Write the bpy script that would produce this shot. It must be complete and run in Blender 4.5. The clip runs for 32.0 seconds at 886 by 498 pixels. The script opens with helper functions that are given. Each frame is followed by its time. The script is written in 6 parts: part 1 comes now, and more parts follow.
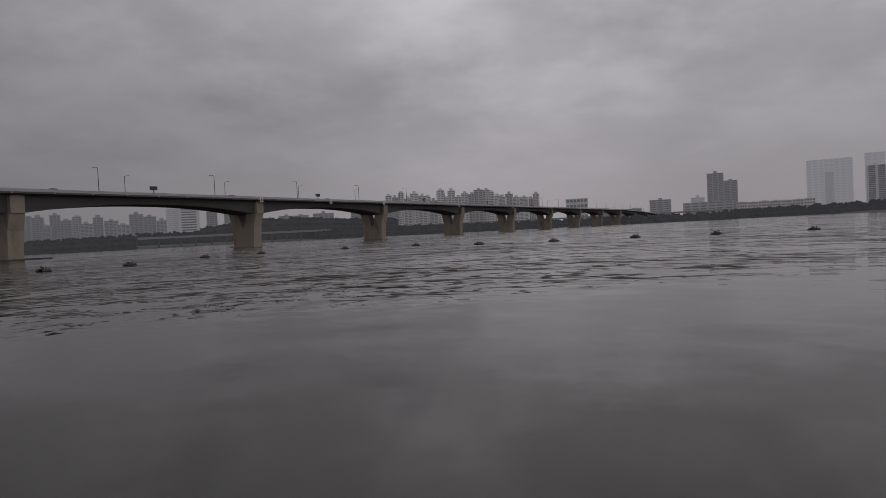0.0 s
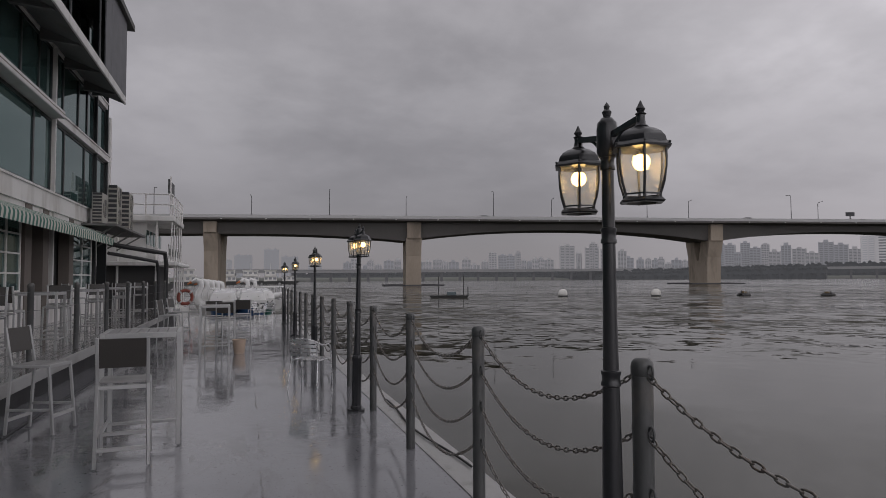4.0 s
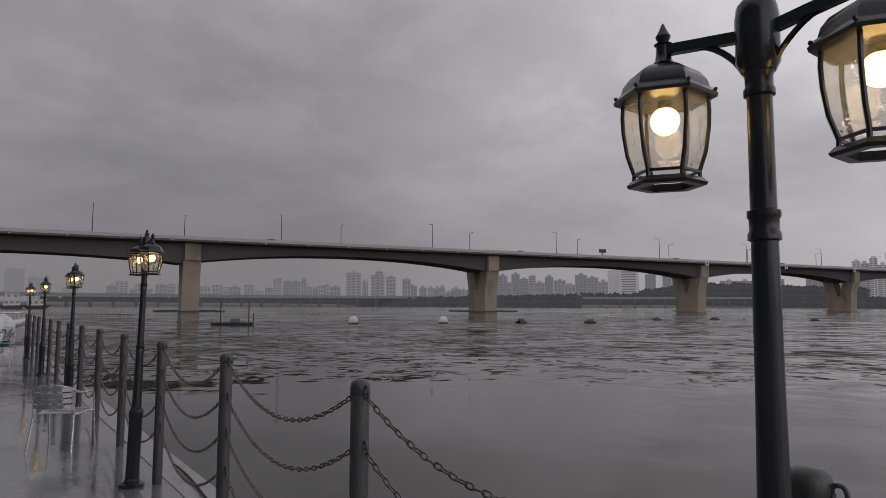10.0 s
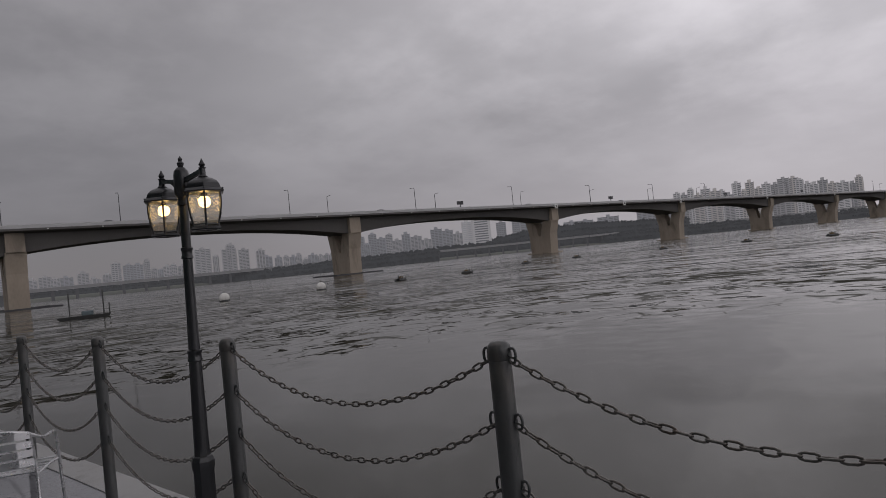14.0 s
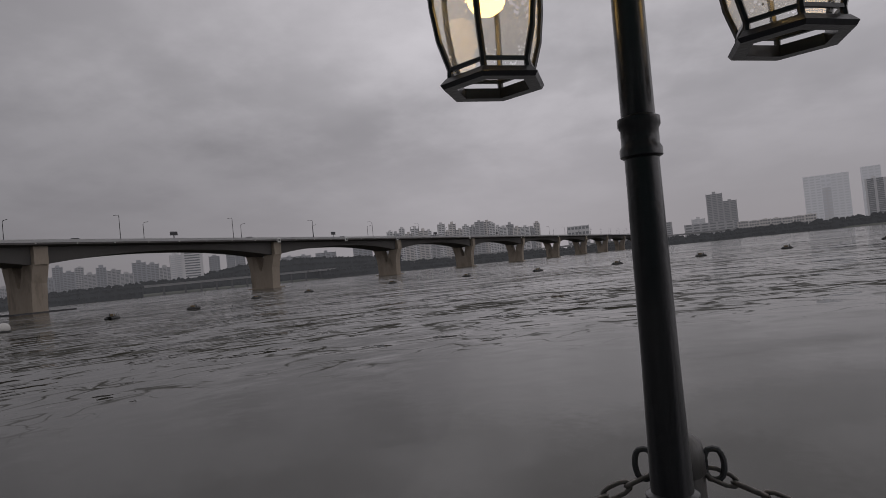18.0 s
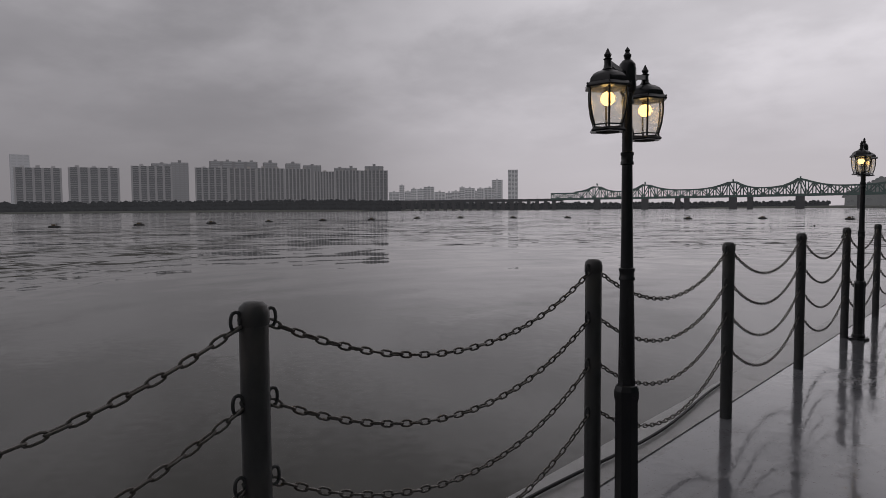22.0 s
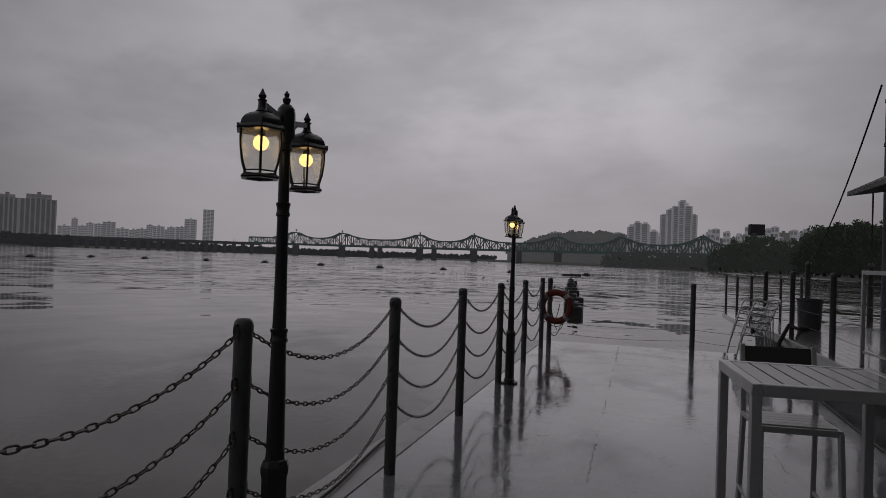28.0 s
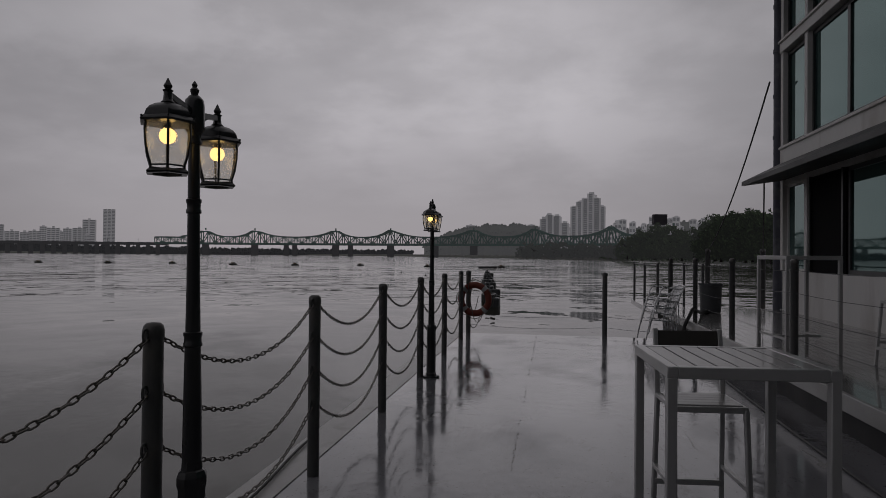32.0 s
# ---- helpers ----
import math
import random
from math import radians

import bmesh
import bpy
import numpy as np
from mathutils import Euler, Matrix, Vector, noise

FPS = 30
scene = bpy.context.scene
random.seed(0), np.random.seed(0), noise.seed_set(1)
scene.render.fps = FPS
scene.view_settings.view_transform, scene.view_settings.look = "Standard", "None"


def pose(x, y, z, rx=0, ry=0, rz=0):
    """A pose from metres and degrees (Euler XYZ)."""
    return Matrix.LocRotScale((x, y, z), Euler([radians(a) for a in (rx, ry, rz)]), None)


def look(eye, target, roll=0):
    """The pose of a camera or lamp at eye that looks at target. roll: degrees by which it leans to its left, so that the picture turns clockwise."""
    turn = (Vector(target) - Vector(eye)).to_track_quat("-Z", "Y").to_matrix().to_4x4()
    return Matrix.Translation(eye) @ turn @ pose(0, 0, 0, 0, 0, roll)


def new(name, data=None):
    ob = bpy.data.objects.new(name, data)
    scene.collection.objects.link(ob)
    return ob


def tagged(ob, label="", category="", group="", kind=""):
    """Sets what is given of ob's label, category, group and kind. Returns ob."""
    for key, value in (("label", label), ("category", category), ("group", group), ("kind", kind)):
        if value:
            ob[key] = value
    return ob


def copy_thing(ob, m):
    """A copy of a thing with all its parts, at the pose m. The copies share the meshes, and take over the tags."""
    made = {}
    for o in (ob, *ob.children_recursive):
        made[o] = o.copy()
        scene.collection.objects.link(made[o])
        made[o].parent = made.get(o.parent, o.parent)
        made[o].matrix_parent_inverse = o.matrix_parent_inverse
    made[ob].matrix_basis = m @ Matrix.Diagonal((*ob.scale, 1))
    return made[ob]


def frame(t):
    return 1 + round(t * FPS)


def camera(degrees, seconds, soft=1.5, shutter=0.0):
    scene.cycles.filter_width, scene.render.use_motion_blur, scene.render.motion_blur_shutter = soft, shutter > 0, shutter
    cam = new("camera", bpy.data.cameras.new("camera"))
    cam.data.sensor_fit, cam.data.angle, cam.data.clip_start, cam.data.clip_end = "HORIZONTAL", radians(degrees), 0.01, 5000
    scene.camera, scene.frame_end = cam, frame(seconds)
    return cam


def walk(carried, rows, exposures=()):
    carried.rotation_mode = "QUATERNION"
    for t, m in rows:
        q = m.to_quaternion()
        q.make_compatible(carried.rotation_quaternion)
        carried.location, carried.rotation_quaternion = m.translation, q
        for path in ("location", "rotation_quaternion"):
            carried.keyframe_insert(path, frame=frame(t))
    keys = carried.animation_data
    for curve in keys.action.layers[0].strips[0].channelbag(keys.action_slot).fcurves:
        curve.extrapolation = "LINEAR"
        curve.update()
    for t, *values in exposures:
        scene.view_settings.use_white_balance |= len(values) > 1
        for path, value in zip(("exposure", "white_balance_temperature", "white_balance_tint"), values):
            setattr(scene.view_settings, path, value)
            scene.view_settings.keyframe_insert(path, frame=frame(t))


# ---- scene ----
cam = camera(67.77, 32.0, soft=0.55)
# seconds, eye, target, roll
PATH = [
    (0, (-0.810, -3.377, 1.680), (2.981, -2.105, 1.576), -2.84),
    (0.5, (-0.738, -3.145, 1.690), (3.043, -1.880, 1.364), -8.34),
    (1, (-1.086, -2.889, 1.670), (2.327, -0.818, 1.431), -9.78),
    (1.5, (-1.229, -2.507, 1.646), (1.578, 0.338, 1.471), -10.08),
    (2, (-1.414, -2.417, 1.664), (1.049, 0.729, 1.469), -7.46),
    (2.5, (-1.488, -2.387, 1.692), (0.504, 1.082, 1.704), -3.30),
    (3, (-1.521, -2.366, 1.705), (-0.135, 1.384, 1.840), -0.97),
    (3.5, (-1.551, -2.399, 1.701), (-0.378, 1.422, 1.856), -0.81),
    (5.5, (-1.653, -2.437, 1.651), (-0.572, 1.406, 1.895), 0.90),
    (6, (-1.588, -2.326, 1.664), (-0.535, 1.529, 1.836), 0.90),
    (6.5, (-1.482, -2.181, 1.659), (-0.380, 1.663, 1.709), 0.65),
    (7, (-1.363, -2.014, 1.658), (-0.246, 1.824, 1.792), 1.21),
    (7.5, (-1.389, -1.858, 1.639), (-0.209, 1.962, 1.765), 2.02),
    (8, (-1.446, -1.579, 1.663), (-0.077, 2.176, 1.821), 0.06),
    (8.5, (-1.393, -1.309, 1.666), (0.120, 2.391, 1.810), 1.98),
    (9, (-1.309, -1.116, 1.667), (0.163, 2.595, 1.915), 3.59),
    (9.5, (-1.347, -0.949, 1.676), (0.819, 2.400, 1.981), 2.05),
    (10, (-1.473, -0.736, 1.694), (0.811, 2.530, 2.032), 0.25),
    (10.5, (-1.518, -0.423, 1.675), (0.654, 2.919, 2.021), 0.88),
    (11, (-1.619, -0.072, 1.671), (0.443, 3.337, 2.026), 2.97),
    (11.5, (-1.819, 0.227, 1.678), (0.271, 3.630, 1.905), 2.15),
    (12, (-1.928, 0.557, 1.660), (0.039, 4.032, 1.898), -1.32),
    (12.5, (-1.944, 0.945, 1.654), (0.206, 4.305, 1.951), -0.46),
    (13, (-2.002, 1.483, 1.673), (0.449, 4.643, 1.684), -3.04),
    (13.5, (-2.023, 2.030, 1.711), (0.677, 4.980, 1.778), -5.51),
    (14, (-1.973, 2.495, 1.677), (0.969, 5.204, 1.734), -5.79),
    (14.5, (-1.933, 2.954, 1.684), (1.266, 5.356, 1.693), -6.33),
    (15, (-1.757, 3.381, 1.744), (1.710, 5.348, 2.077), -2.53),
    (15.5, (-1.561, 3.793, 1.661), (2.223, 5.081, 1.794), -5.06),
    (17.5, (-1.198, 5.671, 1.679), (2.507, 7.178, 1.716), -5.11),
    (18, (-1.273, 6.105, 1.684), (2.526, 7.354, 1.785), -5.60),
    (18.5, (-1.438, 6.506, 1.703), (2.281, 7.972, 1.835), -9.68),
    (19, (-1.609, 6.986, 1.719), (2.038, 8.628, 1.776), -8.27),
    (19.5, (-1.671, 7.536, 1.708), (2.007, 9.079, 1.395), -9.75),
    (20, (-1.641, 8.076, 1.681), (2.056, 9.598, 1.800), -3.05),
    (20.5, (-1.843, 8.547, 1.646), (1.882, 9.989, 1.861), 0.84),
    (21, (-1.829, 9.003, 1.614), (1.994, 10.180, 1.654), -0.23),
    (21.5, (-1.913, 9.059, 1.582), (1.968, 8.096, 1.473), 1.05),
    (22, (-1.754, 9.229, 1.605), (0.931, 6.275, 1.365), -0.41),
    (22.5, (-1.741, 9.352, 1.584), (0.172, 5.853, 1.270), -0.38),
    (23, (-1.727, 9.287, 1.616), (-0.003, 5.688, 1.352), 1.15),
    (23.5, (-1.777, 9.088, 1.624), (-0.133, 5.442, 1.540), 2.83),
    (24, (-1.735, 8.963, 1.622), (-0.231, 5.257, 1.606), 1.18),
    (24.5, (-1.711, 8.872, 1.635), (-0.428, 5.085, 1.746), 0.71),
    (25, (-1.751, 8.805, 1.650), (-0.440, 5.029, 1.791), 1.84),
    (25.5, (-1.769, 8.824, 1.645), (-0.502, 5.033, 1.804), 1.35),
    (27.5, (-1.776, 8.848, 1.643), (-0.580, 5.031, 1.682), 2.47),
    (28, (-1.786, 8.852, 1.650), (-0.646, 5.018, 1.710), 2.00),
    (28.5, (-1.791, 8.851, 1.643), (-0.695, 5.005, 1.718), 1.63),
    (29, (-1.768, 8.841, 1.651), (-0.738, 4.977, 1.733), 1.65),
    (29.5, (-1.759, 8.828, 1.646), (-0.806, 4.944, 1.737), 1.12),
    (30, (-1.772, 8.830, 1.647), (-0.969, 4.913, 1.728), 0.75),
    (30.5, (-1.765, 8.836, 1.654), (-1.102, 4.892, 1.725), 1.34),
    (31, (-1.770, 8.859, 1.658), (-1.131, 4.911, 1.729), 0.83),
    (31.5, (-1.767, 8.838, 1.652), (-1.143, 4.888, 1.717), 0.80),
    (32, (-1.751, 8.816, 1.647), (-1.102, 4.870, 1.687), 0.54),
]
walk(cam, [(t, look(eye, target, roll)) for t, eye, target, roll in PATH],
     exposures=[(0.0, -0.18), (1.0, 0.2), (2.0, 0.58), (3.0, 0.6), (6.0, 0.64), (8.0, 0.68), (9.0, 0.59), (10.0, 0.4), (12.0, 0.34), (13.0, 0.31), (14.0, 0.29), (15.0, 0.17), (18.0, -0.08), (19.0, -0.1), (20.0, 0.04), (21.0, -0.22), (21.5, -0.34), (22.0, -0.45), (23.0, -0.66), (24.0, -0.93), (25.0, -1.03), (28.0, -1.06), (32.0, -1.08)])

SKY_DARK, SKY_LIGHT, SKY_HORIZON = (0.54, 0.518, 0.55, 1), (1.10, 1.055, 1.115, 1), (0.60, 0.562, 0.602, 1)
SKY_STRENGTH = 0.66

# ---- sky and sun: an overcast river morning ----
world = bpy.data.worlds.new("overcast_sky")
scene.world = world
world.use_nodes = True
wn, wl = world.node_tree.nodes, world.node_tree.links
wn.clear()


def wnode(kind, **values):
    n = wn.new(kind)
    for key, value in values.items():
        n.inputs[key].default_value = value
    return n


def wmath(op, a, b=None, clamp=False):
    n = wn.new("ShaderNodeMath")
    n.operation, n.use_clamp = op, clamp
    for i, v in enumerate((a, b)):
        if v is None:
            continue
        if isinstance(v, (int, float)):
            n.inputs[i].default_value = v
        else:
            wl.new(v, n.inputs[i])
    return n.outputs[0]


def wmix(fac, a, b):
    n = wn.new("ShaderNodeMix")
    n.data_type = "RGBA"
    for key, v in ((0, fac), (6, a), (7, b)):
        if isinstance(v, (int, float, tuple)):
            n.inputs[key].default_value = v
        else:
            wl.new(v, n.inputs[key])
    return n.outputs[2]


def wramp(src, *stops):
    n = wn.new("ShaderNodeMapRange")
    n.interpolation_type = "SMOOTHSTEP"
    for i, v in zip((1, 2, 3, 4), stops):
        n.inputs[i].default_value = v
    wl.new(src, n.inputs[0])
    return n.outputs[0]


coord = wn.new("ShaderNodeTexCoord")
sep = wn.new("ShaderNodeSeparateXYZ")
wl.new(coord.outputs["Generated"], sep.inputs[0])
up = wmath("MAXIMUM", sep.outputs[2], 0.0)
lift = wmath("ADD", up, 0.26)
flat = wn.new("ShaderNodeCombineXYZ")
wl.new(wmath("DIVIDE", sep.outputs[0], lift), flat.inputs[0])
wl.new(wmath("DIVIDE", sep.outputs[1], lift), flat.inputs[1])


def cloud(scale, detail, rough, warp, shift):
    shifted = wn.new("ShaderNodeVectorMath")
    shifted.operation = "ADD"
    wl.new(flat.outputs[0], shifted.inputs[0])
    shifted.inputs[1].default_value = (shift, shift * 0.6, 0.0)
    n = wnode("ShaderNodeTexNoise", Scale=scale, Detail=detail, Roughness=rough, Distortion=warp)
    wl.new(shifted.outputs[0], n.inputs["Vector"])
    return n.outputs["Fac"]


broad = wramp(cloud(0.55, 5.0, 0.55, 0.15, 3.1), 0.32, 0.68, 0.0, 1.0)
fine = wramp(cloud(1.9, 8.0, 0.55, 0.08, 7.7), 0.38, 0.66, 0.0, 1.0)
veil = wramp(up, 0.0, 0.30, 0.0, 1.0)
amount = wmath("ADD", wmath("MULTIPLY", broad, 0.62), wmath("MULTIPLY", fine, 0.38))
clouds = wmix(amount, SKY_DARK, SKY_LIGHT)
haze = wmix(veil, SKY_HORIZON, clouds)
nishita = wn.new("ShaderNodeTexSky")
nishita.sky_type, nishita.sun_disc = "NISHITA", False
nishita.sun_elevation, nishita.sun_rotation = radians(38), radians(168)
dim = wn.new("ShaderNodeVectorMath")
dim.operation = "SCALE"
dim.inputs["Scale"].default_value = 0.06
wl.new(nishita.outputs[0], dim.inputs[0])
# the cloud is thickest up the river, thinner over the bridge, dull again past its far end
upriver = wramp(wmath("ADD", wmath("MULTIPLY", sep.outputs[0], 0.26), wmath("MULTIPLY", sep.outputs[1], 0.966)), 0.25, 1.0, 0.0, 1.0)
thick = wn.new("ShaderNodeVectorMath")
thick.operation = "SCALE"
wl.new(haze, thick.inputs[0])
across = wramp(wmath("ADD", wmath("MULTIPLY", sep.outputs[0], 0.84), wmath("MULTIPLY", sep.outputs[1], 0.54)), 0.80, 1.0, 0.0, 1.0)
downriver = wramp(wmath("ADD", wmath("MULTIPLY", sep.outputs[0], 0.29), wmath("MULTIPLY", sep.outputs[1], -0.957)), 0.78, 1.0, 0.0, 1.0)
dull_bank = wramp(wmath("ADD", wmath("MULTIPLY", sep.outputs[0], 0.966), wmath("MULTIPLY", sep.outputs[1], -0.259)), 0.84, 1.0, 0.0, 1.0)
overhead = wramp(up, 0.45, 0.85, 1.0, 0.62)
share = wmath("ADD", wmath("SUBTRACT", wmath("SUBTRACT", 1.02, wmath("MULTIPLY", dull_bank, 0.20)), wmath("MULTIPLY", upriver, 0.62)), wmath("ADD", wmath("MULTIPLY", across, 0.16), wmath("MULTIPLY", wmath("MULTIPLY", downriver, wramp(up, 0.30, 0.54, 1.0, 0.0)), 0.76)))
wl.new(wmath("MULTIPLY", share, overhead), thick.inputs["Scale"])
both = wmix(0.06, thick.outputs[0], dim.outputs[0])
back = wnode("ShaderNodeBackground", Strength=SKY_STRENGTH)
wl.new(both, back.inputs["Color"])
wl.new(back.outputs[0], wn.new("ShaderNodeOutputWorld").inputs[0])

sun = new("sun", bpy.data.lights.new("sun", "SUN"))
sun.data.energy, sun.data.angle, sun.data.color = 0.12, radians(175), (1.0, 0.96, 0.92)
sun.matrix_world = look((0, 0, 0), (-0.80 * math.sin(radians(168)), -0.80 * math.cos(radians(168)), -0.62))

# ---- materials ----
def nodes_of(name):
    m = bpy.data.materials.new(name)
    m.use_nodes = True
    nt = m.node_tree
    return m, nt.nodes, nt.links, nt.nodes["Principled BSDF"]


def surface(name, color, rough=0.6, metal=0.0, vary=0.18, scale=6.0, grain=60.0, bump=0.15, stain=None, stain_amount=0.35,
            coat=0.0, veil=None, random=0.0, stretch=(1, 1, 1), rough_vary=0.12, spec=0.5):
    """A painted or raw surface: base colour with two scales of variation, optional stains and a fine relief."""
    m, n, l, b = nodes_of(name)
    tc = n.new("ShaderNodeTexCoord")
    mp = n.new("ShaderNodeMapping")
    mp.inputs["Scale"].default_value = stretch
    l.new(tc.outputs["Object"], mp.inputs[0])
    big, small = n.new("ShaderNodeTexNoise"), n.new("ShaderNodeTexNoise")
    big.inputs["Scale"].default_value, big.inputs["Detail"].default_value = scale, 5
    small.inputs["Scale"].default_value, small.inputs["Detail"].default_value = grain, 3
    for t in (big, small):
        l.new(mp.outputs[0], t.inputs["Vector"])
    lo = tuple(c * (1 - vary) for c in color) + (1,)
    hi = tuple(min(1, c * (1 + vary)) for c in color) + (1,)
    mix = n.new("ShaderNodeMix")
    mix.data_type = "RGBA"
    mix.inputs[6].default_value, mix.inputs[7].default_value = lo, hi
    add = n.new("ShaderNodeMath")
    add.operation = "MULTIPLY_ADD"
    add.inputs[1].default_value, add.inputs[2].default_value = 0.35, 0.0
    l.new(small.outputs["Fac"], add.inputs[0])
    sm = n.new("ShaderNodeMath")
    sm.operation = "MULTIPLY_ADD"
    sm.inputs[1].default_value = 0.65
    l.new(big.outputs["Fac"], sm.inputs[0])
    l.new(add.outputs[0], sm.inputs[2])
    l.new(sm.outputs[0], mix.inputs[0])
    out = mix.outputs[2]
    if stain:
        rg = n.new("ShaderNodeMapRange")
        rg.inputs[1].default_value, rg.inputs[2].default_value = 0.52, 0.72
        rg.inputs[3].default_value, rg.inputs[4].default_value = 0, stain_amount
        st = n.new("ShaderNodeTexNoise")
        st.inputs["Scale"].default_value, st.inputs["Detail"].default_value = scale * 0.7, 7
        st.inputs["Distortion"].default_value = 0.6
        l.new(mp.outputs[0], st.inputs["Vector"])
        l.new(st.outputs["Fac"], rg.inputs[0])
        m2 = n.new("ShaderNodeMix")
        m2.data_type = "RGBA"
        m2.inputs[7].default_value = (*stain, 1)
        l.new(rg.outputs[0], m2.inputs[0])
        l.new(out, m2.inputs[6])
        out = m2.outputs[2]
    if random:
        oi = n.new("ShaderNodeObjectInfo")
        rr = n.new("ShaderNodeMapRange")
        rr.inputs[3].default_value, rr.inputs[4].default_value = 1 - random, 1 + random
        l.new(oi.outputs["Random"], rr.inputs[0])
        vm = n.new("ShaderNodeVectorMath")
        vm.operation = "SCALE"
        l.new(out, vm.inputs[0])
        l.new(rr.outputs[0], vm.inputs["Scale"])
        out = vm.outputs[0]
    l.new(out, b.inputs["Base Color"])
    rv = n.new("ShaderNodeMapRange")
    rv.inputs[3].default_value, rv.inputs[4].default_value = max(0.02, rough - rough_vary), min(1, rough + rough_vary)
    l.new(big.outputs["Fac"], rv.inputs[0])
    l.new(rv.outputs[0], b.inputs["Roughness"])
    b.inputs["Metallic"].default_value = metal
    b.inputs["Specular IOR Level"].default_value = spec
    if coat:
        b.inputs["Coat Weight"].default_value, b.inputs["Coat Roughness"].default_value = coat, 0.06
    if bump:
        bp = n.new("ShaderNodeBump")
        bp.inputs["Strength"].default_value, bp.inputs["Distance"].default_value = bump, 0.004
        l.new(small.outputs["Fac"], bp.inputs["Height"])
        l.new(bp.outputs[0], b.inputs["Normal"])
    # veil puts haze into the material as an even emission
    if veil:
        b.inputs["Emission Color"].default_value = (*HAZE_GLOW, 1)
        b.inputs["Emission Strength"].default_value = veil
    return m


HAZE_GLOW = (0.565, 0.557, 0.605)  # haze colour of the far banks, put into the materials as emission


def glass(name, tint, rough=0.02, alpha=1.0):
    m, n, l, b = nodes_of(name)
    b.inputs["Base Color"].default_value = (*tint, 1)
    b.inputs["Roughness"].default_value = rough
    b.inputs["Transmission Weight"].default_value = alpha
    b.inputs["IOR"].default_value = 1.45
    return m


def glow(name, color, strength):
    m, n, l, b = nodes_of(name)
    b.inputs["Base Color"].default_value = (*color, 1)
    b.inputs["Emission Color"].default_value = (*color, 1)
    b.inputs["Emission Strength"].default_value = strength
    return m


def water_material():
    """Silty river water: calm under the deck's edge, short wavelets further out, a finer chop beyond."""
    m, n, l, b = nodes_of("river_water")
    b.inputs["Base Color"].default_value = (0.034, 0.032, 0.020, 1)
    b.inputs["Roughness"].default_value = 0.02
    b.inputs["IOR"].default_value = 1.33
    tc = n.new("ShaderNodeTexCoord")

    def wave(length, aspect, front, detail, rough=0.5, warp=0.0):
        """Noise with crests about length metres apart, drawn out along the wave front."""
        turn = n.new("ShaderNodeMapping")
        turn.inputs["Rotation"].default_value = (0, 0, radians(front))
        l.new(tc.outputs["Object"], turn.inputs[0])
        mp = n.new("ShaderNodeMapping")
        mp.inputs["Scale"].default_value = (1 / length, aspect / length, 1)
        l.new(turn.outputs[0], mp.inputs[0])
        t = n.new("ShaderNodeTexNoise")
        t.inputs["Scale"].default_value, t.inputs["Detail"].default_value = 1.0, detail
        t.inputs["Roughness"].default_value, t.inputs["Distortion"].default_value = rough, warp
        l.new(mp.outputs[0], t.inputs["Vector"])
        return t.outputs["Fac"]

    def op(kind, a, b_):
        k = n.new("ShaderNodeMath")
        k.operation = kind
        for i, v in enumerate((a, b_)):
            if isinstance(v, (int, float)):
                k.inputs[i].default_value = v
            else:
                l.new(v, k.inputs[i])
        return k.outputs[0]

    def ease(src, a, b_, c, d):
        r = n.new("ShaderNodeMapRange")
        r.interpolation_type = "SMOOTHSTEP"
        for i, v in zip((1, 2, 3, 4), (a, b_, c, d)):
            r.inputs[i].default_value = v
        l.new(src, r.inputs[0])
        return r.outputs[0]

    place = n.new("ShaderNodeSeparateXYZ")
    l.new(tc.outputs["Object"], place.inputs[0])
    # calm strip along the pontoon; the wave zone's edge is placed to fit the camera's view
    reach = op("ADD", place.outputs[0], op("MULTIPLY", place.outputs[1], 0.95))
    gust = op("MULTIPLY", wave(7.0, 0.45, -30, 2), 9.0)
    open_water = ease(op("ADD", reach, gust), 20.0, 37.0, 0.0, 1.0)
    past_end = ease(op("ADD", op("MULTIPLY", place.outputs[1], -1.0), op("MULTIPLY", gust, 0.8)), 10.0, 40.0, 0.0, 0.75)
    open_water = op("MAXIMUM", open_water, past_end)
    away = n.new("ShaderNodeVectorMath")
    away.operation = "LENGTH"
    l.new(tc.outputs["Object"], away.inputs[0])
    far = away.outputs["Value"]
    patch = ease(wave(22.0, 0.4, -20, 3), 0.38, 0.60, 0.65, 1.0)
    wind = op("MULTIPLY", open_water, patch)
    # narrow steep fronts on nearly flat water, tilted deckward to fit the camera's view
    bearing = op("ARCTAN2", place.outputs[1], place.outputs[0])

    def ring(length, crest, shift, detail, rough=0.5, warp=0.0):
        """Noise with crests laid across the camera's line of sight: length apart, crest long at forty metres."""
        at = n.new("ShaderNodeCombineXYZ")
        l.new(op("DIVIDE", far, length), at.inputs[0])
        l.new(op("MULTIPLY", bearing, 40.0 / crest), at.inputs[1])
        at.inputs[2].default_value = shift
        t = n.new("ShaderNodeTexNoise")
        t.inputs["Scale"].default_value, t.inputs["Detail"].default_value = 1.0, detail
        t.inputs["Roughness"].default_value, t.inputs["Distortion"].default_value = rough, warp
        l.new(at.outputs[0], t.inputs["Vector"])
        return t.outputs["Fac"]

    def fronts(field, broken, broad, steep):
        width = op("SUBTRACT", op("MULTIPLY", op("MULTIPLY", breezy, ease(broken, 0.42, 0.58, 0.0, 1.0)), broad), 0.013)
        crest = op("SUBTRACT", width, op("ABSOLUTE", op("SUBTRACT", field, 0.5), 0.0))
        return op("MULTIPLY", ease(crest, 0.0, 0.025, 0.0, 1.0), steep)

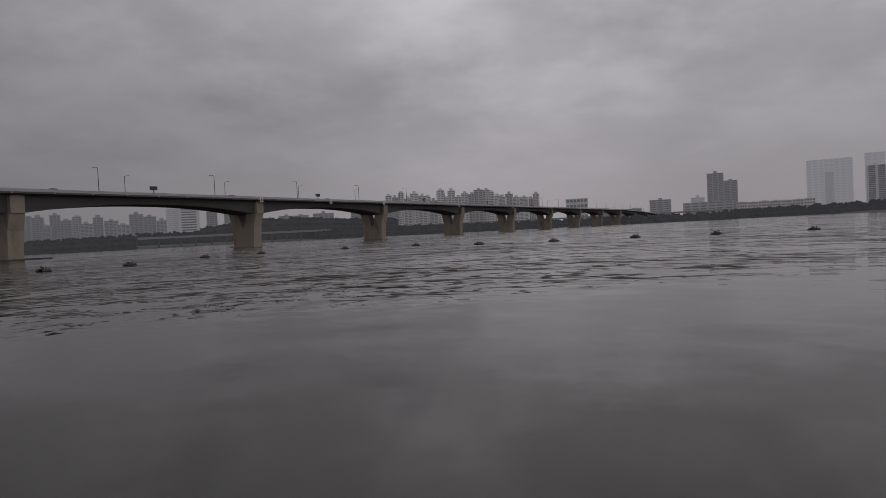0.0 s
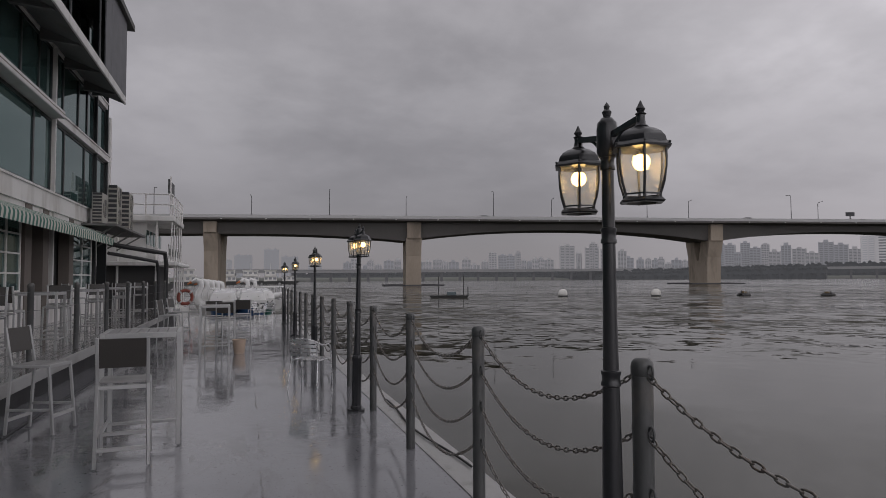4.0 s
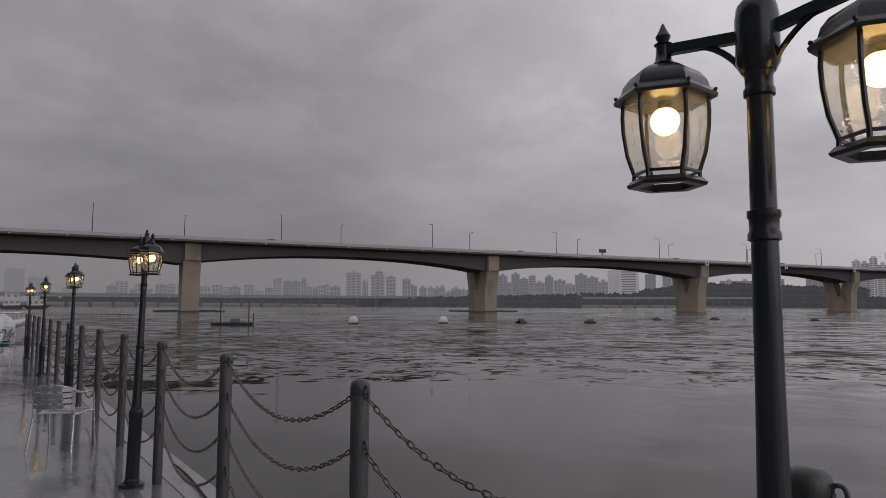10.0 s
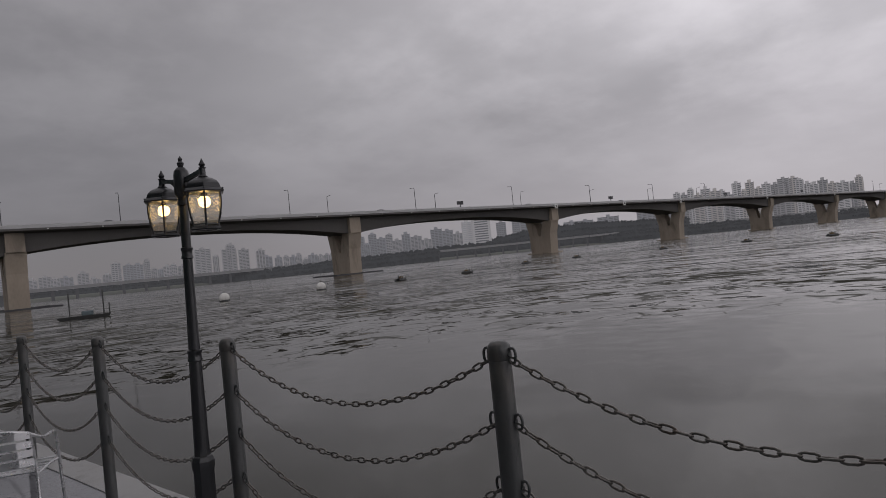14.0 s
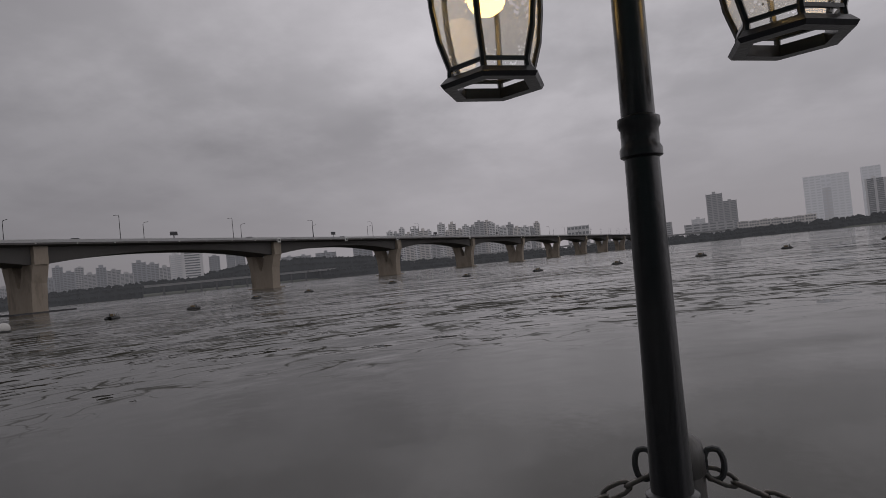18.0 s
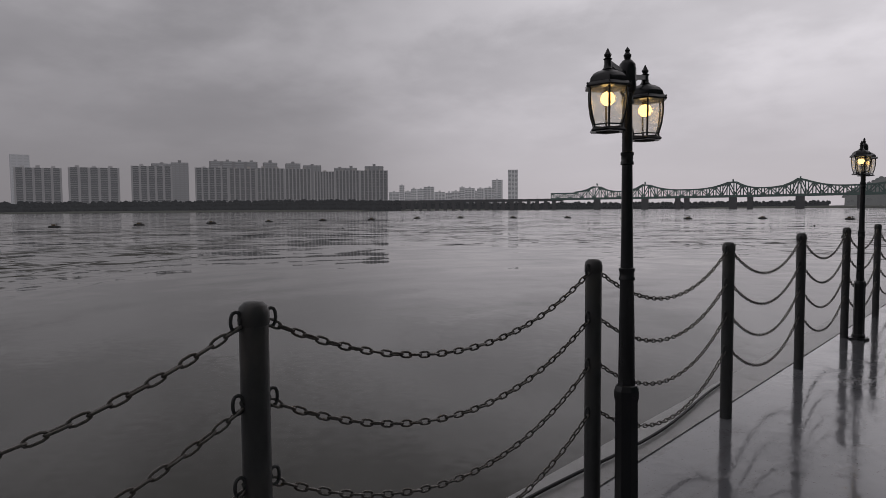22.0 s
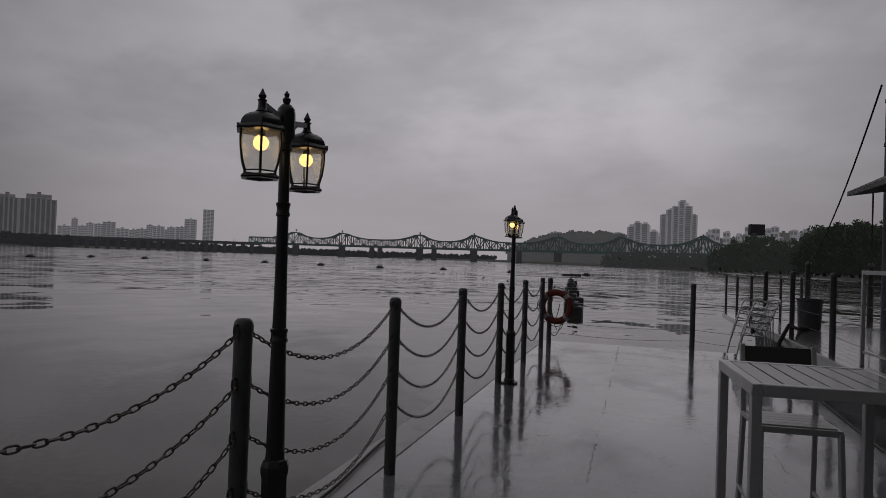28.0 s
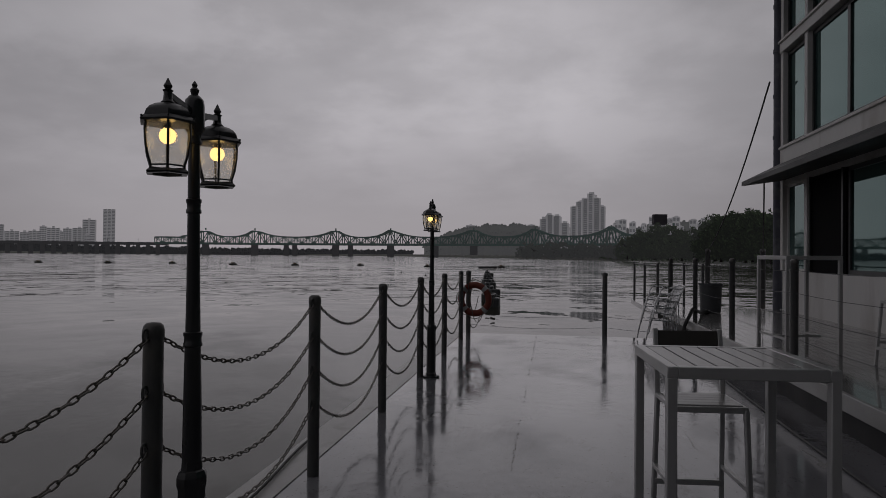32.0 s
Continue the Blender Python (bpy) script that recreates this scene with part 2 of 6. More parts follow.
    breezy = op("MULTIPLY", op("MAXIMUM", ease(op("ADD", reach, gust), 14.0, 36.0, 0.0, 1.0), past_end), op("MULTIPLY", patch, ease(far, 12.0, 30.0, 0.6, 1.0)))
    steep = op("ADD", fronts(ring(2.6, 6.5, 1.0, 2.0, 0.5, 0.3), ring(3.2, 7.0, 5.0, 2), 0.060, 0.33),
               op("ADD", fronts(ring(1.3, 3.8, 9.0, 1.5, 0.5, 0.3), ring(2.4, 6.0, 13.0, 2), 0.066, 0.26), fronts(ring(1.9, 5.2, 33.0, 1.5, 0.5, 0.3), ring(2.8, 6.5, 37.0, 2), 0.062, 0.30)))
    steep = op("MULTIPLY", steep, ease(far, 45.0, 200.0, 1.0, 0.5))
    ripple = op("MULTIPLY", op("SUBTRACT", ring(0.5, 1.7, 17.0, 2), 0.44), op("ADD", op("MULTIPLY", wind, 0.17), 0.026))
    chop = op("MULTIPLY", op("SUBTRACT", ring(1.7, 5.0, 21.0, 2, 0.5, 0.2), 0.46), op("ADD", op("MULTIPLY", wind, 0.24), 0.010))
    roll = op("MULTIPLY", op("SUBTRACT", ring(4.6, 11.0, 25.0, 2, 0.55, 0.2), 0.46), op("MULTIPLY", op("MULTIPLY", wind, 0.20), ease(far, 25.0, 70.0, 0.25, 1.0)))
    swell = op("MULTIPLY", op("SUBTRACT", wave(5.0, 0.45, -40, 3, 0.5, 0.4), 0.5), 0.09)
    # ripples past the pontoon's end, placed to fit the view down the river
    end_ripple = ease(op("MULTIPLY", place.outputs[1], -1.0), -12.0, 0.0, 0.0, 1.0)
    swell = op("ADD", swell, op("MULTIPLY", op("SUBTRACT", ring(1.5, 12.0, 29.0, 2, 0.5, 0.2), 0.5), op("MULTIPLY", end_ripple, 0.075)))
    lean_to_view = op("ADD", op("ADD", steep, ripple), op("ADD", op("ADD", chop, roll), swell))
    sideways = op("MULTIPLY", op("SUBTRACT", wave(0.12, 0.8, 40, 2, 0.5, 0.1), 0.5), op("ADD", op("MULTIPLY", wind, 0.03), 0.06))
    east, north = op("DIVIDE", place.outputs[0], op("ADD", far, 0.5)), op("DIVIDE", place.outputs[1], op("ADD", far, 0.5))
    tilt = n.new("ShaderNodeCombineXYZ")
    l.new(op("SUBTRACT", op("MULTIPLY", sideways, north), op("MULTIPLY", lean_to_view, east)), tilt.inputs[0])
    l.new(op("SUBTRACT", op("MULTIPLY", sideways, op("MULTIPLY", east, -1.0)), op("MULTIPLY", lean_to_view, north)), tilt.inputs[1])
    tilt.inputs[2].default_value = 1.0
    unit = n.new("ShaderNodeVectorMath")
    unit.operation = "NORMALIZE"
    l.new(tilt.outputs[0], unit.inputs[0])
    l.new(unit.outputs[0], b.inputs["Normal"])
    return m


def lantern_glass():
    """Thin clear pane beaded with rain."""
    m, n, l, b = nodes_of("rain_beaded_glass")
    n.remove(b)
    tc, vor = n.new("ShaderNodeTexCoord"), n.new("ShaderNodeTexVoronoi")
    vor.inputs["Scale"].default_value = 130
    l.new(tc.outputs["Object"], vor.inputs["Vector"])
    patch = n.new("ShaderNodeTexNoise")
    patch.inputs["Scale"].default_value = 16
    l.new(tc.outputs["Object"], patch.inputs["Vector"])
    edge = n.new("ShaderNodeMapRange")
    edge.inputs[1].default_value, edge.inputs[2].default_value, edge.inputs[3].default_value, edge.inputs[4].default_value = 0.45, 0.7, 0.05, 0.42
    l.new(patch.outputs["Fac"], edge.inputs[0])
    drop = n.new("ShaderNodeMath")
    drop.operation = "LESS_THAN"
    l.new(vor.outputs["Distance"], drop.inputs[0])
    l.new(edge.outputs[0], drop.inputs[1])
    clear, gloss, bead, film = n.new("ShaderNodeBsdfTransparent"), n.new("ShaderNodeBsdfGlossy"), n.new("ShaderNodeBsdfRefraction"), n.new("ShaderNodeBsdfTranslucent")
    clear.inputs["Color"].default_value = (0.93, 0.92, 0.89, 1)
    gloss.inputs["Roughness"].default_value = 0.03
    bead.inputs["IOR"].default_value, bead.inputs["Roughness"].default_value = 1.2, 0.15
    film.inputs["Color"].default_value = (0.85, 0.83, 0.78, 1)
    dirty = n.new("ShaderNodeMixShader")
    dirty.inputs[0].default_value = 0.17
    l.new(clear.outputs[0], dirty.inputs[1])
    l.new(film.outputs[0], dirty.inputs[2])
    beaded = n.new("ShaderNodeMixShader")
    l.new(drop.outputs[0], beaded.inputs[0])
    l.new(dirty.outputs[0], beaded.inputs[1])
    l.new(bead.outputs[0], beaded.inputs[2])
    sheen = n.new("ShaderNodeMixShader")
    sheen.inputs[0].default_value = 0.06
    l.new(beaded.outputs[0], sheen.inputs[1])
    l.new(gloss.outputs[0], sheen.inputs[2])
    l.new(sheen.outputs[0], n["Material Output"].inputs[0])
    return m


def deck_material():
    """Grey deck paint under a film of rain: dull worn patches, puddles and scuffs."""
    m, n, l, b = nodes_of("wet_deck_paint")
    tc = n.new("ShaderNodeTexCoord")

    def tex(scale, detail, rough=0.55, warp=0.0, stretch=(1, 1, 1)):
        mp = n.new("ShaderNodeMapping")
        mp.inputs["Scale"].default_value = stretch
        l.new(tc.outputs["Object"], mp.inputs[0])
        t = n.new("ShaderNodeTexNoise")
        t.inputs["Scale"].default_value, t.inputs["Detail"].default_value = scale, detail
        t.inputs["Roughness"].default_value, t.inputs["Distortion"].default_value = rough, warp
        l.new(mp.outputs[0], t.inputs["Vector"])
        return t.outputs["Fac"]

    def span(src, a, b_, c, d):
        r = n.new("ShaderNodeMapRange")
        for i, v in zip((1, 2, 3, 4), (a, b_, c, d)):
            r.inputs[i].default_value = v
        l.new(src, r.inputs[0])
        return r.outputs[0]

    def mixc(f, a, b_):
        k = n.new("ShaderNodeMix")
        k.data_type = "RGBA"
        l.new(f, k.inputs[0])
        for i, v in ((6, a), (7, b_)):
            if isinstance(v, tuple):
                k.inputs[i].default_value = v
            else:
                l.new(v, k.inputs[i])
        return k.outputs[2]

    paint = mixc(tex(0.9, 6), (0.175, 0.176, 0.19, 1), (0.265, 0.267, 0.284, 1))
    streaked = mixc(span(tex(0.8, 9, 0.7, 0.6, (1.8, 0.45, 1)), 0.54, 0.65, 0, 0.5), paint, (0.115, 0.11, 0.105, 1))
    scuffed = mixc(span(tex(2.6, 9, 0.72, 0.5, (1.2, 0.6, 1)), 0.58, 0.67, 0, 0.65), streaked, (0.085, 0.08, 0.075, 1))
    rusty = mixc(span(tex(5.5, 8, 0.7, 0.8), 0.66, 0.72, 0, 0.55), scuffed, (0.11, 0.075, 0.05, 1))
    spots = mixc(span(tex(42, 3), 0.655, 0.72, 0, 0.8), rusty, (0.06, 0.053, 0.048, 1))
    # puddles with clear edges on paint that is only damp
    pool = span(tex(0.75, 7, 0.6, 0.3, (1, 0.7, 1)), 0.35, 0.47, 0.0, 1.0)
    film = span(tex(7.0, 6, 0.6, 0.8), 0.40, 0.62, 0.0, 1.0)
    damp = n.new("ShaderNodeMath")
    damp.operation = "MULTIPLY_ADD"
    damp.inputs[1].default_value, damp.inputs[2].default_value = 0.07, 0.03
    l.new(film, damp.inputs[0])
    wet = n.new("ShaderNodeMix")
    l.new(pool, wet.inputs[0])
    l.new(damp.outputs[0], wet.inputs[2])
    wet.inputs[3].default_value = 0.025
    l.new(spots, b.inputs["Base Color"])
    l.new(wet.outputs[0], b.inputs["Roughness"])
    b.inputs["IOR"].default_value = 1.36
    l.new(span(pool, 0.0, 1.0, 0.20, 0.66), b.inputs["Coat Weight"])
    coat_rough = n.new("ShaderNodeMath")
    coat_rough.operation = "MULTIPLY"
    coat_rough.inputs[1].default_value = 0.55
    l.new(wet.outputs[0], coat_rough.inputs[0])
    l.new(coat_rough.outputs[0], b.inputs["Coat Roughness"])
    b.inputs["Coat IOR"].default_value = 1.33
    plate = n.new("ShaderNodeMath")
    plate.operation = "MULTIPLY_ADD"
    plate.inputs[1].default_value = 0.25
    l.new(tex(60, 4), plate.inputs[0])
    l.new(film, plate.inputs[2])
    # slow waves in the film of water, with patches of rain-pocked chop
    pocked = n.new("ShaderNodeMath")
    pocked.operation = "MULTIPLY"
    l.new(tex(26, 3, 0.55, 0.3, (1.0, 0.55, 1)), pocked.inputs[0])
    l.new(span(tex(0.9, 5, 0.6, 0.4), 0.49, 0.60, 0.006, 0.70), pocked.inputs[1])
    sheet = n.new("ShaderNodeMath")
    sheet.operation = "MULTIPLY_ADD"
    sheet.inputs[1].default_value = 0.8
    l.new(tex(1.6, 3, 0.5, 0.5), sheet.inputs[0])
    l.new(pocked.outputs[0], sheet.inputs[2])
    for height, dist, socket in ((plate.outputs[0], 0.0007, "Normal"), (sheet.outputs[0], 0.010, "Coat Normal")):
        bp = n.new("ShaderNodeBump")
        bp.inputs["Strength"].default_value, bp.inputs["Distance"].default_value = 0.7, dist
        l.new(height, bp.inputs["Height"])
        l.new(bp.outputs[0], b.inputs[socket])
    return m


WATER, DECK = water_material(), deck_material()
POST_STEEL = surface("worn_galvanised_post", (0.098, 0.101, 0.101), 0.42, 0.3, 0.4, 9, 60, 0.5, stain=(0.22, 0.19, 0.165), stain_amount=0.55, stretch=(1, 1, 0.45))
CHAIN_STEEL = surface("weathered_chain_steel", (0.20, 0.187, 0.172), 0.34, 0.6, 0.4, 14, 80, 0.3, stain=(0.09, 0.05, 0.03), stain_amount=0.6)
LAMP_BLACK = surface("black_lamp_paint", (0.020, 0.021, 0.024), 0.32, 0.0, 0.3, 8, 90, 0.2, coat=0.3)
LAMP_GLASS = lantern_glass()
BULB = glow("warm_bulb", (1.0, 0.63, 0.22), 4.6)
CONCRETE = surface("stained_bridge_concrete", (0.33, 0.28, 0.225), 0.85, 0, 0.35, 0.3, 2.5, 0.3, stain=(0.10, 0.083, 0.065), stain_amount=0.75, stretch=(1, 1, 0.35))
GIRDER = surface("grey_girder_concrete", (0.105, 0.10, 0.096), 0.85, 0, 0.2, 0.12, 2.0, 0.3, stain=(0.08, 0.075, 0.07), stain_amount=0.5, stretch=(1, 1, 0.5))
PALE_METAL = surface("pale_railing_paint", (0.42, 0.42, 0.42), 0.5, 0, 0.15, 3, 30, 0.1)
DARK_METAL = surface("dark_street_steel", (0.06, 0.06, 0.065), 0.5, 0.3, 0.2, 3, 30, 0.1)
# bank scrub carries the haze as a faint emission
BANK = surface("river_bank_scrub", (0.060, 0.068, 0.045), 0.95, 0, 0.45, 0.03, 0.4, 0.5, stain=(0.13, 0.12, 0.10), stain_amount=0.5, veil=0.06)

# ---- mesh helpers ----
class Mesh:
    """Collects plain solids and turns them into one mesh object."""

    def __init__(self):
        self.v, self.f = [], []

    def add(self, verts, faces):
        k = len(self.v)
        self.v.extend(tuple(p) for p in verts)
        self.f.extend(tuple(i + k for i in f) for f in faces)
        return self

    def box(self, c, s, turn=0.0, tilt=None):
        x, y, z = (a / 2 for a in s)
        pts = [Vector((i * x, j * y, k * z)) for i in (-1, 1) for j in (-1, 1) for k in (-1, 1)]
        m = Matrix.Rotation(radians(turn), 3, "Z")
        if tilt is not None:
            m = m @ tilt
        pts = [m @ p + Vector(c) for p in pts]
        return self.add(pts, [(0, 1, 3, 2), (4, 6, 7, 5), (0, 4, 5, 1), (2, 3, 7, 6), (0, 2, 6, 4), (1, 5, 7, 3)])

    def span(self, lo, hi):
        return self.box([(a + b) / 2 for a, b in zip(lo, hi)], [b - a for a, b in zip(lo, hi)])

    def bar(self, p, q, w, h=None):
        """A square bar from p to q."""
        p, q = Vector(p), Vector(q)
        d = (q - p).normalized()
        side = d.cross(Vector((0, 0, 1)))
        side = Vector((1, 0, 0)) if side.length < 1e-4 else side.normalized()
        top = side.cross(d)
        a, b = side * w / 2, top * (h or w) / 2
        pts = [e + i * a + j * b for e in (p, q) for i, j in ((-1, -1), (1, -1), (1, 1), (-1, 1))]
        return self.add(pts, [(3, 2, 1, 0), (4, 5, 6, 7)] + [(i, (i + 1) % 4, 4 + (i + 1) % 4, 4 + i) for i in range(4)])

    def tube(self, path, r, n=8, caps=True, closed=False):
        path = [Vector(p) for p in path]
        rs = r if isinstance(r, (list, tuple)) else [r] * len(path)
        rings, last = [], None
        for i, p in enumerate(path):
            a = path[i - 1] if (i or closed) else p
            b = path[(i + 1) % len(path)] if (i < len(path) - 1 or closed) else p
            d = (b - a).normalized()
            if last is None:
                last = Vector((0, 0, 1)) if abs(d.z) < 0.9 else Vector((1, 0, 0))
            u = (last - d * last.dot(d)).normalized()
            last, w = u, d.cross(u)
            rings.append([p + (u * math.cos(2 * math.pi * k / n) + w * math.sin(2 * math.pi * k / n)) * rs[i] for k in range(n)])
        verts = [p for ring in rings for p in ring]
        m = len(rings)
        faces = [(i * n + k, i * n + (k + 1) % n, ((i + 1) % m) * n + (k + 1) % n, ((i + 1) % m) * n + k)
                 for i in range(m if closed else m - 1) for k in range(n)]
        if caps and not closed:
            faces += [tuple(range(n - 1, -1, -1)), tuple(range((m - 1) * n, m * n))]
        return self.add(verts, faces)

    def cyl(self, p, q, r, n=12, r2=None):
        return self.tube([p, q], [r, r if r2 is None else r2], n)

    def lathe(self, profile, c=(0, 0, 0), n=16, start=0.0):
        """Turns (radius, height) pairs round the upright through c."""
        verts, m = [], len(profile)
        for r, z in profile:
            verts += [(c[0] + r * math.cos(start + 2 * math.pi * k / n), c[1] + r * math.sin(start + 2 * math.pi * k / n), c[2] + z) for k in range(n)]
        faces = [(i * n + k, i * n + (k + 1) % n, (i + 1) * n + (k + 1) % n, (i + 1) * n + k) for i in range(m - 1) for k in range(n)]
        faces += [tuple(range(n - 1, -1, -1)), tuple(range((m - 1) * n, m * n))]
        return self.add(verts, faces)

    def prism(self, outline, axis, a, b):
        """Extrudes a closed outline of pairs along an axis from a to b."""
        def at(p, d):
            return {"x": (d, p[0], p[1]), "y": (p[0], d, p[1]), "z": (p[0], p[1], d)}[axis]
        n = len(outline)
        verts = [at(p, a) for p in outline] + [at(p, b) for p in outline]
        return self.add(verts, [tuple(range(n - 1, -1, -1)), tuple(range(n, 2 * n))] + [(i, (i + 1) % n, n + (i + 1) % n, n + i) for i in range(n)])

    def ball(self, c, r, n=10, squash=1.0):
        k = max(4, n // 2)
        prof = [(max(1e-4, r * math.sin(math.pi * i / k)), -r * squash * math.cos(math.pi * i / k)) for i in range(k + 1)]
        return self.lathe(prof, c, n)

    def moved(self, m):
        self.v = [tuple(m @ Vector(p)) for p in self.v]
        return self

    def data(self, name, material, smooth=40, bevel=0.0):
        me = bpy.data.meshes.new(name)
        me.from_pydata(self.v, [], self.f)
        bm = bmesh.new()
        bm.from_mesh(me)
        if bevel:
            bmesh.ops.remove_doubles(bm, verts=bm.verts, dist=1e-5)
            bmesh.ops.bevel(bm, geom=[e for e in bm.edges if len(e.link_faces) == 2 and e.calc_face_angle(0) > 0.6], offset=bevel, segments=1, affect="EDGES")
        bmesh.ops.recalc_face_normals(bm, faces=bm.faces)
        bm.to_mesh(me)
        bm.free()
        me.materials.append(material)
        if smooth:
            me.shade_smooth()
            me.set_sharp_from_angle(angle=radians(smooth))
        return me


def part(name, mesh, material, parent, label="", smooth=40, bevel=0.0):
    """One mesh object under a thing or a part."""
    ob = new(name, mesh.data(name, material, smooth, bevel) if isinstance(mesh, Mesh) else mesh)
    ob.parent = parent
    if label:
        tagged(ob, label)
    return ob


def thing(name, label, category, group="", at=(0, 0, 0), turn=0.0):
    """An Empty at the foot of a thing, which its parts hang on."""
    ob = new(name)
    ob.empty_display_size = 0.1
    ob.matrix_world = pose(*at, 0, 0, turn)
    return tagged(ob, label, category, group)


def solid(name, mesh, material, label, category, group="", at=(0, 0, 0), turn=0.0, smooth=40, bevel=0.0, kind=""):
    """A thing of one mesh."""
    ob = new(name, mesh.data(name, material, smooth, bevel))
    ob.matrix_world = pose(*at, 0, 0, turn)
    return tagged(ob, label, category, group, kind)


def setting(name, mesh, material, label, smooth=40, at=(0, 0, 0)):
    return solid(name, mesh, material, label, "", at=at, smooth=smooth, kind="structure")


def toward(azimuth, distance):
    """A place on the water plane by its bearing from the deck (degrees, anticlockwise from the deck's long axis)."""
    return Vector((-distance * math.sin(radians(azimuth)) - 1.6, distance * math.cos(radians(azimuth)) + 4.0, WATER_Z))


WATER_Z = -0.6

# ---- river, banks and the ground to the horizon ----
SHORE = [(-180, 640), (-172, 900), (-166, 1280), (-155, 1500), (-145, 1500), (-134, 1230), (-120, 1130), (-110, 1150), (-100, 1230), (-90, 1230), (-80, 1130),
         (-70, 1040), (-60, 960), (-47, 860), (-36, 760), (-26, 690), (-16, 620), (-6, 560), (3, 420), (10, 260), (20, 130), (40, 60), (70, 42), (90, 38), (110, 40),
         (130, 52), (150, 95), (158, 150), (163, 215), (168, 300), (174, 430), (180, 640)]


def shore_at(az):
    az = (az + 180) % 360 - 180
    for (a, d), (b, e) in zip(SHORE, SHORE[1:]):
        if a <= az <= b:
            return d + (e - d) * (az - a) / (b - a)
    return 640


me = Mesh()
RING = [0, 6, 20, 60, 140, 300, 600, 1000, 1500, 2200, 3000, 4000, 6000, 9000]
me.add([(0, 0, 0)] + [(r * math.cos(radians(a * 5)), r * math.sin(radians(a * 5)), 0) for r in RING[1:] for a in range(72)],
       [(0, 1 + k, 1 + (k + 1) % 72) for k in range(72)] +
       [(1 + i * 72 + k, 1 + (i + 1) * 72 + k, 1 + (i + 1) * 72 + (k + 1) % 72, 1 + i * 72 + (k + 1) % 72) for i in range(len(RING) - 2) for k in range(72)])
setting("water", me, WATER, "calm grey-brown river water with light ripples", at=(0, 0, WATER_Z), smooth=0)

me, NB = Mesh(), 360
rows = [(-6, -1.5), (0, 0.1), (5, 1.6), (14, 2.6), (60, 3.2), (250, 4.0), (900, 5.0), (7000, 6.0)]
verts = []
for off, z in rows:
    for k in range(NB):
        az = -180 + k
        wob = 6 * noise.noise((k * 0.21, off * 0.01, 3.0)) if abs(shore_at(az)) > 120 else 0.8 * noise.noise((k * 0.21, 0, 3))
        p = toward(az, shore_at(az) + off * (1 if shore_at(az) > 200 else 0.4 if off < 30 else 1) + wob)
        verts.append((p.x, p.y, WATER_Z + z + (0.5 * noise.noise((p.x * 0.05, p.y * 0.05, 1)) if z > 1 else 0)))
me.add(verts, [(i * NB + k, i * NB + (k + 1) % NB, (i + 1) * NB + (k + 1) % NB, (i + 1) * NB + k) for i in range(len(rows) - 1) for k in range(NB)])
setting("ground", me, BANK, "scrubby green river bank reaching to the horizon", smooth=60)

# ---- the long concrete girder bridge ----
BR_O, BR_D = Vector((143.5, 182.2, 0)), Vector((99.4, -15.5, 0)).normalized()
BR_N = Vector((-BR_D.y, BR_D.x, 0))
SPAN = 100.0
PIERS = [-1.56, -0.97, 0.0, 1.0, 2.0, 3.0, 4.0, 5.0, 6.0, 7.0, 8.0, 9.0, 10.0, 11.0]
ROAD_Z, BR_W = 19.4, 20.0


def on_bridge(s, side, z):
    p = BR_O + BR_D * s * SPAN + BR_N * side
    return (p.x, p.y, z)


def road_z(s):
    return ROAD_Z - max(0.0, s - 8.0) ** 1.5 * 1.1


def soffit(s):
    if s < -1.0:
        return road_z(s) - 1.0 - (3.4 + 1.9 * max(0, 1 - (-1.0 - s) / 0.45) ** 2 if s > -1.6 else 3.4)
    u = abs((s - math.floor(s)) - 0.5) * 2
    return road_z(s) - 1.0 - (1.9 + 3.5 * u ** 2.2)


bridge = thing("road_bridge", "long grey concrete girder bridge on stout piers over the river", "bridge")
steps = [x / 20 for x in range(-70, 261)]
me = Mesh()
ring = []
for s in steps:
    z, b = road_z(s), soffit(s)
    ring.append([on_bridge(s, -BR_W / 2, z), on_bridge(s, BR_W / 2, z), on_bridge(s, BR_W / 2, z - 0.55), on_bridge(s, BR_W / 2 - 3.2, z - 1.0),
                 on_bridge(s, BR_W / 2 - 4.0, b), on_bridge(s, -BR_W / 2 + 4.0, b), on_bridge(s, -BR_W / 2 + 3.2, z - 1.0), on_bridge(s, -BR_W / 2, z - 0.55)])
me.add([p for r in ring for p in r], [(i * 8 + k, i * 8 + (k + 1) % 8, (i + 1) * 8 + (k + 1) % 8, (i + 1) * 8 + k) for i in range(len(ring) - 1) for k in range(8)])
part("girder", me, GIRDER, bridge, "haunched grey concrete box girder", smooth=30)
for side in (-1, 1):
    me, ring = Mesh(), []
    for s in steps:
        ring += [on_bridge(s, side * (BR_W / 2 - 0.2) + o, road_z(s) + h) for o, h in ((-0.17, 0.0), (0.17, 0.0), (0.17, 0.9), (-0.17, 0.9))]
    me.add(ring, [(i * 4 + k, i * 4 + (k + 1) % 4, i * 4 + 4 + (k + 1) % 4, i * 4 + 4 + k) for i in range(len(steps) - 1) for k in range(4)])
    part("parapet", me, PALE_METAL, bridge, "pale parapet rail", smooth=30)
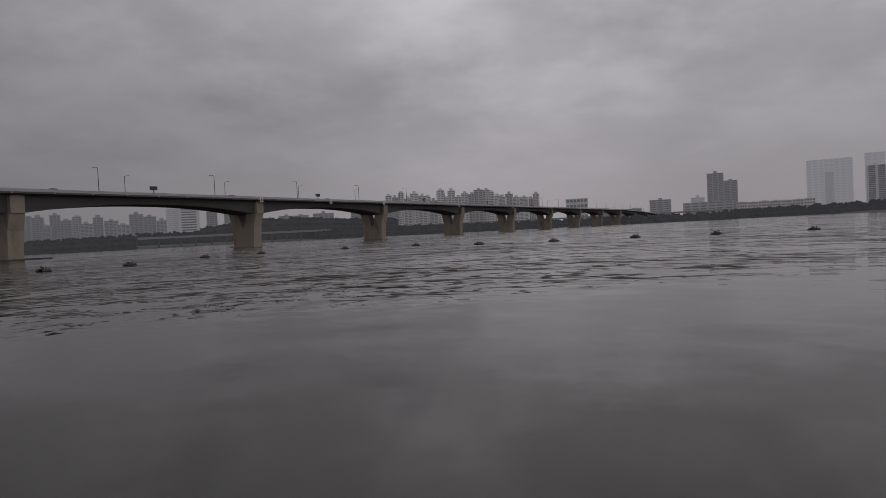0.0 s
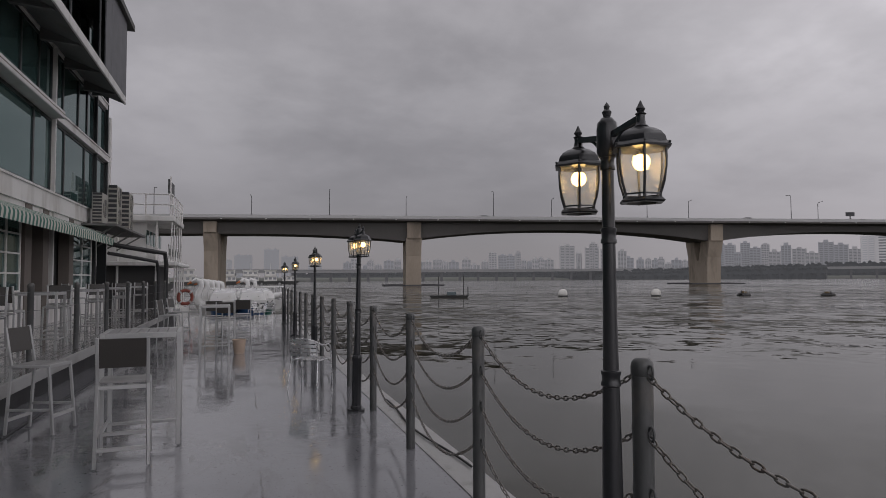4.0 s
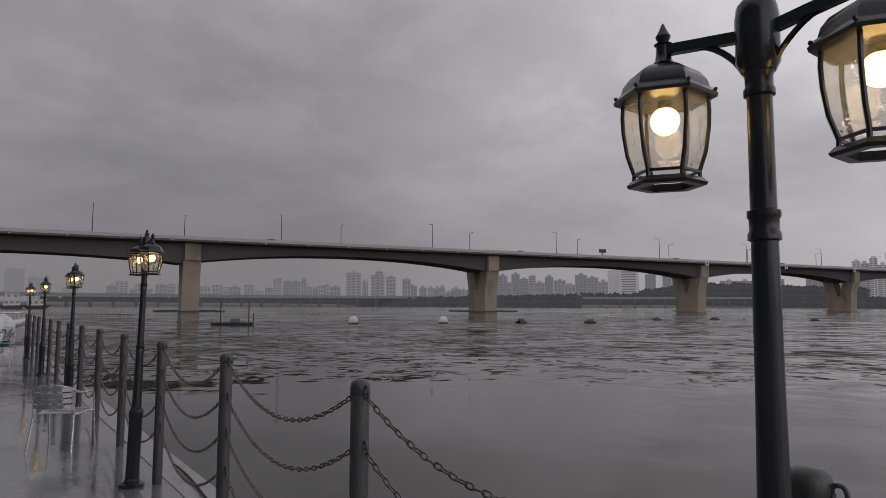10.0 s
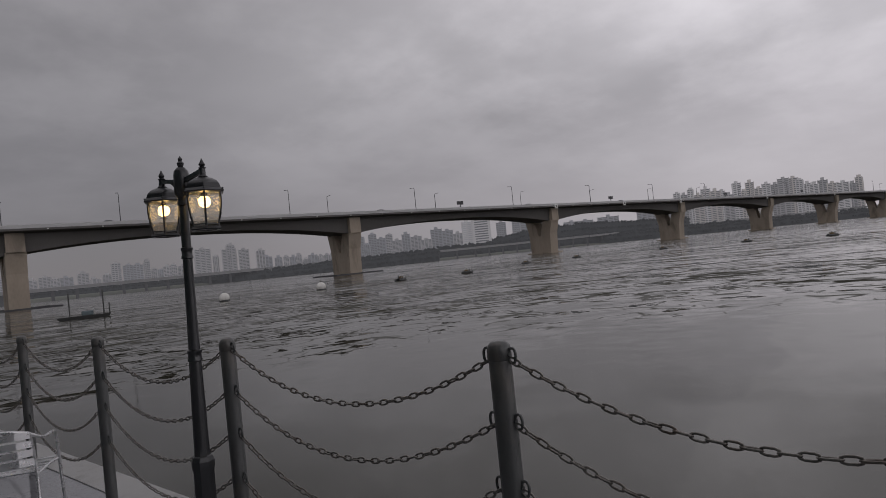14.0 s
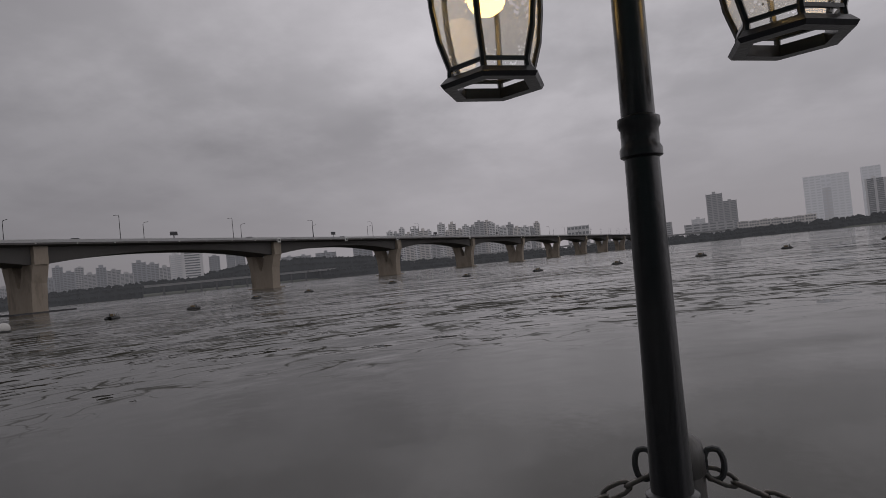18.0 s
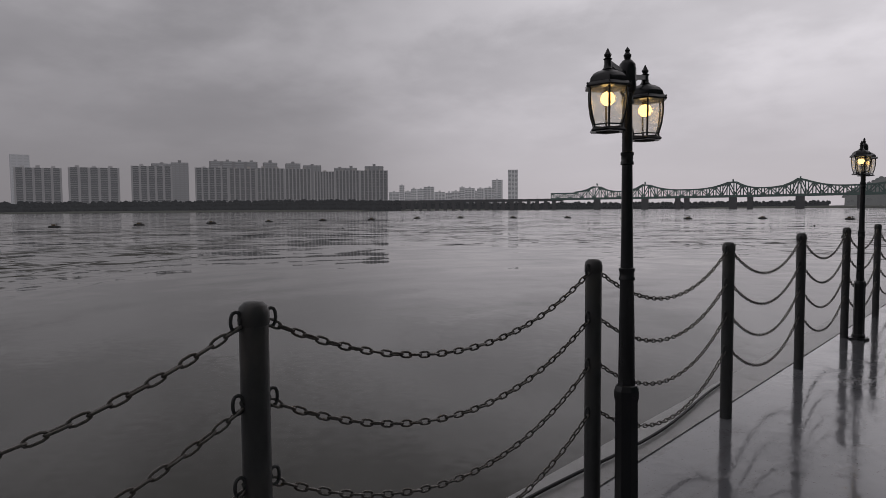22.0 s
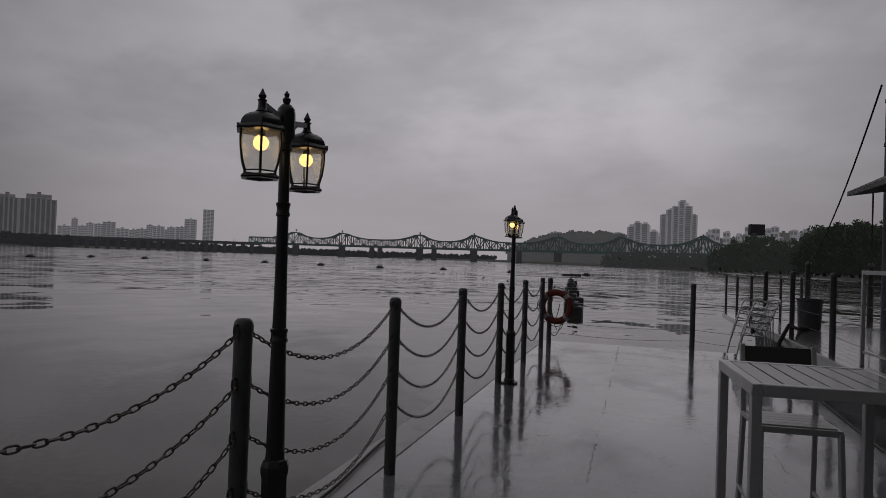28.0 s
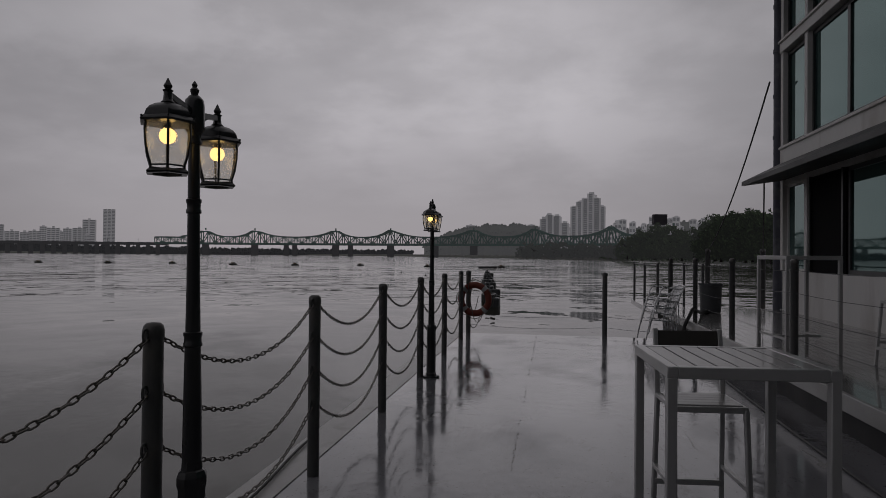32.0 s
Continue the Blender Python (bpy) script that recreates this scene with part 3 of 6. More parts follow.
for s in PIERS:
    g = soffit(s) if s > -1.5 else road_z(s) - 4.4
    # a wall-like shaft that forks into two leaves under the girder, with a block at each side of it
    half = 0.023 if s > -1.5 else 0.020
    fork = g - 6.0
    outline = [(-5.6, WATER_Z - 2), (5.6, WATER_Z - 2), (6.2, fork + 1.0), (7.6, g + 0.1), (7.6, g + 0.35), (2.6, g + 0.35), (2.2, g - 0.4), (0.5, fork), (-0.5, fork),
               (-2.2, g - 0.4), (-2.6, g + 0.35), (-7.6, g + 0.35), (-7.6, g + 0.1), (-6.2, fork + 1.0)]
    n = len(outline)
    verts = [on_bridge(s + k * half, o, z) for k in (-1, 1) for o, z in outline]
    me = Mesh().add(verts, [tuple(range(n - 1, -1, -1)), tuple(range(n, 2 * n))] + [(i, (i + 1) % n, n + (i + 1) % n, n + i) for i in range(n)])
    pier = part("pier", me, CONCRETE, bridge, "stained concrete pier forking into two leaves", smooth=0)
    turn = math.degrees(math.atan2(BR_D.y, BR_D.x))
    for side in (-1, 1):
        c = Vector(on_bridge(s, side * 7.35, 0))
        z0, z1 = g + 0.3, road_z(s) - 0.9
        part("pier_head", Mesh().box((c.x, c.y, (z0 + z1) / 2), (half * 200 * 0.9, 1.6, z1 - z0), turn), CONCRETE, pier, "pale block beside the girder", smooth=0)
    if -1.2 < s < 0.5:
        c = on_bridge(s, 0, WATER_Z + 0.12)
        me = Mesh()
        for o in (-8.2, 8.2):
            p = on_bridge(s, o, WATER_Z + 0.18)
            me.box(p, (18, 0.7, 0.5), turn)
        for e in (-0.085, 0.085):
            p = on_bridge(s + e, 0, WATER_Z + 0.18)
            me.box(p, (0.7, 15.7, 0.5), turn)
        part("fender", me, DARK_METAL, pier, "dark floating fender frame", smooth=0)
    elif s >= 1:
        p = on_bridge(s, 0, WATER_Z + 0.2)
        part("footing", Mesh().box(p, (7.5, 14, 0.6), turn), CONCRETE, pier, "low footing slab", smooth=0)
k = 0
for i in range(-4, 24):
    s = -1.22 + 0.49 * i
    for side, off in ((-1, 0.0), (1, -0.25)):
        lamp = Mesh()
        y, r = side * (BR_W / 2 - 0.5), road_z(s + off)
        lamp.tube([on_bridge(s + off, y, r), on_bridge(s + off, y, r + 8.1), on_bridge(s + off, y - side * 0.2, r + 8.5), on_bridge(s + off, y - side * 1.9, r + 8.7)], [0.13, 0.09, 0.08, 0.06], 6)
        lamp.bar(on_bridge(s + off, y - side * 1.7, r + 8.66), on_bridge(s + off, y - side * 2.5, r + 8.7), 0.26, 0.13)
        part("street_light", lamp, DARK_METAL, bridge, "tall street light")

SIGN_WHITE = surface("white_sign_enamel", (0.62, 0.62, 0.60), 0.5, 0, 0.1, 1, 8, 0)
for s in (0.99, 1.47, 1.95, 2.9, 3.9, 4.9, 5.9, 6.9):
    for off in (0.0,):
        p = on_bridge(s + off, -BR_W / 2 - 0.12, road_z(s) - 0.35)
        board = part("sign_plate", Mesh().box(p, (1.9, 0.12, 1.9), turn), SIGN_WHITE, bridge, "white plate on the fascia", smooth=0)
        q = on_bridge(s + off, -BR_W / 2 - 0.2, road_z(s) - 0.35)
        part("sign_mark", Mesh().box(q, (0.7, 0.06, 0.9), turn), DARK_METAL, board, smooth=0)
for s in (0.46, 1.38, 2.42, 3.4):
    board = part("sign_board", Mesh().box(on_bridge(s, -BR_W / 2 + 0.6, road_z(s) + 2.6), (3.0, 0.3, 1.3), turn), DARK_METAL, bridge, "dark road sign seen from behind", smooth=0)
    part("sign_post", Mesh().bar(on_bridge(s, -BR_W / 2 + 0.6, road_z(s)), on_bridge(s, -BR_W / 2 + 0.6, road_z(s) + 2.0), 0.25), DARK_METAL, board, smooth=0)

for k in range(70):
    s = -2.4 + 0.125 * k
    part("marker_lamp", Mesh().box(on_bridge(s, -BR_W / 2 - 0.1, road_z(s) - 0.3), (0.35, 0.2, 0.25), turn), SIGN_WHITE, bridge, smooth=0)
rnd = random.Random(3)
for s, side in ((-0.75, -6), (0.12, -6.5), (0.55, -4), (0.86, -6.5), (1.5, -6), (2.2, -5), (3.1, -6)):
    z = road_z(s)
    car = thing("car", "small distant car crossing the road bridge", "car", "cars on the bridge", on_bridge(s, side, z), turn)
    part("body", Mesh().add([(-2.2, -0.9, 0.35), (2.2, -0.9, 0.35), (2.2, 0.9, 0.35), (-2.2, 0.9, 0.35), (-2.1, -0.88, 0.95), (2.1, -0.88, 0.85), (2.1, 0.88, 0.85), (-2.1, 0.88, 0.95)],
         [(0, 1, 5, 4), (1, 2, 6, 5), (2, 3, 7, 6), (3, 0, 4, 7), (4, 5, 6, 7)]), rnd.choice((SIGN_WHITE, DARK_METAL, PALE_METAL)), car, smooth=0, bevel=0.06)
    part("cabin", Mesh().add([(-1.6, -0.8, 0.95), (1.1, -0.8, 0.9), (1.1, 0.8, 0.9), (-1.6, 0.8, 0.95), (-1.2, -0.68, 1.5), (0.5, -0.68, 1.5), (0.5, 0.68, 1.5), (-1.2, 0.68, 1.5)],
         [(0, 1, 5, 4), (1, 2, 6, 5), (2, 3, 7, 6), (3, 0, 4, 7), (4, 5, 6, 7)]), DARK_METAL, car, "dark glazed cabin", smooth=0, bevel=0.04)
    for x in (-1.35, 1.35):
        for y in (-0.85, 0.85):
            part("wheel", Mesh().cyl((x, y - 0.1, 0.33), (x, y + 0.1, 0.33), 0.33, 12), DARK_METAL, car)

# ---- the floating deck ----
def deck_z(y):
    return -0.0025 * max(0.0, min(y, 20.0))


DECK_A, DECK_B, DECK_L, DECK_R = -5.2, 31.0, -6.3, 0.42
me = Mesh()
ys = [DECK_A, 0.0, 4.0, 8.0, 12.0, 16.0, 20.0, DECK_B]
me.add([(x, y, deck_z(y) - d) for y in ys for x, d in ((DECK_L, 0), (DECK_R, 0), (DECK_R, 0.75), (DECK_L, 0.75))],
       [(i * 4 + k, i * 4 + (k + 1) % 4, i * 4 + 4 + (k + 1) % 4, i * 4 + 4 + k) for i in range(len(ys) - 1) for k in range(4)] + [(3, 2, 1, 0), tuple(len(ys) * 4 - 4 + k for k in range(4))])
deck = setting("floor", me, DECK, "wet grey-painted steel pontoon deck", smooth=0)

POST_Y = [2.038 * i for i in range(-2, 15)]
CHAIN_Z = [1.27, 1.02, 0.77, 0.51]
fence = thing("chain_fence", "rusty steel posts linked by sagging chains along the deck edge", "chain fence")


def post_mesh():
    me = Mesh()
    me.lathe([(0.044, 0.0), (0.044, 1.275), (0.043, 1.28), (0.047, 1.285), (0.047, 1.318), (0.042, 1.338), (0.029, 1.350), (0.0005, 1.353)], n=20)
    return me.data("post", POST_STEEL)


def eye_mesh():
    me = Mesh()
    path = [(0, 0.060 + 0.017 * math.copysign(abs(math.sin(a)) ** 0.7, math.sin(a)), 0.028 + 0.028 * math.cos(a)) for a in [math.pi * k / 8 for k in range(16)]]
    me.tube(path, 0.0056, 8, closed=True)
    me.tube([(0, 0.036, 0.030), (0, 0.050, 0.030)], 0.009, 8)
    return me.data("eye", POST_STEEL)


def chain_mesh(sag, length, seed):
    """A hanging chain of open steel links, each turned a quarter against the last."""
    rnd = random.Random(seed)
    a = 0.070
    n = 60
    pts = [Vector((0, a + (length - 2 * a) * i / n, -sag * 4 * (i / n) * (1 - i / n))) for i in range(n + 1)]
    total = sum((q - p).length for p, q in zip(pts, pts[1:]))
    pitch = 0.0500
    count = int(total / pitch)
    me = Mesh()
    run, i = 0.0, 0
    for k in range(count + 1):
        want = total * k / count
        while i < n - 1 and run + (pts[i + 1] - pts[i]).length < want:
            run += (pts[i + 1] - pts[i]).length
            i += 1
        d = (pts[i + 1] - pts[i]).normalized()
        c = pts[i] + d * (want - run)
        up_v = Vector((1, 0, 0)).cross(d)
        spin = radians(rnd.uniform(-12, 12) + (76 if k % 2 else -14))
        w = (Vector((1, 0, 0)) * math.cos(spin) + up_v * math.sin(spin))
        loop = []
        for q in range(10):
            t = 2 * math.pi * q / 10
            loop.append(c + d * (0.0270 * math.cos(t) + 0.005 * (1 if math.cos(t) > 0 else -1)) * 0.95 + w * 0.0110 * math.sin(t))
        me.tube(loop, 0.0045, 6, closed=True)
    return me.data("chain", CHAIN_STEEL, smooth=80)


post_data, eye_data = post_mesh(), eye_mesh()
chain_sets = [[chain_mesh(sag, 2.038, 10 * v + i) for i, sag in enumerate((0.23, 0.245, 0.265, 0.265))] for v in range(3)]
for i, y in enumerate(POST_Y):
    p = part("post", post_data, None, fence)
    p.location = (0, y, deck_z(y))
    p.rotation_euler = (0, 0, i * 0.7)
    for z in CHAIN_Z:
        for turn in (0, math.pi):
            e = part("eye", eye_data, None, fence)
            e.location, e.rotation_euler = (0, y, deck_z(y) + z), (0, 0, turn)
    if i < len(POST_Y) - 1:
        for j, z in enumerate(CHAIN_Z):
            c = part("chain", chain_sets[(i * 2 + j) % 3][j], None, fence)
            c.location = (0, y, deck_z(y) + z)


# ---- twin-headed lamps ----
def lantern(lamp, side):
    """One glazed six-sided lantern hanging at the end of an arm; side: +1 or -1 along the arms."""
    c, slew = (side * 0.225, 0, 0), math.pi / 6
    corner = [(math.cos(slew + math.pi * k / 3), math.sin(slew + math.pi * k / 3)) for k in range(6)]
    head = part("lantern", Mesh().lathe([(0.0005, 2.26), (0.010, 2.268), (0.0005, 2.276)], c, 8), LAMP_BLACK, lamp, "black hexagonal lantern with seeded glass")
    me = Mesh()
    me.lathe([(0.098, 2.170), (0.117, 2.172), (0.119, 2.180), (0.107, 2.194), (0.101, 2.197)], c, 6, slew)
    me.lathe([(0.101, 2.197), (0.095, 2.216), (0.080, 2.235), (0.056, 2.249), (0.033, 2.257), (0.027, 2.262)], c, 6, slew)
    me.lathe([(0.028, 2.262), (0.020, 2.270), (0.017, 2.292), (0.017, 2.306), (0.022, 2.311), (0.012, 2.318), (0.016, 2.325), (0.018, 2.331), (0.010, 2.345), (0.004, 2.359), (0.0005, 2.364)], c, 12)
    part("roof", me, LAMP_BLACK, head, smooth=40)
    for x, y in corner:
        part("knob", Mesh().ball((c[0] + 0.113 * x, 0.113 * y, 2.190), 0.005, 6), LAMP_BLACK, head)
    prof = [(0.096, 2.172), (0.098, 2.14), (0.096, 2.10), (0.088, 2.045), (0.073, 1.998)]
    for x, y in corner:
        part("rib", Mesh().tube([(c[0] + r * x, r * y, z) for r, z in prof + [(0.074, 1.984)]], 0.0052, 6), LAMP_BLACK, head)
    for (x, y), (u, v) in zip(corner, corner[1:] + corner[:1]):
        part("rim", Mesh().bar((c[0] + 0.074 * x, 0.074 * y, 1.998), (c[0] + 0.074 * u, 0.074 * v, 1.998), 0.006), LAMP_BLACK, head)
    hoop = Mesh().lathe([(0.087, 1.966), (0.092, 1.973), (0.081, 1.984), (0.064, 1.984), (0.064, 1.966), (0.087, 1.966)], c, 6, slew)
    hoop.f = hoop.f[:-2]
    part("base_hoop", hoop, LAMP_BLACK, head)
    pane = Mesh()
    pane.lathe([(r - 0.003, z) for r, z in prof[::-1]], c, 6, slew)
    pane.f = pane.f[:-2]
    g = part("glass", pane, LAMP_GLASS, head, "rain-spotted clear glass", smooth=0)
    g.visible_shadow = False
    part("bulb", Mesh().ball((c[0], 0, 2.124), 0.034, 16), BULB, head, "lit warm globe bulb", smooth=80)
    part("socket", Mesh().cyl((c[0], 0, 2.145), (c[0], 0, 2.20), 0.018, 10), LAMP_BLACK, head)
    return head


def lamp_post():
    lamp = thing("lamp_post", "black cast lamp post with two lit lanterns on the deck edge", "lamp post", "lamps along the deck edge")
    me = Mesh()
    me.lathe([(0.043, 0.70), (0.040, 0.95), (0.034, 1.26), (0.0325, 1.29), (0.029, 1.50), (0.0265, 1.85), (0.025, 2.20)], n=20)
    part("pole", me, LAMP_BLACK, lamp)
    base = Mesh()
    base.lathe([(0.115, -0.06), (0.115, 0.014), (0.072, 0.018), (0.072, 0.05), (0.063, 0.06), (0.060, 0.62), (0.066, 0.64), (0.066, 0.675), (0.056, 0.70), (0.047, 0.705), (0.044, 0.74)], n=8)
    part("base", base, LAMP_BLACK, lamp, smooth=20)
    for z, w in ((1.27, 0.0345), (1.855, 0.027), (2.16, 0.0255)):
        ring_mesh = Mesh()
        ring_mesh.lathe([(w - 0.001, z - 0.034), (w + 0.006, z - 0.030), (w + 0.006, z - 0.018), (w + 0.0025, z - 0.012), (w + 0.0025, z + 0.012), (w + 0.006, z + 0.018), (w + 0.006, z + 0.030), (w - 0.001, z + 0.034)], n=20)
        part("collar", ring_mesh, LAMP_BLACK, lamp)
    cap = Mesh()
    cap.lathe([(0.034, 2.18), (0.044, 2.20), (0.044, 2.30), (0.040, 2.325), (0.024, 2.345), (0.014, 2.350), (0.018, 2.362), (0.020, 2.372), (0.010, 2.384), (0.013, 2.396), (0.009, 2.402), (0.0005, 2.414)], n=14)
    part("head_block", cap, LAMP_BLACK, lamp)
    for side in (-1, 1):
        arm = Mesh()
        arm.bar((side * 0.03, 0, 2.268), (side * 0.225, 0, 2.296), 0.020, 0.024)
        arm.tube([(side * (0.035 + 0.12 * t), 0, 2.195 + 0.085 * math.sin(t * math.pi / 2) ** 0.8) for t in [k / 8 for k in range(9)]], 0.007, 6)
        part("arm", arm, LAMP_BLACK, lamp)
        lantern(lamp, side)
    return lamp


LAMPS = [(-0.15, -0.005, 93.4), (-0.215, 6.143, 93), (-0.16, 12.17, 93), (-0.16, 18.3, 88), (-0.16, 24.2, 96)]
first = lamp_post()
first.matrix_world = pose(LAMPS[0][0], LAMPS[0][1], 0.006, 0, 0, LAMPS[0][2])
for x, y, turn in LAMPS[1:]:
    # the second post leans a little
    lean = pose(0, 0, 0, 0.75, 0.8, 0) if y < 7 else Matrix()
    copy_thing(first, pose(x, y, deck_z(y) + 0.015) @ lean @ pose(0, 0, 0, 0, 0, turn))

# ---- materials of the floating restaurant and the furniture ----
WHITE_PAINT = surface("chalky_white_paint", (0.68, 0.67, 0.655), 0.6, 0, 0.12, 1.5, 25, 0.15, stain=(0.26, 0.23, 0.19), stain_amount=0.5, stretch=(1, 1, 0.3))
BLACK_FRAME = surface("black_window_frame", (0.018, 0.021, 0.022), 0.4, 0, 0.2, 4, 40, 0.1)
ALU = surface("brushed_aluminium", (0.72, 0.72, 0.73), 0.28, 0.85, 0.08, 12, 90, 0.1)
WHITE_TUBE = surface("pale_powder_coat", (0.42, 0.42, 0.42), 0.35, 0.25, 0.1, 8, 60, 0.1, coat=0.3)
SLAT = surface("weathered_resin_slat", (0.30, 0.295, 0.29), 0.4, 0, 0.2, 5, 60, 0.2, coat=0.4, random=0.12, stretch=(1, 6, 1))
DARK_PANEL = surface("dark_resin_panel", (0.040, 0.036, 0.032), 0.45, 0, 0.25, 6, 70, 0.3, coat=0.2)
SOFFIT = surface("grey_soffit_board", (0.15, 0.15, 0.147), 0.8, 0, 0.2, 1.2, 20, 0.15, stain=(0.10, 0.09, 0.08), stain_amount=0.5)
CANOPY = surface("dark_canopy_membrane", (0.05, 0.05, 0.052), 0.55, 0, 0.25, 2, 30, 0.2)
GREEN_CLOTH = surface("green_awning_cloth", (0.045, 0.15, 0.115), 0.8, 0, 0.15, 4, 50, 0.2)
CREAM_CLOTH = surface("cream_awning_cloth", (0.55, 0.55, 0.50), 0.8, 0, 0.12, 4, 50, 0.2)
GREY_SHEET = surface("grey_ribbed_sheet", (0.11, 0.11, 0.12), 0.5, 0.2, 0.15, 1.5, 20, 0.1)
AC_PAINT = surface("beige_machine_paint", (0.40, 0.385, 0.35), 0.55, 0, 0.12, 3, 40, 0.1, stain=(0.22, 0.18, 0.13), stain_amount=0.4)
ORANGE = surface("faded_orange_foam", (0.20, 0.042, 0.026), 0.6, 0, 0.2, 5, 40, 0.2)
ROPE = surface("grey_rope", (0.14, 0.13, 0.11), 0.9, 0, 0.3, 40, 200, 0.4)
RUBBER = surface("black_rubber", (0.015, 0.015, 0.016), 0.5, 0, 0.3, 10, 80, 0.2)
BUCKET = surface("beige_plastic", (0.52, 0.40, 0.31), 0.5, 0, 0.1, 6, 60, 0.1)
PLATFORM = surface("wet_composite_boards", (0.20, 0.195, 0.19), 0.22, 0, 0.2, 2.0, 60, 0.1, coat=0.7, stain=(0.10, 0.095, 0.09), stain_amount=0.4, random=0.1)
TREAD = surface("worn_tread_plate", (0.40, 0.395, 0.385), 0.34, 0.0, 0.22, 6, 160, 0.8, coat=0.25, stain=(0.17, 0.15, 0.13), stain_amount=0.5)


def window_glass():
    m, n, l, b = nodes_of("tinted_window_glass")
    tc, t = n.new("ShaderNodeTexCoord"), n.new("ShaderNodeTexNoise")
    t.inputs["Scale"].default_value, t.inputs["Detail"].default_value = 0.7, 3
    l.new(tc.outputs["Object"], t.inputs["Vector"])
    mix = n.new("ShaderNodeMix")
    mix.data_type = "RGBA"
    mix.inputs[6].default_value, mix.inputs[7].default_value = (0.020, 0.044, 0.044, 1), (0.045, 0.082, 0.080, 1)
    l.new(t.outputs["Fac"], mix.inputs[0])
    l.new(mix.outputs[2], b.inputs["Base Color"])
    b.inputs["Roughness"].default_value, b.inputs["IOR"].default_value = 0.03, 2.25
    b.inputs["Specular Tint"].default_value = (0.58, 1.0, 0.94, 1)
    return m


WINDOW = window_glass()

# ---- raised platform along the restaurant ----
PZ, PX, WX, Y0, Y1 = 0.42, -4.42, -7.2, -8.05, 27.7
me = Mesh()
me.span((-7.6, -8.4, -0.9), (PX - 0.10, 28.6, PZ - 0.14))
setting("platform_hull", me, surface("black_hull_side", (0.018, 0.018, 0.02), 0.6, 0, 0.3, 2, 30, 0.2), "black hull under the raised platform")
platform = tagged(new("platform"), "wet composite board platform with a grey edge beam", "", "", "structure")
me = Mesh()
me.span((PX, -8.4, PZ - 0.15), (PX + 0.05, 28.6, PZ + 0.012))
part("edge_beam", me, surface("grey_edge_paint", (0.30, 0.30, 0.295), 0.4, 0, 0.2, 2, 40, 0.2, coat=0.3, stain=(0.15, 0.14, 0.12), stain_amount=0.5), platform, "grey painted edge beam", smooth=0, bevel=0.006)
bw = (PX - WX) / 18
board = Mesh().span((-bw / 2 + 0.004, -8.4, PZ - 0.035), (bw / 2 - 0.004, 28.6, PZ)).data("board", PLATFORM, 0)
for i in range(18):
    b = part("board", board, None, platform)
    b.location.x = WX + bw * (i + 0.5)

# tread strip, kerb seam and hose along the deck's outer edge
setting("kerb_strip", Mesh().add([(x, y, deck_z(y) + z) for y in (DECK_A + 0.02, 0, 10, 20, DECK_B - 0.02) for x, z in ((0.10, -0.02), (0.41, -0.02), (0.41, 0.008), (0.10, 0.008))],
        [(i * 4 + k, i * 4 + (k + 1) % 4, i * 4 + 4 + (k + 1) % 4, i * 4 + 4 + k) for i in range(4) for k in range(4)] + [(3, 2, 1, 0), (16, 17, 18, 19)]), TREAD, "pale diamond tread plate along the deck edge", smooth=0)
for x in (-1.45, -3.0):
    seam = Mesh()
    rnd = random.Random(int(x * 10))
    y = DECK_A + 0.1
    while y < DECK_B - 0.4:
        d = rnd.uniform(0.010, 0.030)
        off = rnd.uniform(-0.012, 0.010)
        seam.prism([(x + off + d * 0.3 * math.cos(k * 1.047) * rnd.uniform(0.7, 1.3), y + d * 0.5 * math.sin(k * 1.047)) for k in range(6)], "z", deck_z(y) - 0.004, deck_z(y) + 0.0015)
        y += d + rnd.uniform(0.008, 0.07) * (14.0 if rnd.random() < 0.06 else 1.0)
    setting("weld_seam", seam, surface("rust_seam", (0.10, 0.085, 0.075), 0.6), "dotted rusty weld seam in the deck", smooth=0)
hose = Mesh()
hose.tube([(0.30 + 0.06 * math.sin(y * 0.9) + 0.03 * math.sin(y * 2.3), y, deck_z(y) + 0.026) for y in [3.2 + 0.12 * i for i in range(30)]], 0.011, 8)
solid("hose", hose, RUBBER, "black rubber hose lying along the deck edge", "hose")
cable = Mesh()
cable.tube([(-4.05 + 0.03 * math.sin(y * 0.7), y, deck_z(y) + 0.012) for y in [-4.6 + 0.4 * i for i in range(70)]], 0.011, 6)
solid("cable", cable, RUBBER, "black cable lying at the foot of the platform", "cable")

# ---- railing of the platform: posts and wires ----
rail = thing("wire_railing", "grey steel posts with tight wires along the raised platform", "railing")
RAIL_X, RAIL_Y = -4.62, [-7.9 + 2.75 * i for i in range(13)]
rp = Mesh()
rp.lathe([(0.045, 0), (0.045, 1.16), (0.049, 1.165), (0.049, 1.195), (0.042, 1.215), (0.02, 1.228), (0.0005, 1.230)], n=16)
rp = rp.data("post", POST_STEEL)
for i, y in enumerate(RAIL_Y):
    p = part("post", rp, None, rail)
    p.location = (RAIL_X, y, PZ)
for j in range(4):
    z = PZ + 0.28 + 0.27 * j
    for a, b in zip(RAIL_Y, RAIL_Y[1:]):
        part("wire", Mesh().tube([(RAIL_X, a + (b - a) * t / 4, z - 0.02 * math.sin(math.pi * t / 4)) for t in range(5)], 0.0035, 5), DARK_METAL, rail)

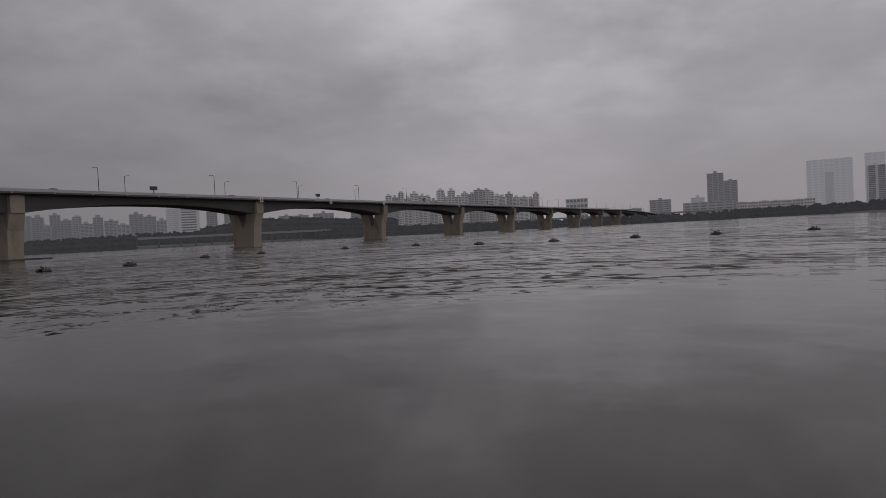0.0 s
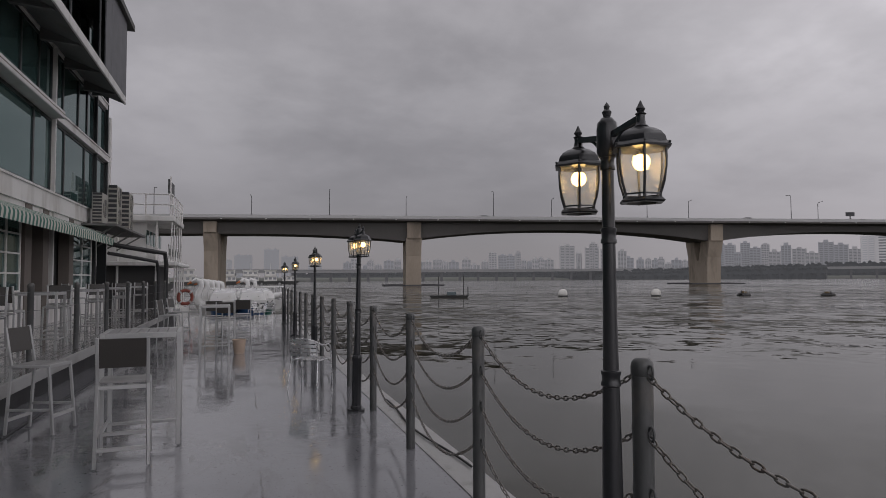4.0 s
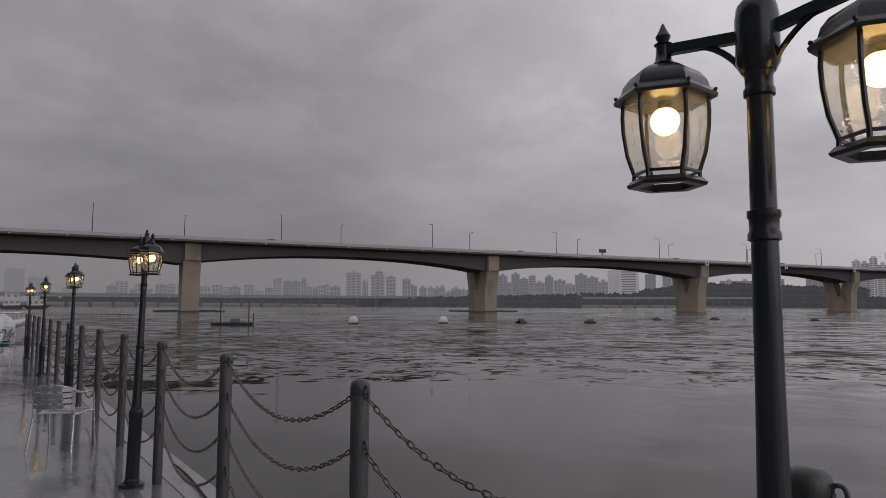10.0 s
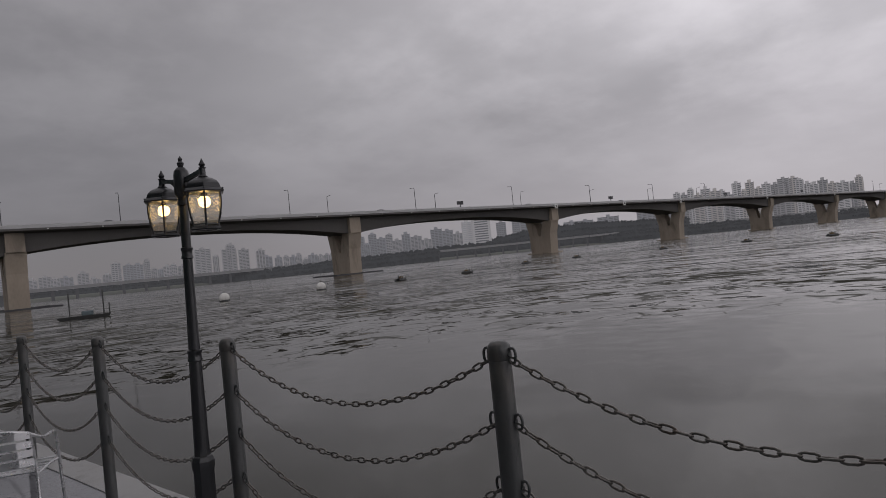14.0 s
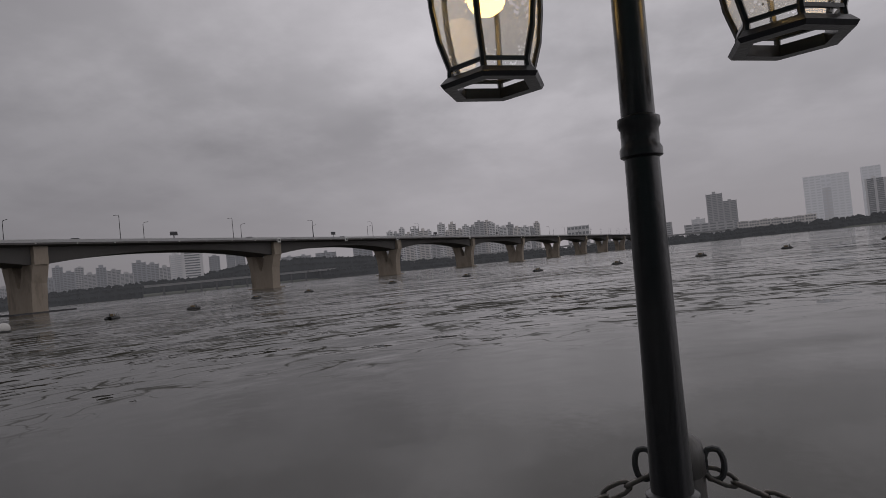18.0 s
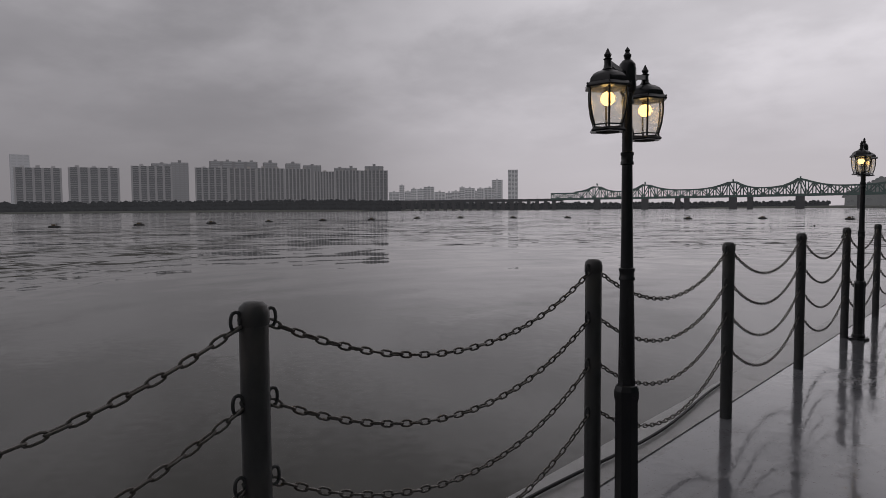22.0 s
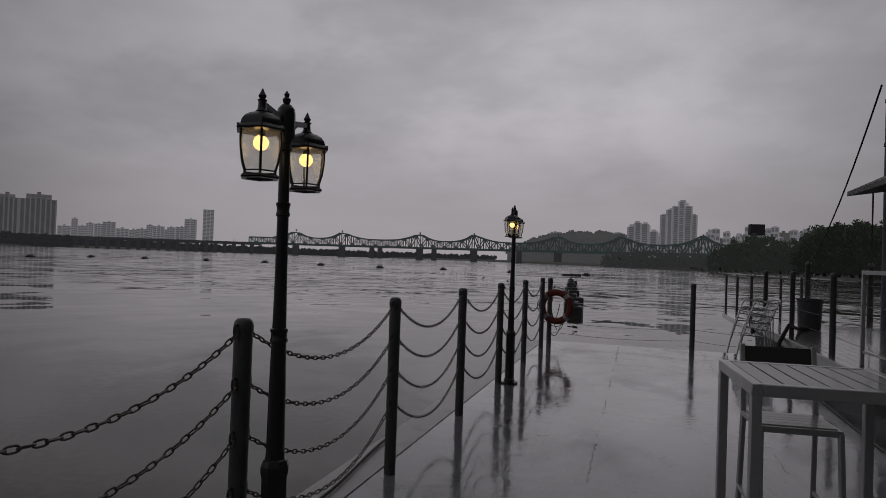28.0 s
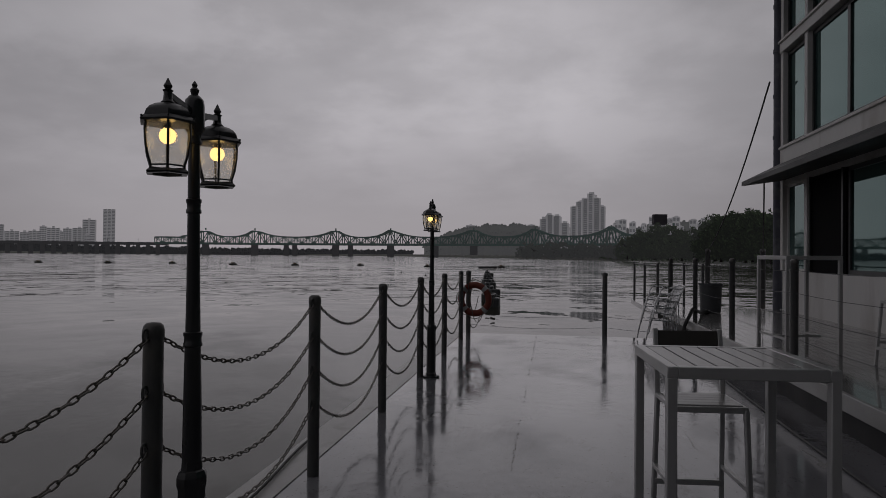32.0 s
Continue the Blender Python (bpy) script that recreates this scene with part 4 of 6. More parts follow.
# ---- the restaurant building ----
house = thing("restaurant_building", "three-storey floating restaurant with white bands and dark teal glass", "building")
me = Mesh()
# solid block; the dimness of the interior is put into its dark colour
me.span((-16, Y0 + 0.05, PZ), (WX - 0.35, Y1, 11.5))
part("core", me, surface("dark_interior_block", (0.035, 0.035, 0.036), 0.9, 0, 0.3, 0.5, 10, 0.1), house, "solid dark block standing for the dim interior behind the glass", smooth=0)
me = Mesh()
me.span((WX - 0.36, Y0, PZ), (WX, Y1, 1.36))
part("wall", me, WHITE_PAINT, house, "chalky white lower wall", smooth=0)
BANDS = [(3.74, 4.30, 0.06), (6.56, 6.84, 0.08), (8.75, 9.0, 0.02)]
for z0, z1, out in BANDS:
    me = Mesh()
    me.span((WX - 0.34, Y0 - 0.02, z0), (WX + out, Y1 + 0.02, z1))
    me.span((WX - 0.34, Y0 - 0.03, z1 - 0.05), (WX + out + 0.04, Y1 + 0.03, z1 + 0.012))
    part("band", me, WHITE_PAINT, house, "weathered white facade band", smooth=0, bevel=0.008)
# fat white duct along the upper band
me = Mesh()
me.span((WX + 0.10, -2.0, 6.52), (WX + 0.36, 19.6, 6.74))
part("gutter_box", me, WHITE_PAINT, house, "pale boxed gutter with a brown streak", smooth=0, bevel=0.02)
me = Mesh()
me.span((WX + 0.361, -2.0, 6.62), (WX + 0.366, 19.6, 6.645))
part("streak", me, surface("brown_seal", (0.13, 0.10, 0.07), 0.7), house, smooth=0)
MULL = [Y0 + 0.05, -6.5, 0.2, 6.6, 13.2, 19.9, 25.6, Y1 - 0.05]
for y in MULL:
    me = Mesh()
    half = 0.085 if y < -6 else 0.05
    me.span((WX - 0.30, y - half, 1.36), (WX + 0.045, y + half, 11.4))
    part("column", me, WHITE_PAINT if y in (MULL[0], MULL[1], MULL[5]) else BLACK_FRAME, house, "slim facade column", smooth=0, bevel=0.006)


def window_unit(y0, y1, z0, z1, cuts, frame_w=0.085, mat=None, bars=0, depth=0.0):
    """A glazed bay: a frame with posts at the cuts and one pane between each."""
    x = WX - 0.06 + depth
    w = part("window", Mesh().span((x - 0.05, y0, z0), (x, y1, z0 + frame_w)), mat or BLACK_FRAME, house, smooth=0)
    part("head_rail", Mesh().span((x - 0.05, y0, z1 - frame_w), (x, y1, z1)), mat or BLACK_FRAME, w, smooth=0)
    edges = [y0] + [y0 + (y1 - y0) * c for c in cuts] + [y1]
    for i, e in enumerate(edges):
        k = frame_w * (1.0 if i in (0, len(edges) - 1) else 1.4)
        lo = e if i == 0 else e - k if i == len(edges) - 1 else e - k / 2
        part("frame", Mesh().span((x - 0.05, lo, z0 + frame_w), (x + 0.004, lo + k, z1 - frame_w)), mat or BLACK_FRAME, w, smooth=0)
    for a, b in zip(edges, edges[1:]):
        part("pane", Mesh().span((x - 0.045, a + 0.02, z0 + frame_w * 0.6), (x - 0.03, b - 0.02, z1 - frame_w * 0.6)), WINDOW, w, "dark teal glass", smooth=0)
    for k in range(bars):
        z = z0 + (z1 - z0) * (k + 1) / (bars + 1)
        part("bar", Mesh().span((x - 0.028, y0 + frame_w, z - 0.022), (x + 0.002, y1 - frame_w, z + 0.022)), mat or BLACK_FRAME, w, smooth=0)
    return w


for a, b in zip(MULL, MULL[1:]):
    wide = b - a > 4
    for z0, z1 in ((4.32, 6.54), (6.86, 8.72), (9.02, 11.3)):
        window_unit(a + 0.09, b - 0.09, z0, z1, (0.27, 0.64) if a < -6 and wide else (0.2, 0.56, 0.8) if wide and z0 > 5 else (0.24, 0.74) if wide else ())
# ground floor: plain dark glazing by the landing, white gridded windows and open doorways further along
window_unit(MULL[0] + 0.09, MULL[1] - 0.09, 1.36, 3.4, (), 0.07, WHITE_PAINT)
# flat black panel: the dark of the open doorway is its colour
doorway = part("doorway", Mesh().span((WX - 0.10, -6.40, 1.36), (WX - 0.05, -4.74, 3.40)), surface("unlit_opening", (0.014, 0.014, 0.015), 0.95, spec=0.05), house, "black panel standing for an open doorway", smooth=0)
for y in (-6.40, -4.80):
    part("jamb", Mesh().span((WX - 0.048, y, 1.36), (WX + 0.01, y + 0.06, 3.40)), BLACK_FRAME, doorway, smooth=0)
window_unit(-4.66, MULL[2] - 0.08, 1.36, 3.4, (0.5,))
window_unit(MULL[2] + 0.08, MULL[3] - 0.08, 1.36, 3.4, (0.33, 0.67))
window_unit(MULL[3] + 0.08, 10.2, 1.36, 3.4, (0.5,))
for a, b, cuts in ((10.6, 13.1, (0.5,)), (13.9, 17.2, (0.33, 0.67)), (22.4, 25.4, (0.5,))):
    window_unit(a, b, 1.36, 3.4, cuts, 0.07, WHITE_PAINT, 3, 0.02)
for y in (13.55, 17.6, 19.2, 22.1):
    part("pier", Mesh().span((WX - 0.3, y - 0.28, PZ), (WX + 0.02, y + 0.28, 3.72)), surface("brown_stone_cladding", (0.15, 0.13, 0.115), 0.8, 0, 0.25, 3, 40, 0.3), house, "brownish clad pier", smooth=0)
me = Mesh()
me.span((WX - 0.34, Y0, 3.4), (WX, Y1, 3.74))
part("fascia", me, WHITE_PAINT, house, smooth=0)
# balcony slab with its soffit, sheet-clad end and dark storey above
SLAB_Y = 24.8
me = Mesh()
me.add([(WX, y, 8.80) for y in (-7.6, SLAB_Y)] + [(WX + 1.1, y, 8.36) for y in (-7.6, SLAB_Y)] + [(WX + 1.1, y, 8.60) for y in (-7.6, SLAB_Y)] + [(WX, y, 8.98) for y in (-7.6, SLAB_Y)],
       [(0, 1, 3, 2), (2, 3, 5, 4), (4, 5, 7, 6), (0, 2, 4, 6), (1, 7, 5, 3)])
part("balcony", me, SOFFIT, house, "stained balcony slab with sloping soffit", smooth=0)
me = Mesh()
me.span((WX + 1.10, -7.6, 8.34), (WX + 1.16, SLAB_Y, 8.62))
part("balcony_edge", me, WHITE_PAINT, house, "white balcony edge", smooth=0, bevel=0.01)
for k in range(13):
    y = SLAB_Y - 2.6 * k - 1.3
    me = Mesh()
    me.add([(WX, y - 0.09, 8.45), (WX, y + 0.09, 8.45), (WX, y - 0.09, 8.80), (WX, y + 0.09, 8.80), (WX + 1.0, y - 0.09, 8.36), (WX + 1.0, y + 0.09, 8.36), (WX + 1.0, y - 0.09, 8.42), (WX + 1.0, y + 0.09, 8.42)],
           [(0, 1, 5, 4), (0, 4, 6, 2), (1, 3, 7, 5), (4, 5, 7, 6), (2, 6, 7, 3), (0, 2, 3, 1)])
    part("bracket", me, SOFFIT, house, smooth=0)
for k in range(4):
    y = SLAB_Y - 0.02 - 0.95 * k
    part("sheet_panel", Mesh().span((WX + 1.12, y - 0.94, 8.62), (WX + 1.16, y, 11.6)), GREY_SHEET, house, "grey sheet cladding panel", smooth=0, bevel=0.004)
part("sheet_return", Mesh().span((WX, SLAB_Y - 0.04, 8.62), (WX + 1.12, SLAB_Y, 11.6)), GREY_SHEET, house, smooth=0)
for k, y in enumerate((8.0, 12.5, 17.0, 20.6)):
    part("balcony_post", Mesh().cyl((WX + 1.05, y, 8.6), (WX + 1.05, y, 11.5), 0.035, 8), BLACK_FRAME, house)
part("balcony_roof", Mesh().span((WX - 0.3, Y0 - 0.3, 11.5), (WX + 1.3, Y1 - 2.0, 11.72)), SOFFIT, house, smooth=0)
part("roof", Mesh().span((-16.2, Y0 - 0.1, 11.5), (WX - 0.3, Y1 + 0.1, 11.8)), SOFFIT, house, smooth=0)
part("end_wall", Mesh().span((-16, Y0 - 0.02, PZ), (WX - 0.34, Y0 + 0.04, 11.5)), WHITE_PAINT, house, "white end wall", smooth=0)
part("end_wall", Mesh().span((-16, Y1, PZ), (WX - 0.34, Y1 + 0.05, 11.5)), WHITE_PAINT, house, "white end wall", smooth=0)
# pipes at both corners
for y, top in ((Y0 - 0.28, 12.5), (Y1 + 0.22, 8.5), (Y1 + 0.42, 8.5)):
    pm = Mesh()
    pm.cyl((WX + 0.02, y, PZ if y < 0 else 4.6), (WX + 0.02, y, top), 0.11 if y < 0 else 0.07, 12)
    for z in (4.6, 5.6, 6.7, 7.8):
        pm.cyl((WX + 0.02, y, z - 0.04), (WX + 0.02, y, z + 0.04), 0.125 if y < 0 else 0.085, 12)
    part("downpipe", pm, surface("blue_grey_pipe", (0.09, 0.095, 0.12), 0.5, 0.2, 0.3, 4, 40, 0.2, stain=(0.3, 0.3, 0.3), stain_amount=0.4) if y < 0 else WHITE_PAINT, house, "grey downpipe")
# dark canopy over the landing
me = Mesh()
me.add([(WX, y, 3.95) for y in (-8.1, 8.4)] + [(WX + 1.0, y, 3.46) for y in (-7.8, 8.4)] + [(WX + 1.0, y, 3.36) for y in (-7.8, 8.4)] + [(WX, y, 3.52) for y in (-8.1, 8.4)],
       [(0, 1, 3, 2), (2, 3, 5, 4), (4, 5, 7, 6), (0, 2, 4, 6), (1, 7, 5, 3), (0, 6, 7, 1)])
part("canopy", me, CANOPY, house, "dark sloping canopy over the ground floor", smooth=0)
# striped awning
AW0, AW1, AN = 11.6, 24.8, 96
for i in range(AN):
    a, b = AW0 + (AW1 - AW0) * i / AN, AW0 + (AW1 - AW0) * (i + 1) / AN
    me = Mesh()
    prof = [(WX + 0.02, 3.60), (WX + 0.45, 3.43), (WX + 0.80, 3.24), (WX + 0.82, 3.16), (WX + 0.80, 2.98), (WX + 0.785, 2.99), (WX + 0.78, 3.22), (WX + 0.44, 3.40), (WX + 0.02, 3.56)]
    me.prism(prof, "y", a + 0.002, b - 0.002)
    part("awning_strip", me, GREEN_CLOTH if i % 2 else CREAM_CLOTH, house, smooth=30)

# ---- air conditioners on a shelf at the far corner ----
def outdoor_unit(at, w, h, fans, turn=0.0):
    u = thing("air_conditioner", "beige outdoor air-conditioning unit with round fan grilles on a wall shelf", "air conditioner", "outdoor units on the shelf", at, turn)
    part("case", Mesh().span((-0.18, -w / 2, 0.06), (0.18, w / 2, h)), AC_PAINT, u, smooth=0, bevel=0.015)
    for k in range(fans):
        z = 0.06 + (h - 0.06) * (k + 0.5) / fans
        part("fan_opening", Mesh().tube([(0.181, 0, z), (0.19, 0, z)], w * 0.40, 20), DARK_METAL, u, "dark fan opening")
        g = Mesh()
        for r in (0.1, 0.18, 0.26, 0.34, 0.41):
            g.tube([(0.197, w * r * math.cos(a), z + w * r * math.sin(a)) for a in [math.pi * q / 10 for q in range(20)]], 0.006, 5, closed=True)
        part("grille", g, AC_PAINT, u)
    for k in range(9):
        z = 0.12 + (h - 0.2) * k / 8
        part("louvre", Mesh().span((-0.15, -w / 2 - 0.012, z), (0.15, -w / 2 + 0.002, z + (h - 0.2) / 13)), DARK_METAL, u, smooth=0)
    for s in (-1, 1):
        part("foot", Mesh().span((-0.16, s * w * 0.4 - 0.03, 0), (0.16, s * w * 0.4 + 0.03, 0.06)), DARK_METAL, u, smooth=0)
    return u


me = Mesh().span((WX + 0.02, 23.4, 3.62), (WX + 1.15, 30.5, 3.70))
for y in (23.8, 26.0, 28.0, 30.0):
    me.bar((WX + 0.02, y, 3.0), (WX + 1.0, y, 3.62), 0.06)
solid("shelf", me, SOFFIT, "sagging plywood shelf under the air conditioners", "shelf", smooth=0)
outdoor_unit((WX + 0.42, 24.3, 3.70), 0.85, 1.15, 1)
outdoor_unit((WX + 0.45, 27.0, 3.70), 0.95, 1.75, 2)
outdoor_unit((WX + 0.55, 29.2, 3.70), 0.95, 1.75, 2)

# ---- furniture ----
def bar_stool(at, turn, seat_z=0.74):
    s = thing("bar_stool", "pale metal bar stool with dark slatted back panel", "bar stool", "bar stools", at, turn)
    w, d, t = 0.44, 0.44, 0.03
    for x in (-1, 1):
        part("leg", Mesh().bar((x * w / 2, -d / 2 - 0.03, 0), (x * (w / 2 - 0.01), -d / 2 + 0.03, seat_z), t), WHITE_TUBE, s, bevel=0.004)
        part("leg", Mesh().bar((x * w / 2, d / 2 + 0.05, 0), (x * (w / 2 - 0.01), d / 2, seat_z), t).bar((x * (w / 2 - 0.01), d / 2, seat_z), (x * (w / 2 - 0.01), d / 2 + 0.075, seat_z + 0.43), t), WHITE_TUBE, s, bevel=0.004)
        part("stretcher", Mesh().bar((x * w / 2, -d / 2 - 0.01, 0.27), (x * w / 2, d / 2 + 0.03, 0.27), 0.028), WHITE_TUBE, s, bevel=0.003)
        part("seat_rail", Mesh().bar((x * (w / 2 - 0.01), -d / 2 + 0.03, seat_z), (x * (w / 2 - 0.01), d / 2, seat_z), t), WHITE_TUBE, s, bevel=0.004)
    for y, z in ((-d / 2 - 0.015, 0.20), (d / 2 + 0.035, 0.16), (-d / 2 + 0.03, seat_z), (d / 2, seat_z - 0.03)):
        part("crossbar", Mesh().bar((-w / 2, y, z), (w / 2, y, z), 0.028, 0.036), WHITE_TUBE, s, bevel=0.003)
    for k in range(5):
        y = -d / 2 + 0.05 + (d - 0.08) * (k + 0.5) / 5
        part("seat_slat", Mesh().span((-w / 2 + 0.02, y - 0.036, seat_z + 0.004), (w / 2 - 0.02, y + 0.036, seat_z + 0.024)), SLAT, s, smooth=0, bevel=0.003)
    tilt = Matrix.Rotation(radians(-10), 3, "X")
    part("backrest", Mesh().box((0, d / 2 + 0.050, seat_z + 0.285), (w - 0.05, 0.018, 0.27), 0, tilt), DARK_PANEL, s, "dark brown back panel", smooth=0, bevel=0.003)
    return s


def bar_table(at, turn, size=0.82, h=1.0, deep=None):
    deep = deep or size
    s = thing("bar_table", "tall pale metal table with a grey slatted top", "table", "tall tables", at, turn)
    a, b, t = size / 2, deep / 2, 0.046
    for x in (-1, 1):
        for y in (-1, 1):
            part("leg", Mesh().span((x * a - (t if x > 0 else 0), y * b - (t if y > 0 else 0), 0), (x * a + (t if x < 0 else 0), y * b + (t if y < 0 else 0), h - 0.05)), WHITE_TUBE, s, bevel=0.004)
        part("apron", Mesh().span((x * a - (0.05 if x > 0 else 0), -b, h - 0.055), (x * a + (0.05 if x < 0 else 0), b, h)), WHITE_TUBE, s, bevel=0.004)
        part("apron", Mesh().span((-a + 0.05, x * b - (0.05 if x > 0 else 0), h - 0.055), (a - 0.05, x * b + (0.05 if x < 0 else 0), h)), WHITE_TUBE, s, bevel=0.004)
    part("stretcher", Mesh().bar((-a + 0.03, -b + 0.03, 0.18), (-a + 0.03, b - 0.03, 0.18), 0.03).bar((a - 0.03, -b + 0.03, 0.18), (a - 0.03, b - 0.03, 0.18), 0.03).bar((-a + 0.03, 0, 0.18), (a - 0.03, 0, 0.18), 0.03), WHITE_TUBE, s, bevel=0.003)
    n = 7
    for k in range(n):
        x = -a + 0.05 + (size - 0.10) * (k + 0.5) / n
        w = (size - 0.10) / n / 2 - 0.006
        part("top_slat", Mesh().span((x - w, -b + 0.05, h - 0.022), (x + w, b - 0.05, h - 0.002)), SLAT, s, smooth=0, bevel=0.002)
    return s


def alu_chair_mesh():
    """Tubular aluminium armchair: frame loops, curved slats."""
    frame_parts, slats = [], []
    for x in (-1, 1):
        frame_parts.append(Mesh().tube([(x * 0.27, -0.27, 0.0), (x * 0.265, -0.235, 0.30), (x * 0.265, -0.21, 0.56), (x * 0.265, -0.18, 0.635), (x * 0.265, -0.12, 0.66), (x * 0.265, 0.10, 0.665),
                                        (x * 0.255, 0.20, 0.69), (x * 0.20, 0.27, 0.74), (x * 0.10, 0.295, 0.765), (0, 0.30, 0.77)], 0.0125, 8))
        frame_parts.append(Mesh().tube([(x * 0.25, 0.28, 0.0), (x * 0.235, 0.23, 0.25), (x * 0.225, 0.20, 0.44), (x * 0.22, 0.22, 0.60), (x * 0.215, 0.262, 0.735)], 0.0125, 8))
        frame_parts.append(Mesh().tube([(x * 0.262, -0.24, 0.42), (x * 0.235, -0.1, 0.425), (x * 0.228, 0.205, 0.42)], 0.011, 8))
    for k in range(7):
        y = -0.22 + 0.40 * k / 6
        slats.append(Mesh().box((0, y, 0.437 - 0.02 * math.sin(math.pi * k / 6)), (0.47, 0.048, 0.008)))
    back = []
    for k in range(4):
        z = 0.52 + 0.068 * k
        path = [(x, 0.215 + 0.25 * (z - 0.5) + 0.05 * (1 - (x / 0.22) ** 2), z) for x in (-0.22, -0.13, 0, 0.13, 0.22)]
        m = Mesh()
        for a, b in zip(path, path[1:]):
            m.bar(a, b, 0.007, 0.05)
        back.append(m)
    return frame_parts, slats, back


CH = alu_chair_mesh()
CH_DATA = [[m.data(n, ALU, 50) for m in group] for n, group in zip(("frame_tube", "seat_slat", "back_slat"), CH)]


def alu_chair(at, turn, label="aluminium tube armchair with slatted seat standing on the wet deck", lean=0.0):
    s = thing("armchair", label, "chair", "aluminium chairs", at, turn)
    if lean:
        s.matrix_world = pose(*at, lean, 0, turn)
    for n, group in zip(("frame_tube", "seat_slat", "back_slat"), CH_DATA):
        for d in group:
            part(n, d, None, s)
    return s


bar_table((-2.63, 5.27, 0), 4, 0.76, 1.15)
bar_stool((-2.68, 4.46, 0), 185)
bar_stool((-3.78, 6.05, 0), 74)
bar_table((-2.29, 13.88, deck_z(14)), 2, 0.68, 1.13)
bar_stool((-2.08, 15.1, deck_z(15)), 178)
bar_stool((-2.42, 16.3, deck_z(16)), 183)
bar_stool((-1.68, 17.1, deck_z(17)), 180)
bar_stool((-3.62, 17.3, deck_z(17)), 76)
bar_stool((-3.55, 19.2, deck_z(19)), 70)
alu_chair((-0.60, 8.40, deck_z(8)), 149)
alu_chair((-0.75, 25.4, deck_z(20)), -20)
alu_chair((-1.2, 27.2, deck_z(20)), 35)
for k in range(4):
    alu_chair((-3.78 - 0.03 * k, -4.75 + 0.01 * k, 0.0 + 0.135 * k), 100 + 3 * (k % 2), "aluminium tube armchair in a leaning stack", lean=-5 - 2 * k)
# furniture up on the platform
bar_table((-5.06, -0.84, PZ), 4, 0.70, 1.27, 1.0)
bar_stool((-5.22, 2.55, PZ), 96)
bar_stool((-5.75, 0.62, PZ), 96)
for y, dy in ((3.9, 1), (7.6, 0), (11.4, 1), (15.0, 0), (18.6, 1), (22.2, 0)):
    bar_table((-5.28, y, PZ), 3 * dy, 0.8, 1.05)
    bar_stool((-5.2, y + 1.0, PZ), 5)
    bar_stool((-5.5, y - 0.95, PZ), 176)
    if dy:
        bar_stool((-6.3, y + 0.2, PZ), 80)

m = Mesh().lathe([(0.115, 0.0), (0.118, 0.01), (0.150, 0.30), (0.158, 0.30), (0.160, 0.325), (0.146, 0.325), (0.144, 0.30), (0.110, 0.02), (0.0005, 0.02)], n=20)
solid("bucket", m, BUCKET, "beige plastic bucket standing on the wet deck", "bucket", at=(-1.74, 13.75, deck_z(13.75)))
m = Mesh().lathe([(0.20, 0.0), (0.22, 0.02), (0.24, 0.60), (0.26, 0.61), (0.26, 0.66), (0.23, 0.66), (0.22, 0.58), (0.0005, 0.56)], n=24)
solid("bin", m, surface("grey_bin_plastic", (0.07, 0.075, 0.08), 0.5), "dark grey round bin on the platform's end", "bin", at=(-5.3, -6.85, PZ))
m = Mesh()
m.tube([(-5.5, -7.2, PZ + 0.05), (-5.0, -6.3, PZ + 0.04), (-4.75, -5.4, PZ + 0.12), (-4.5, -4.8, PZ + 0.22), (-4.3, -4.5, 0.35), (-4.2, -4.35, 0.02)], 0.035, 8)
solid("drain_hose", m, RUBBER, "thick black drain hose over the platform's edge", "hose")

# ---- life rings, mooring posts and ropes at the deck's ends ----
def life_ring(at, turn, tip=0.0):
    s = thing("life_ring", "faded orange life ring with pale bands and loose rope", "life ring", "life rings", at, turn)
    n = 32
    part("ring", Mesh().tube([(0.28 * math.cos(2 * math.pi * k / n), 0, 0.28 * math.sin(2 * math.pi * k / n)) for k in range(n)], 0.065, 12, closed=True), ORANGE, s, smooth=80)
    for q in range(4):
        a0 = math.pi / 4 + q * math.pi / 2
        part("band", Mesh().tube([(0.28 * math.cos(a0 + e), 0, 0.28 * math.sin(a0 + e)) for e in (-0.13, 0, 0.13)], 0.068, 12), PALE_METAL, s, "pale reflective band", smooth=80)
    part("grab_rope", Mesh().tube([((0.355 + 0.03 * math.cos(4 * t)) * math.cos(t), 0.02 * math.sin(3 * t), (0.355 + 0.03 * math.cos(4 * t)) * math.sin(t)) for t in [2 * math.pi * k / 40 for k in range(40)]], 0.007, 5, closed=True), ROPE, s)
    return s


life_ring((-0.26, -4.20, 0.79), -8)
life_ring((-4.05, 27.2, 0.95), 20)
for k, (x0, x1, drop) in enumerate(((-0.1, -0.5, 0.75), (-0.12, -0.32, 0.5), (0.02, -0.42, 0.9), (-0.2, 0.1, 0.62))):
    m = Mesh()
    m.tube([(x0 + (x1 - x0) * t, -4.2 - 0.05 * k + 0.1 * math.sin(2.5 * t + k), 1.2 - drop * (1 - (2 * t - 1) ** 2) * 0.9 - 0.35 * t) for t in [q / 12 for q in range(13)]], 0.007, 5)
    solid("loose_rope", m, ROPE, "loose grey rope hanging off the end post", "rope")
m = Mesh().lathe([(0.05, 0), (0.05, 1.25), (0.058, 1.255), (0.058, 1.30), (0.045, 1.325), (0.0005, 1.34)], n=16)
solid("end_post", m, POST_STEEL, "dark steel post at the deck's open end", "post", "posts at the deck end", at=(-2.84, -5.1, 0))
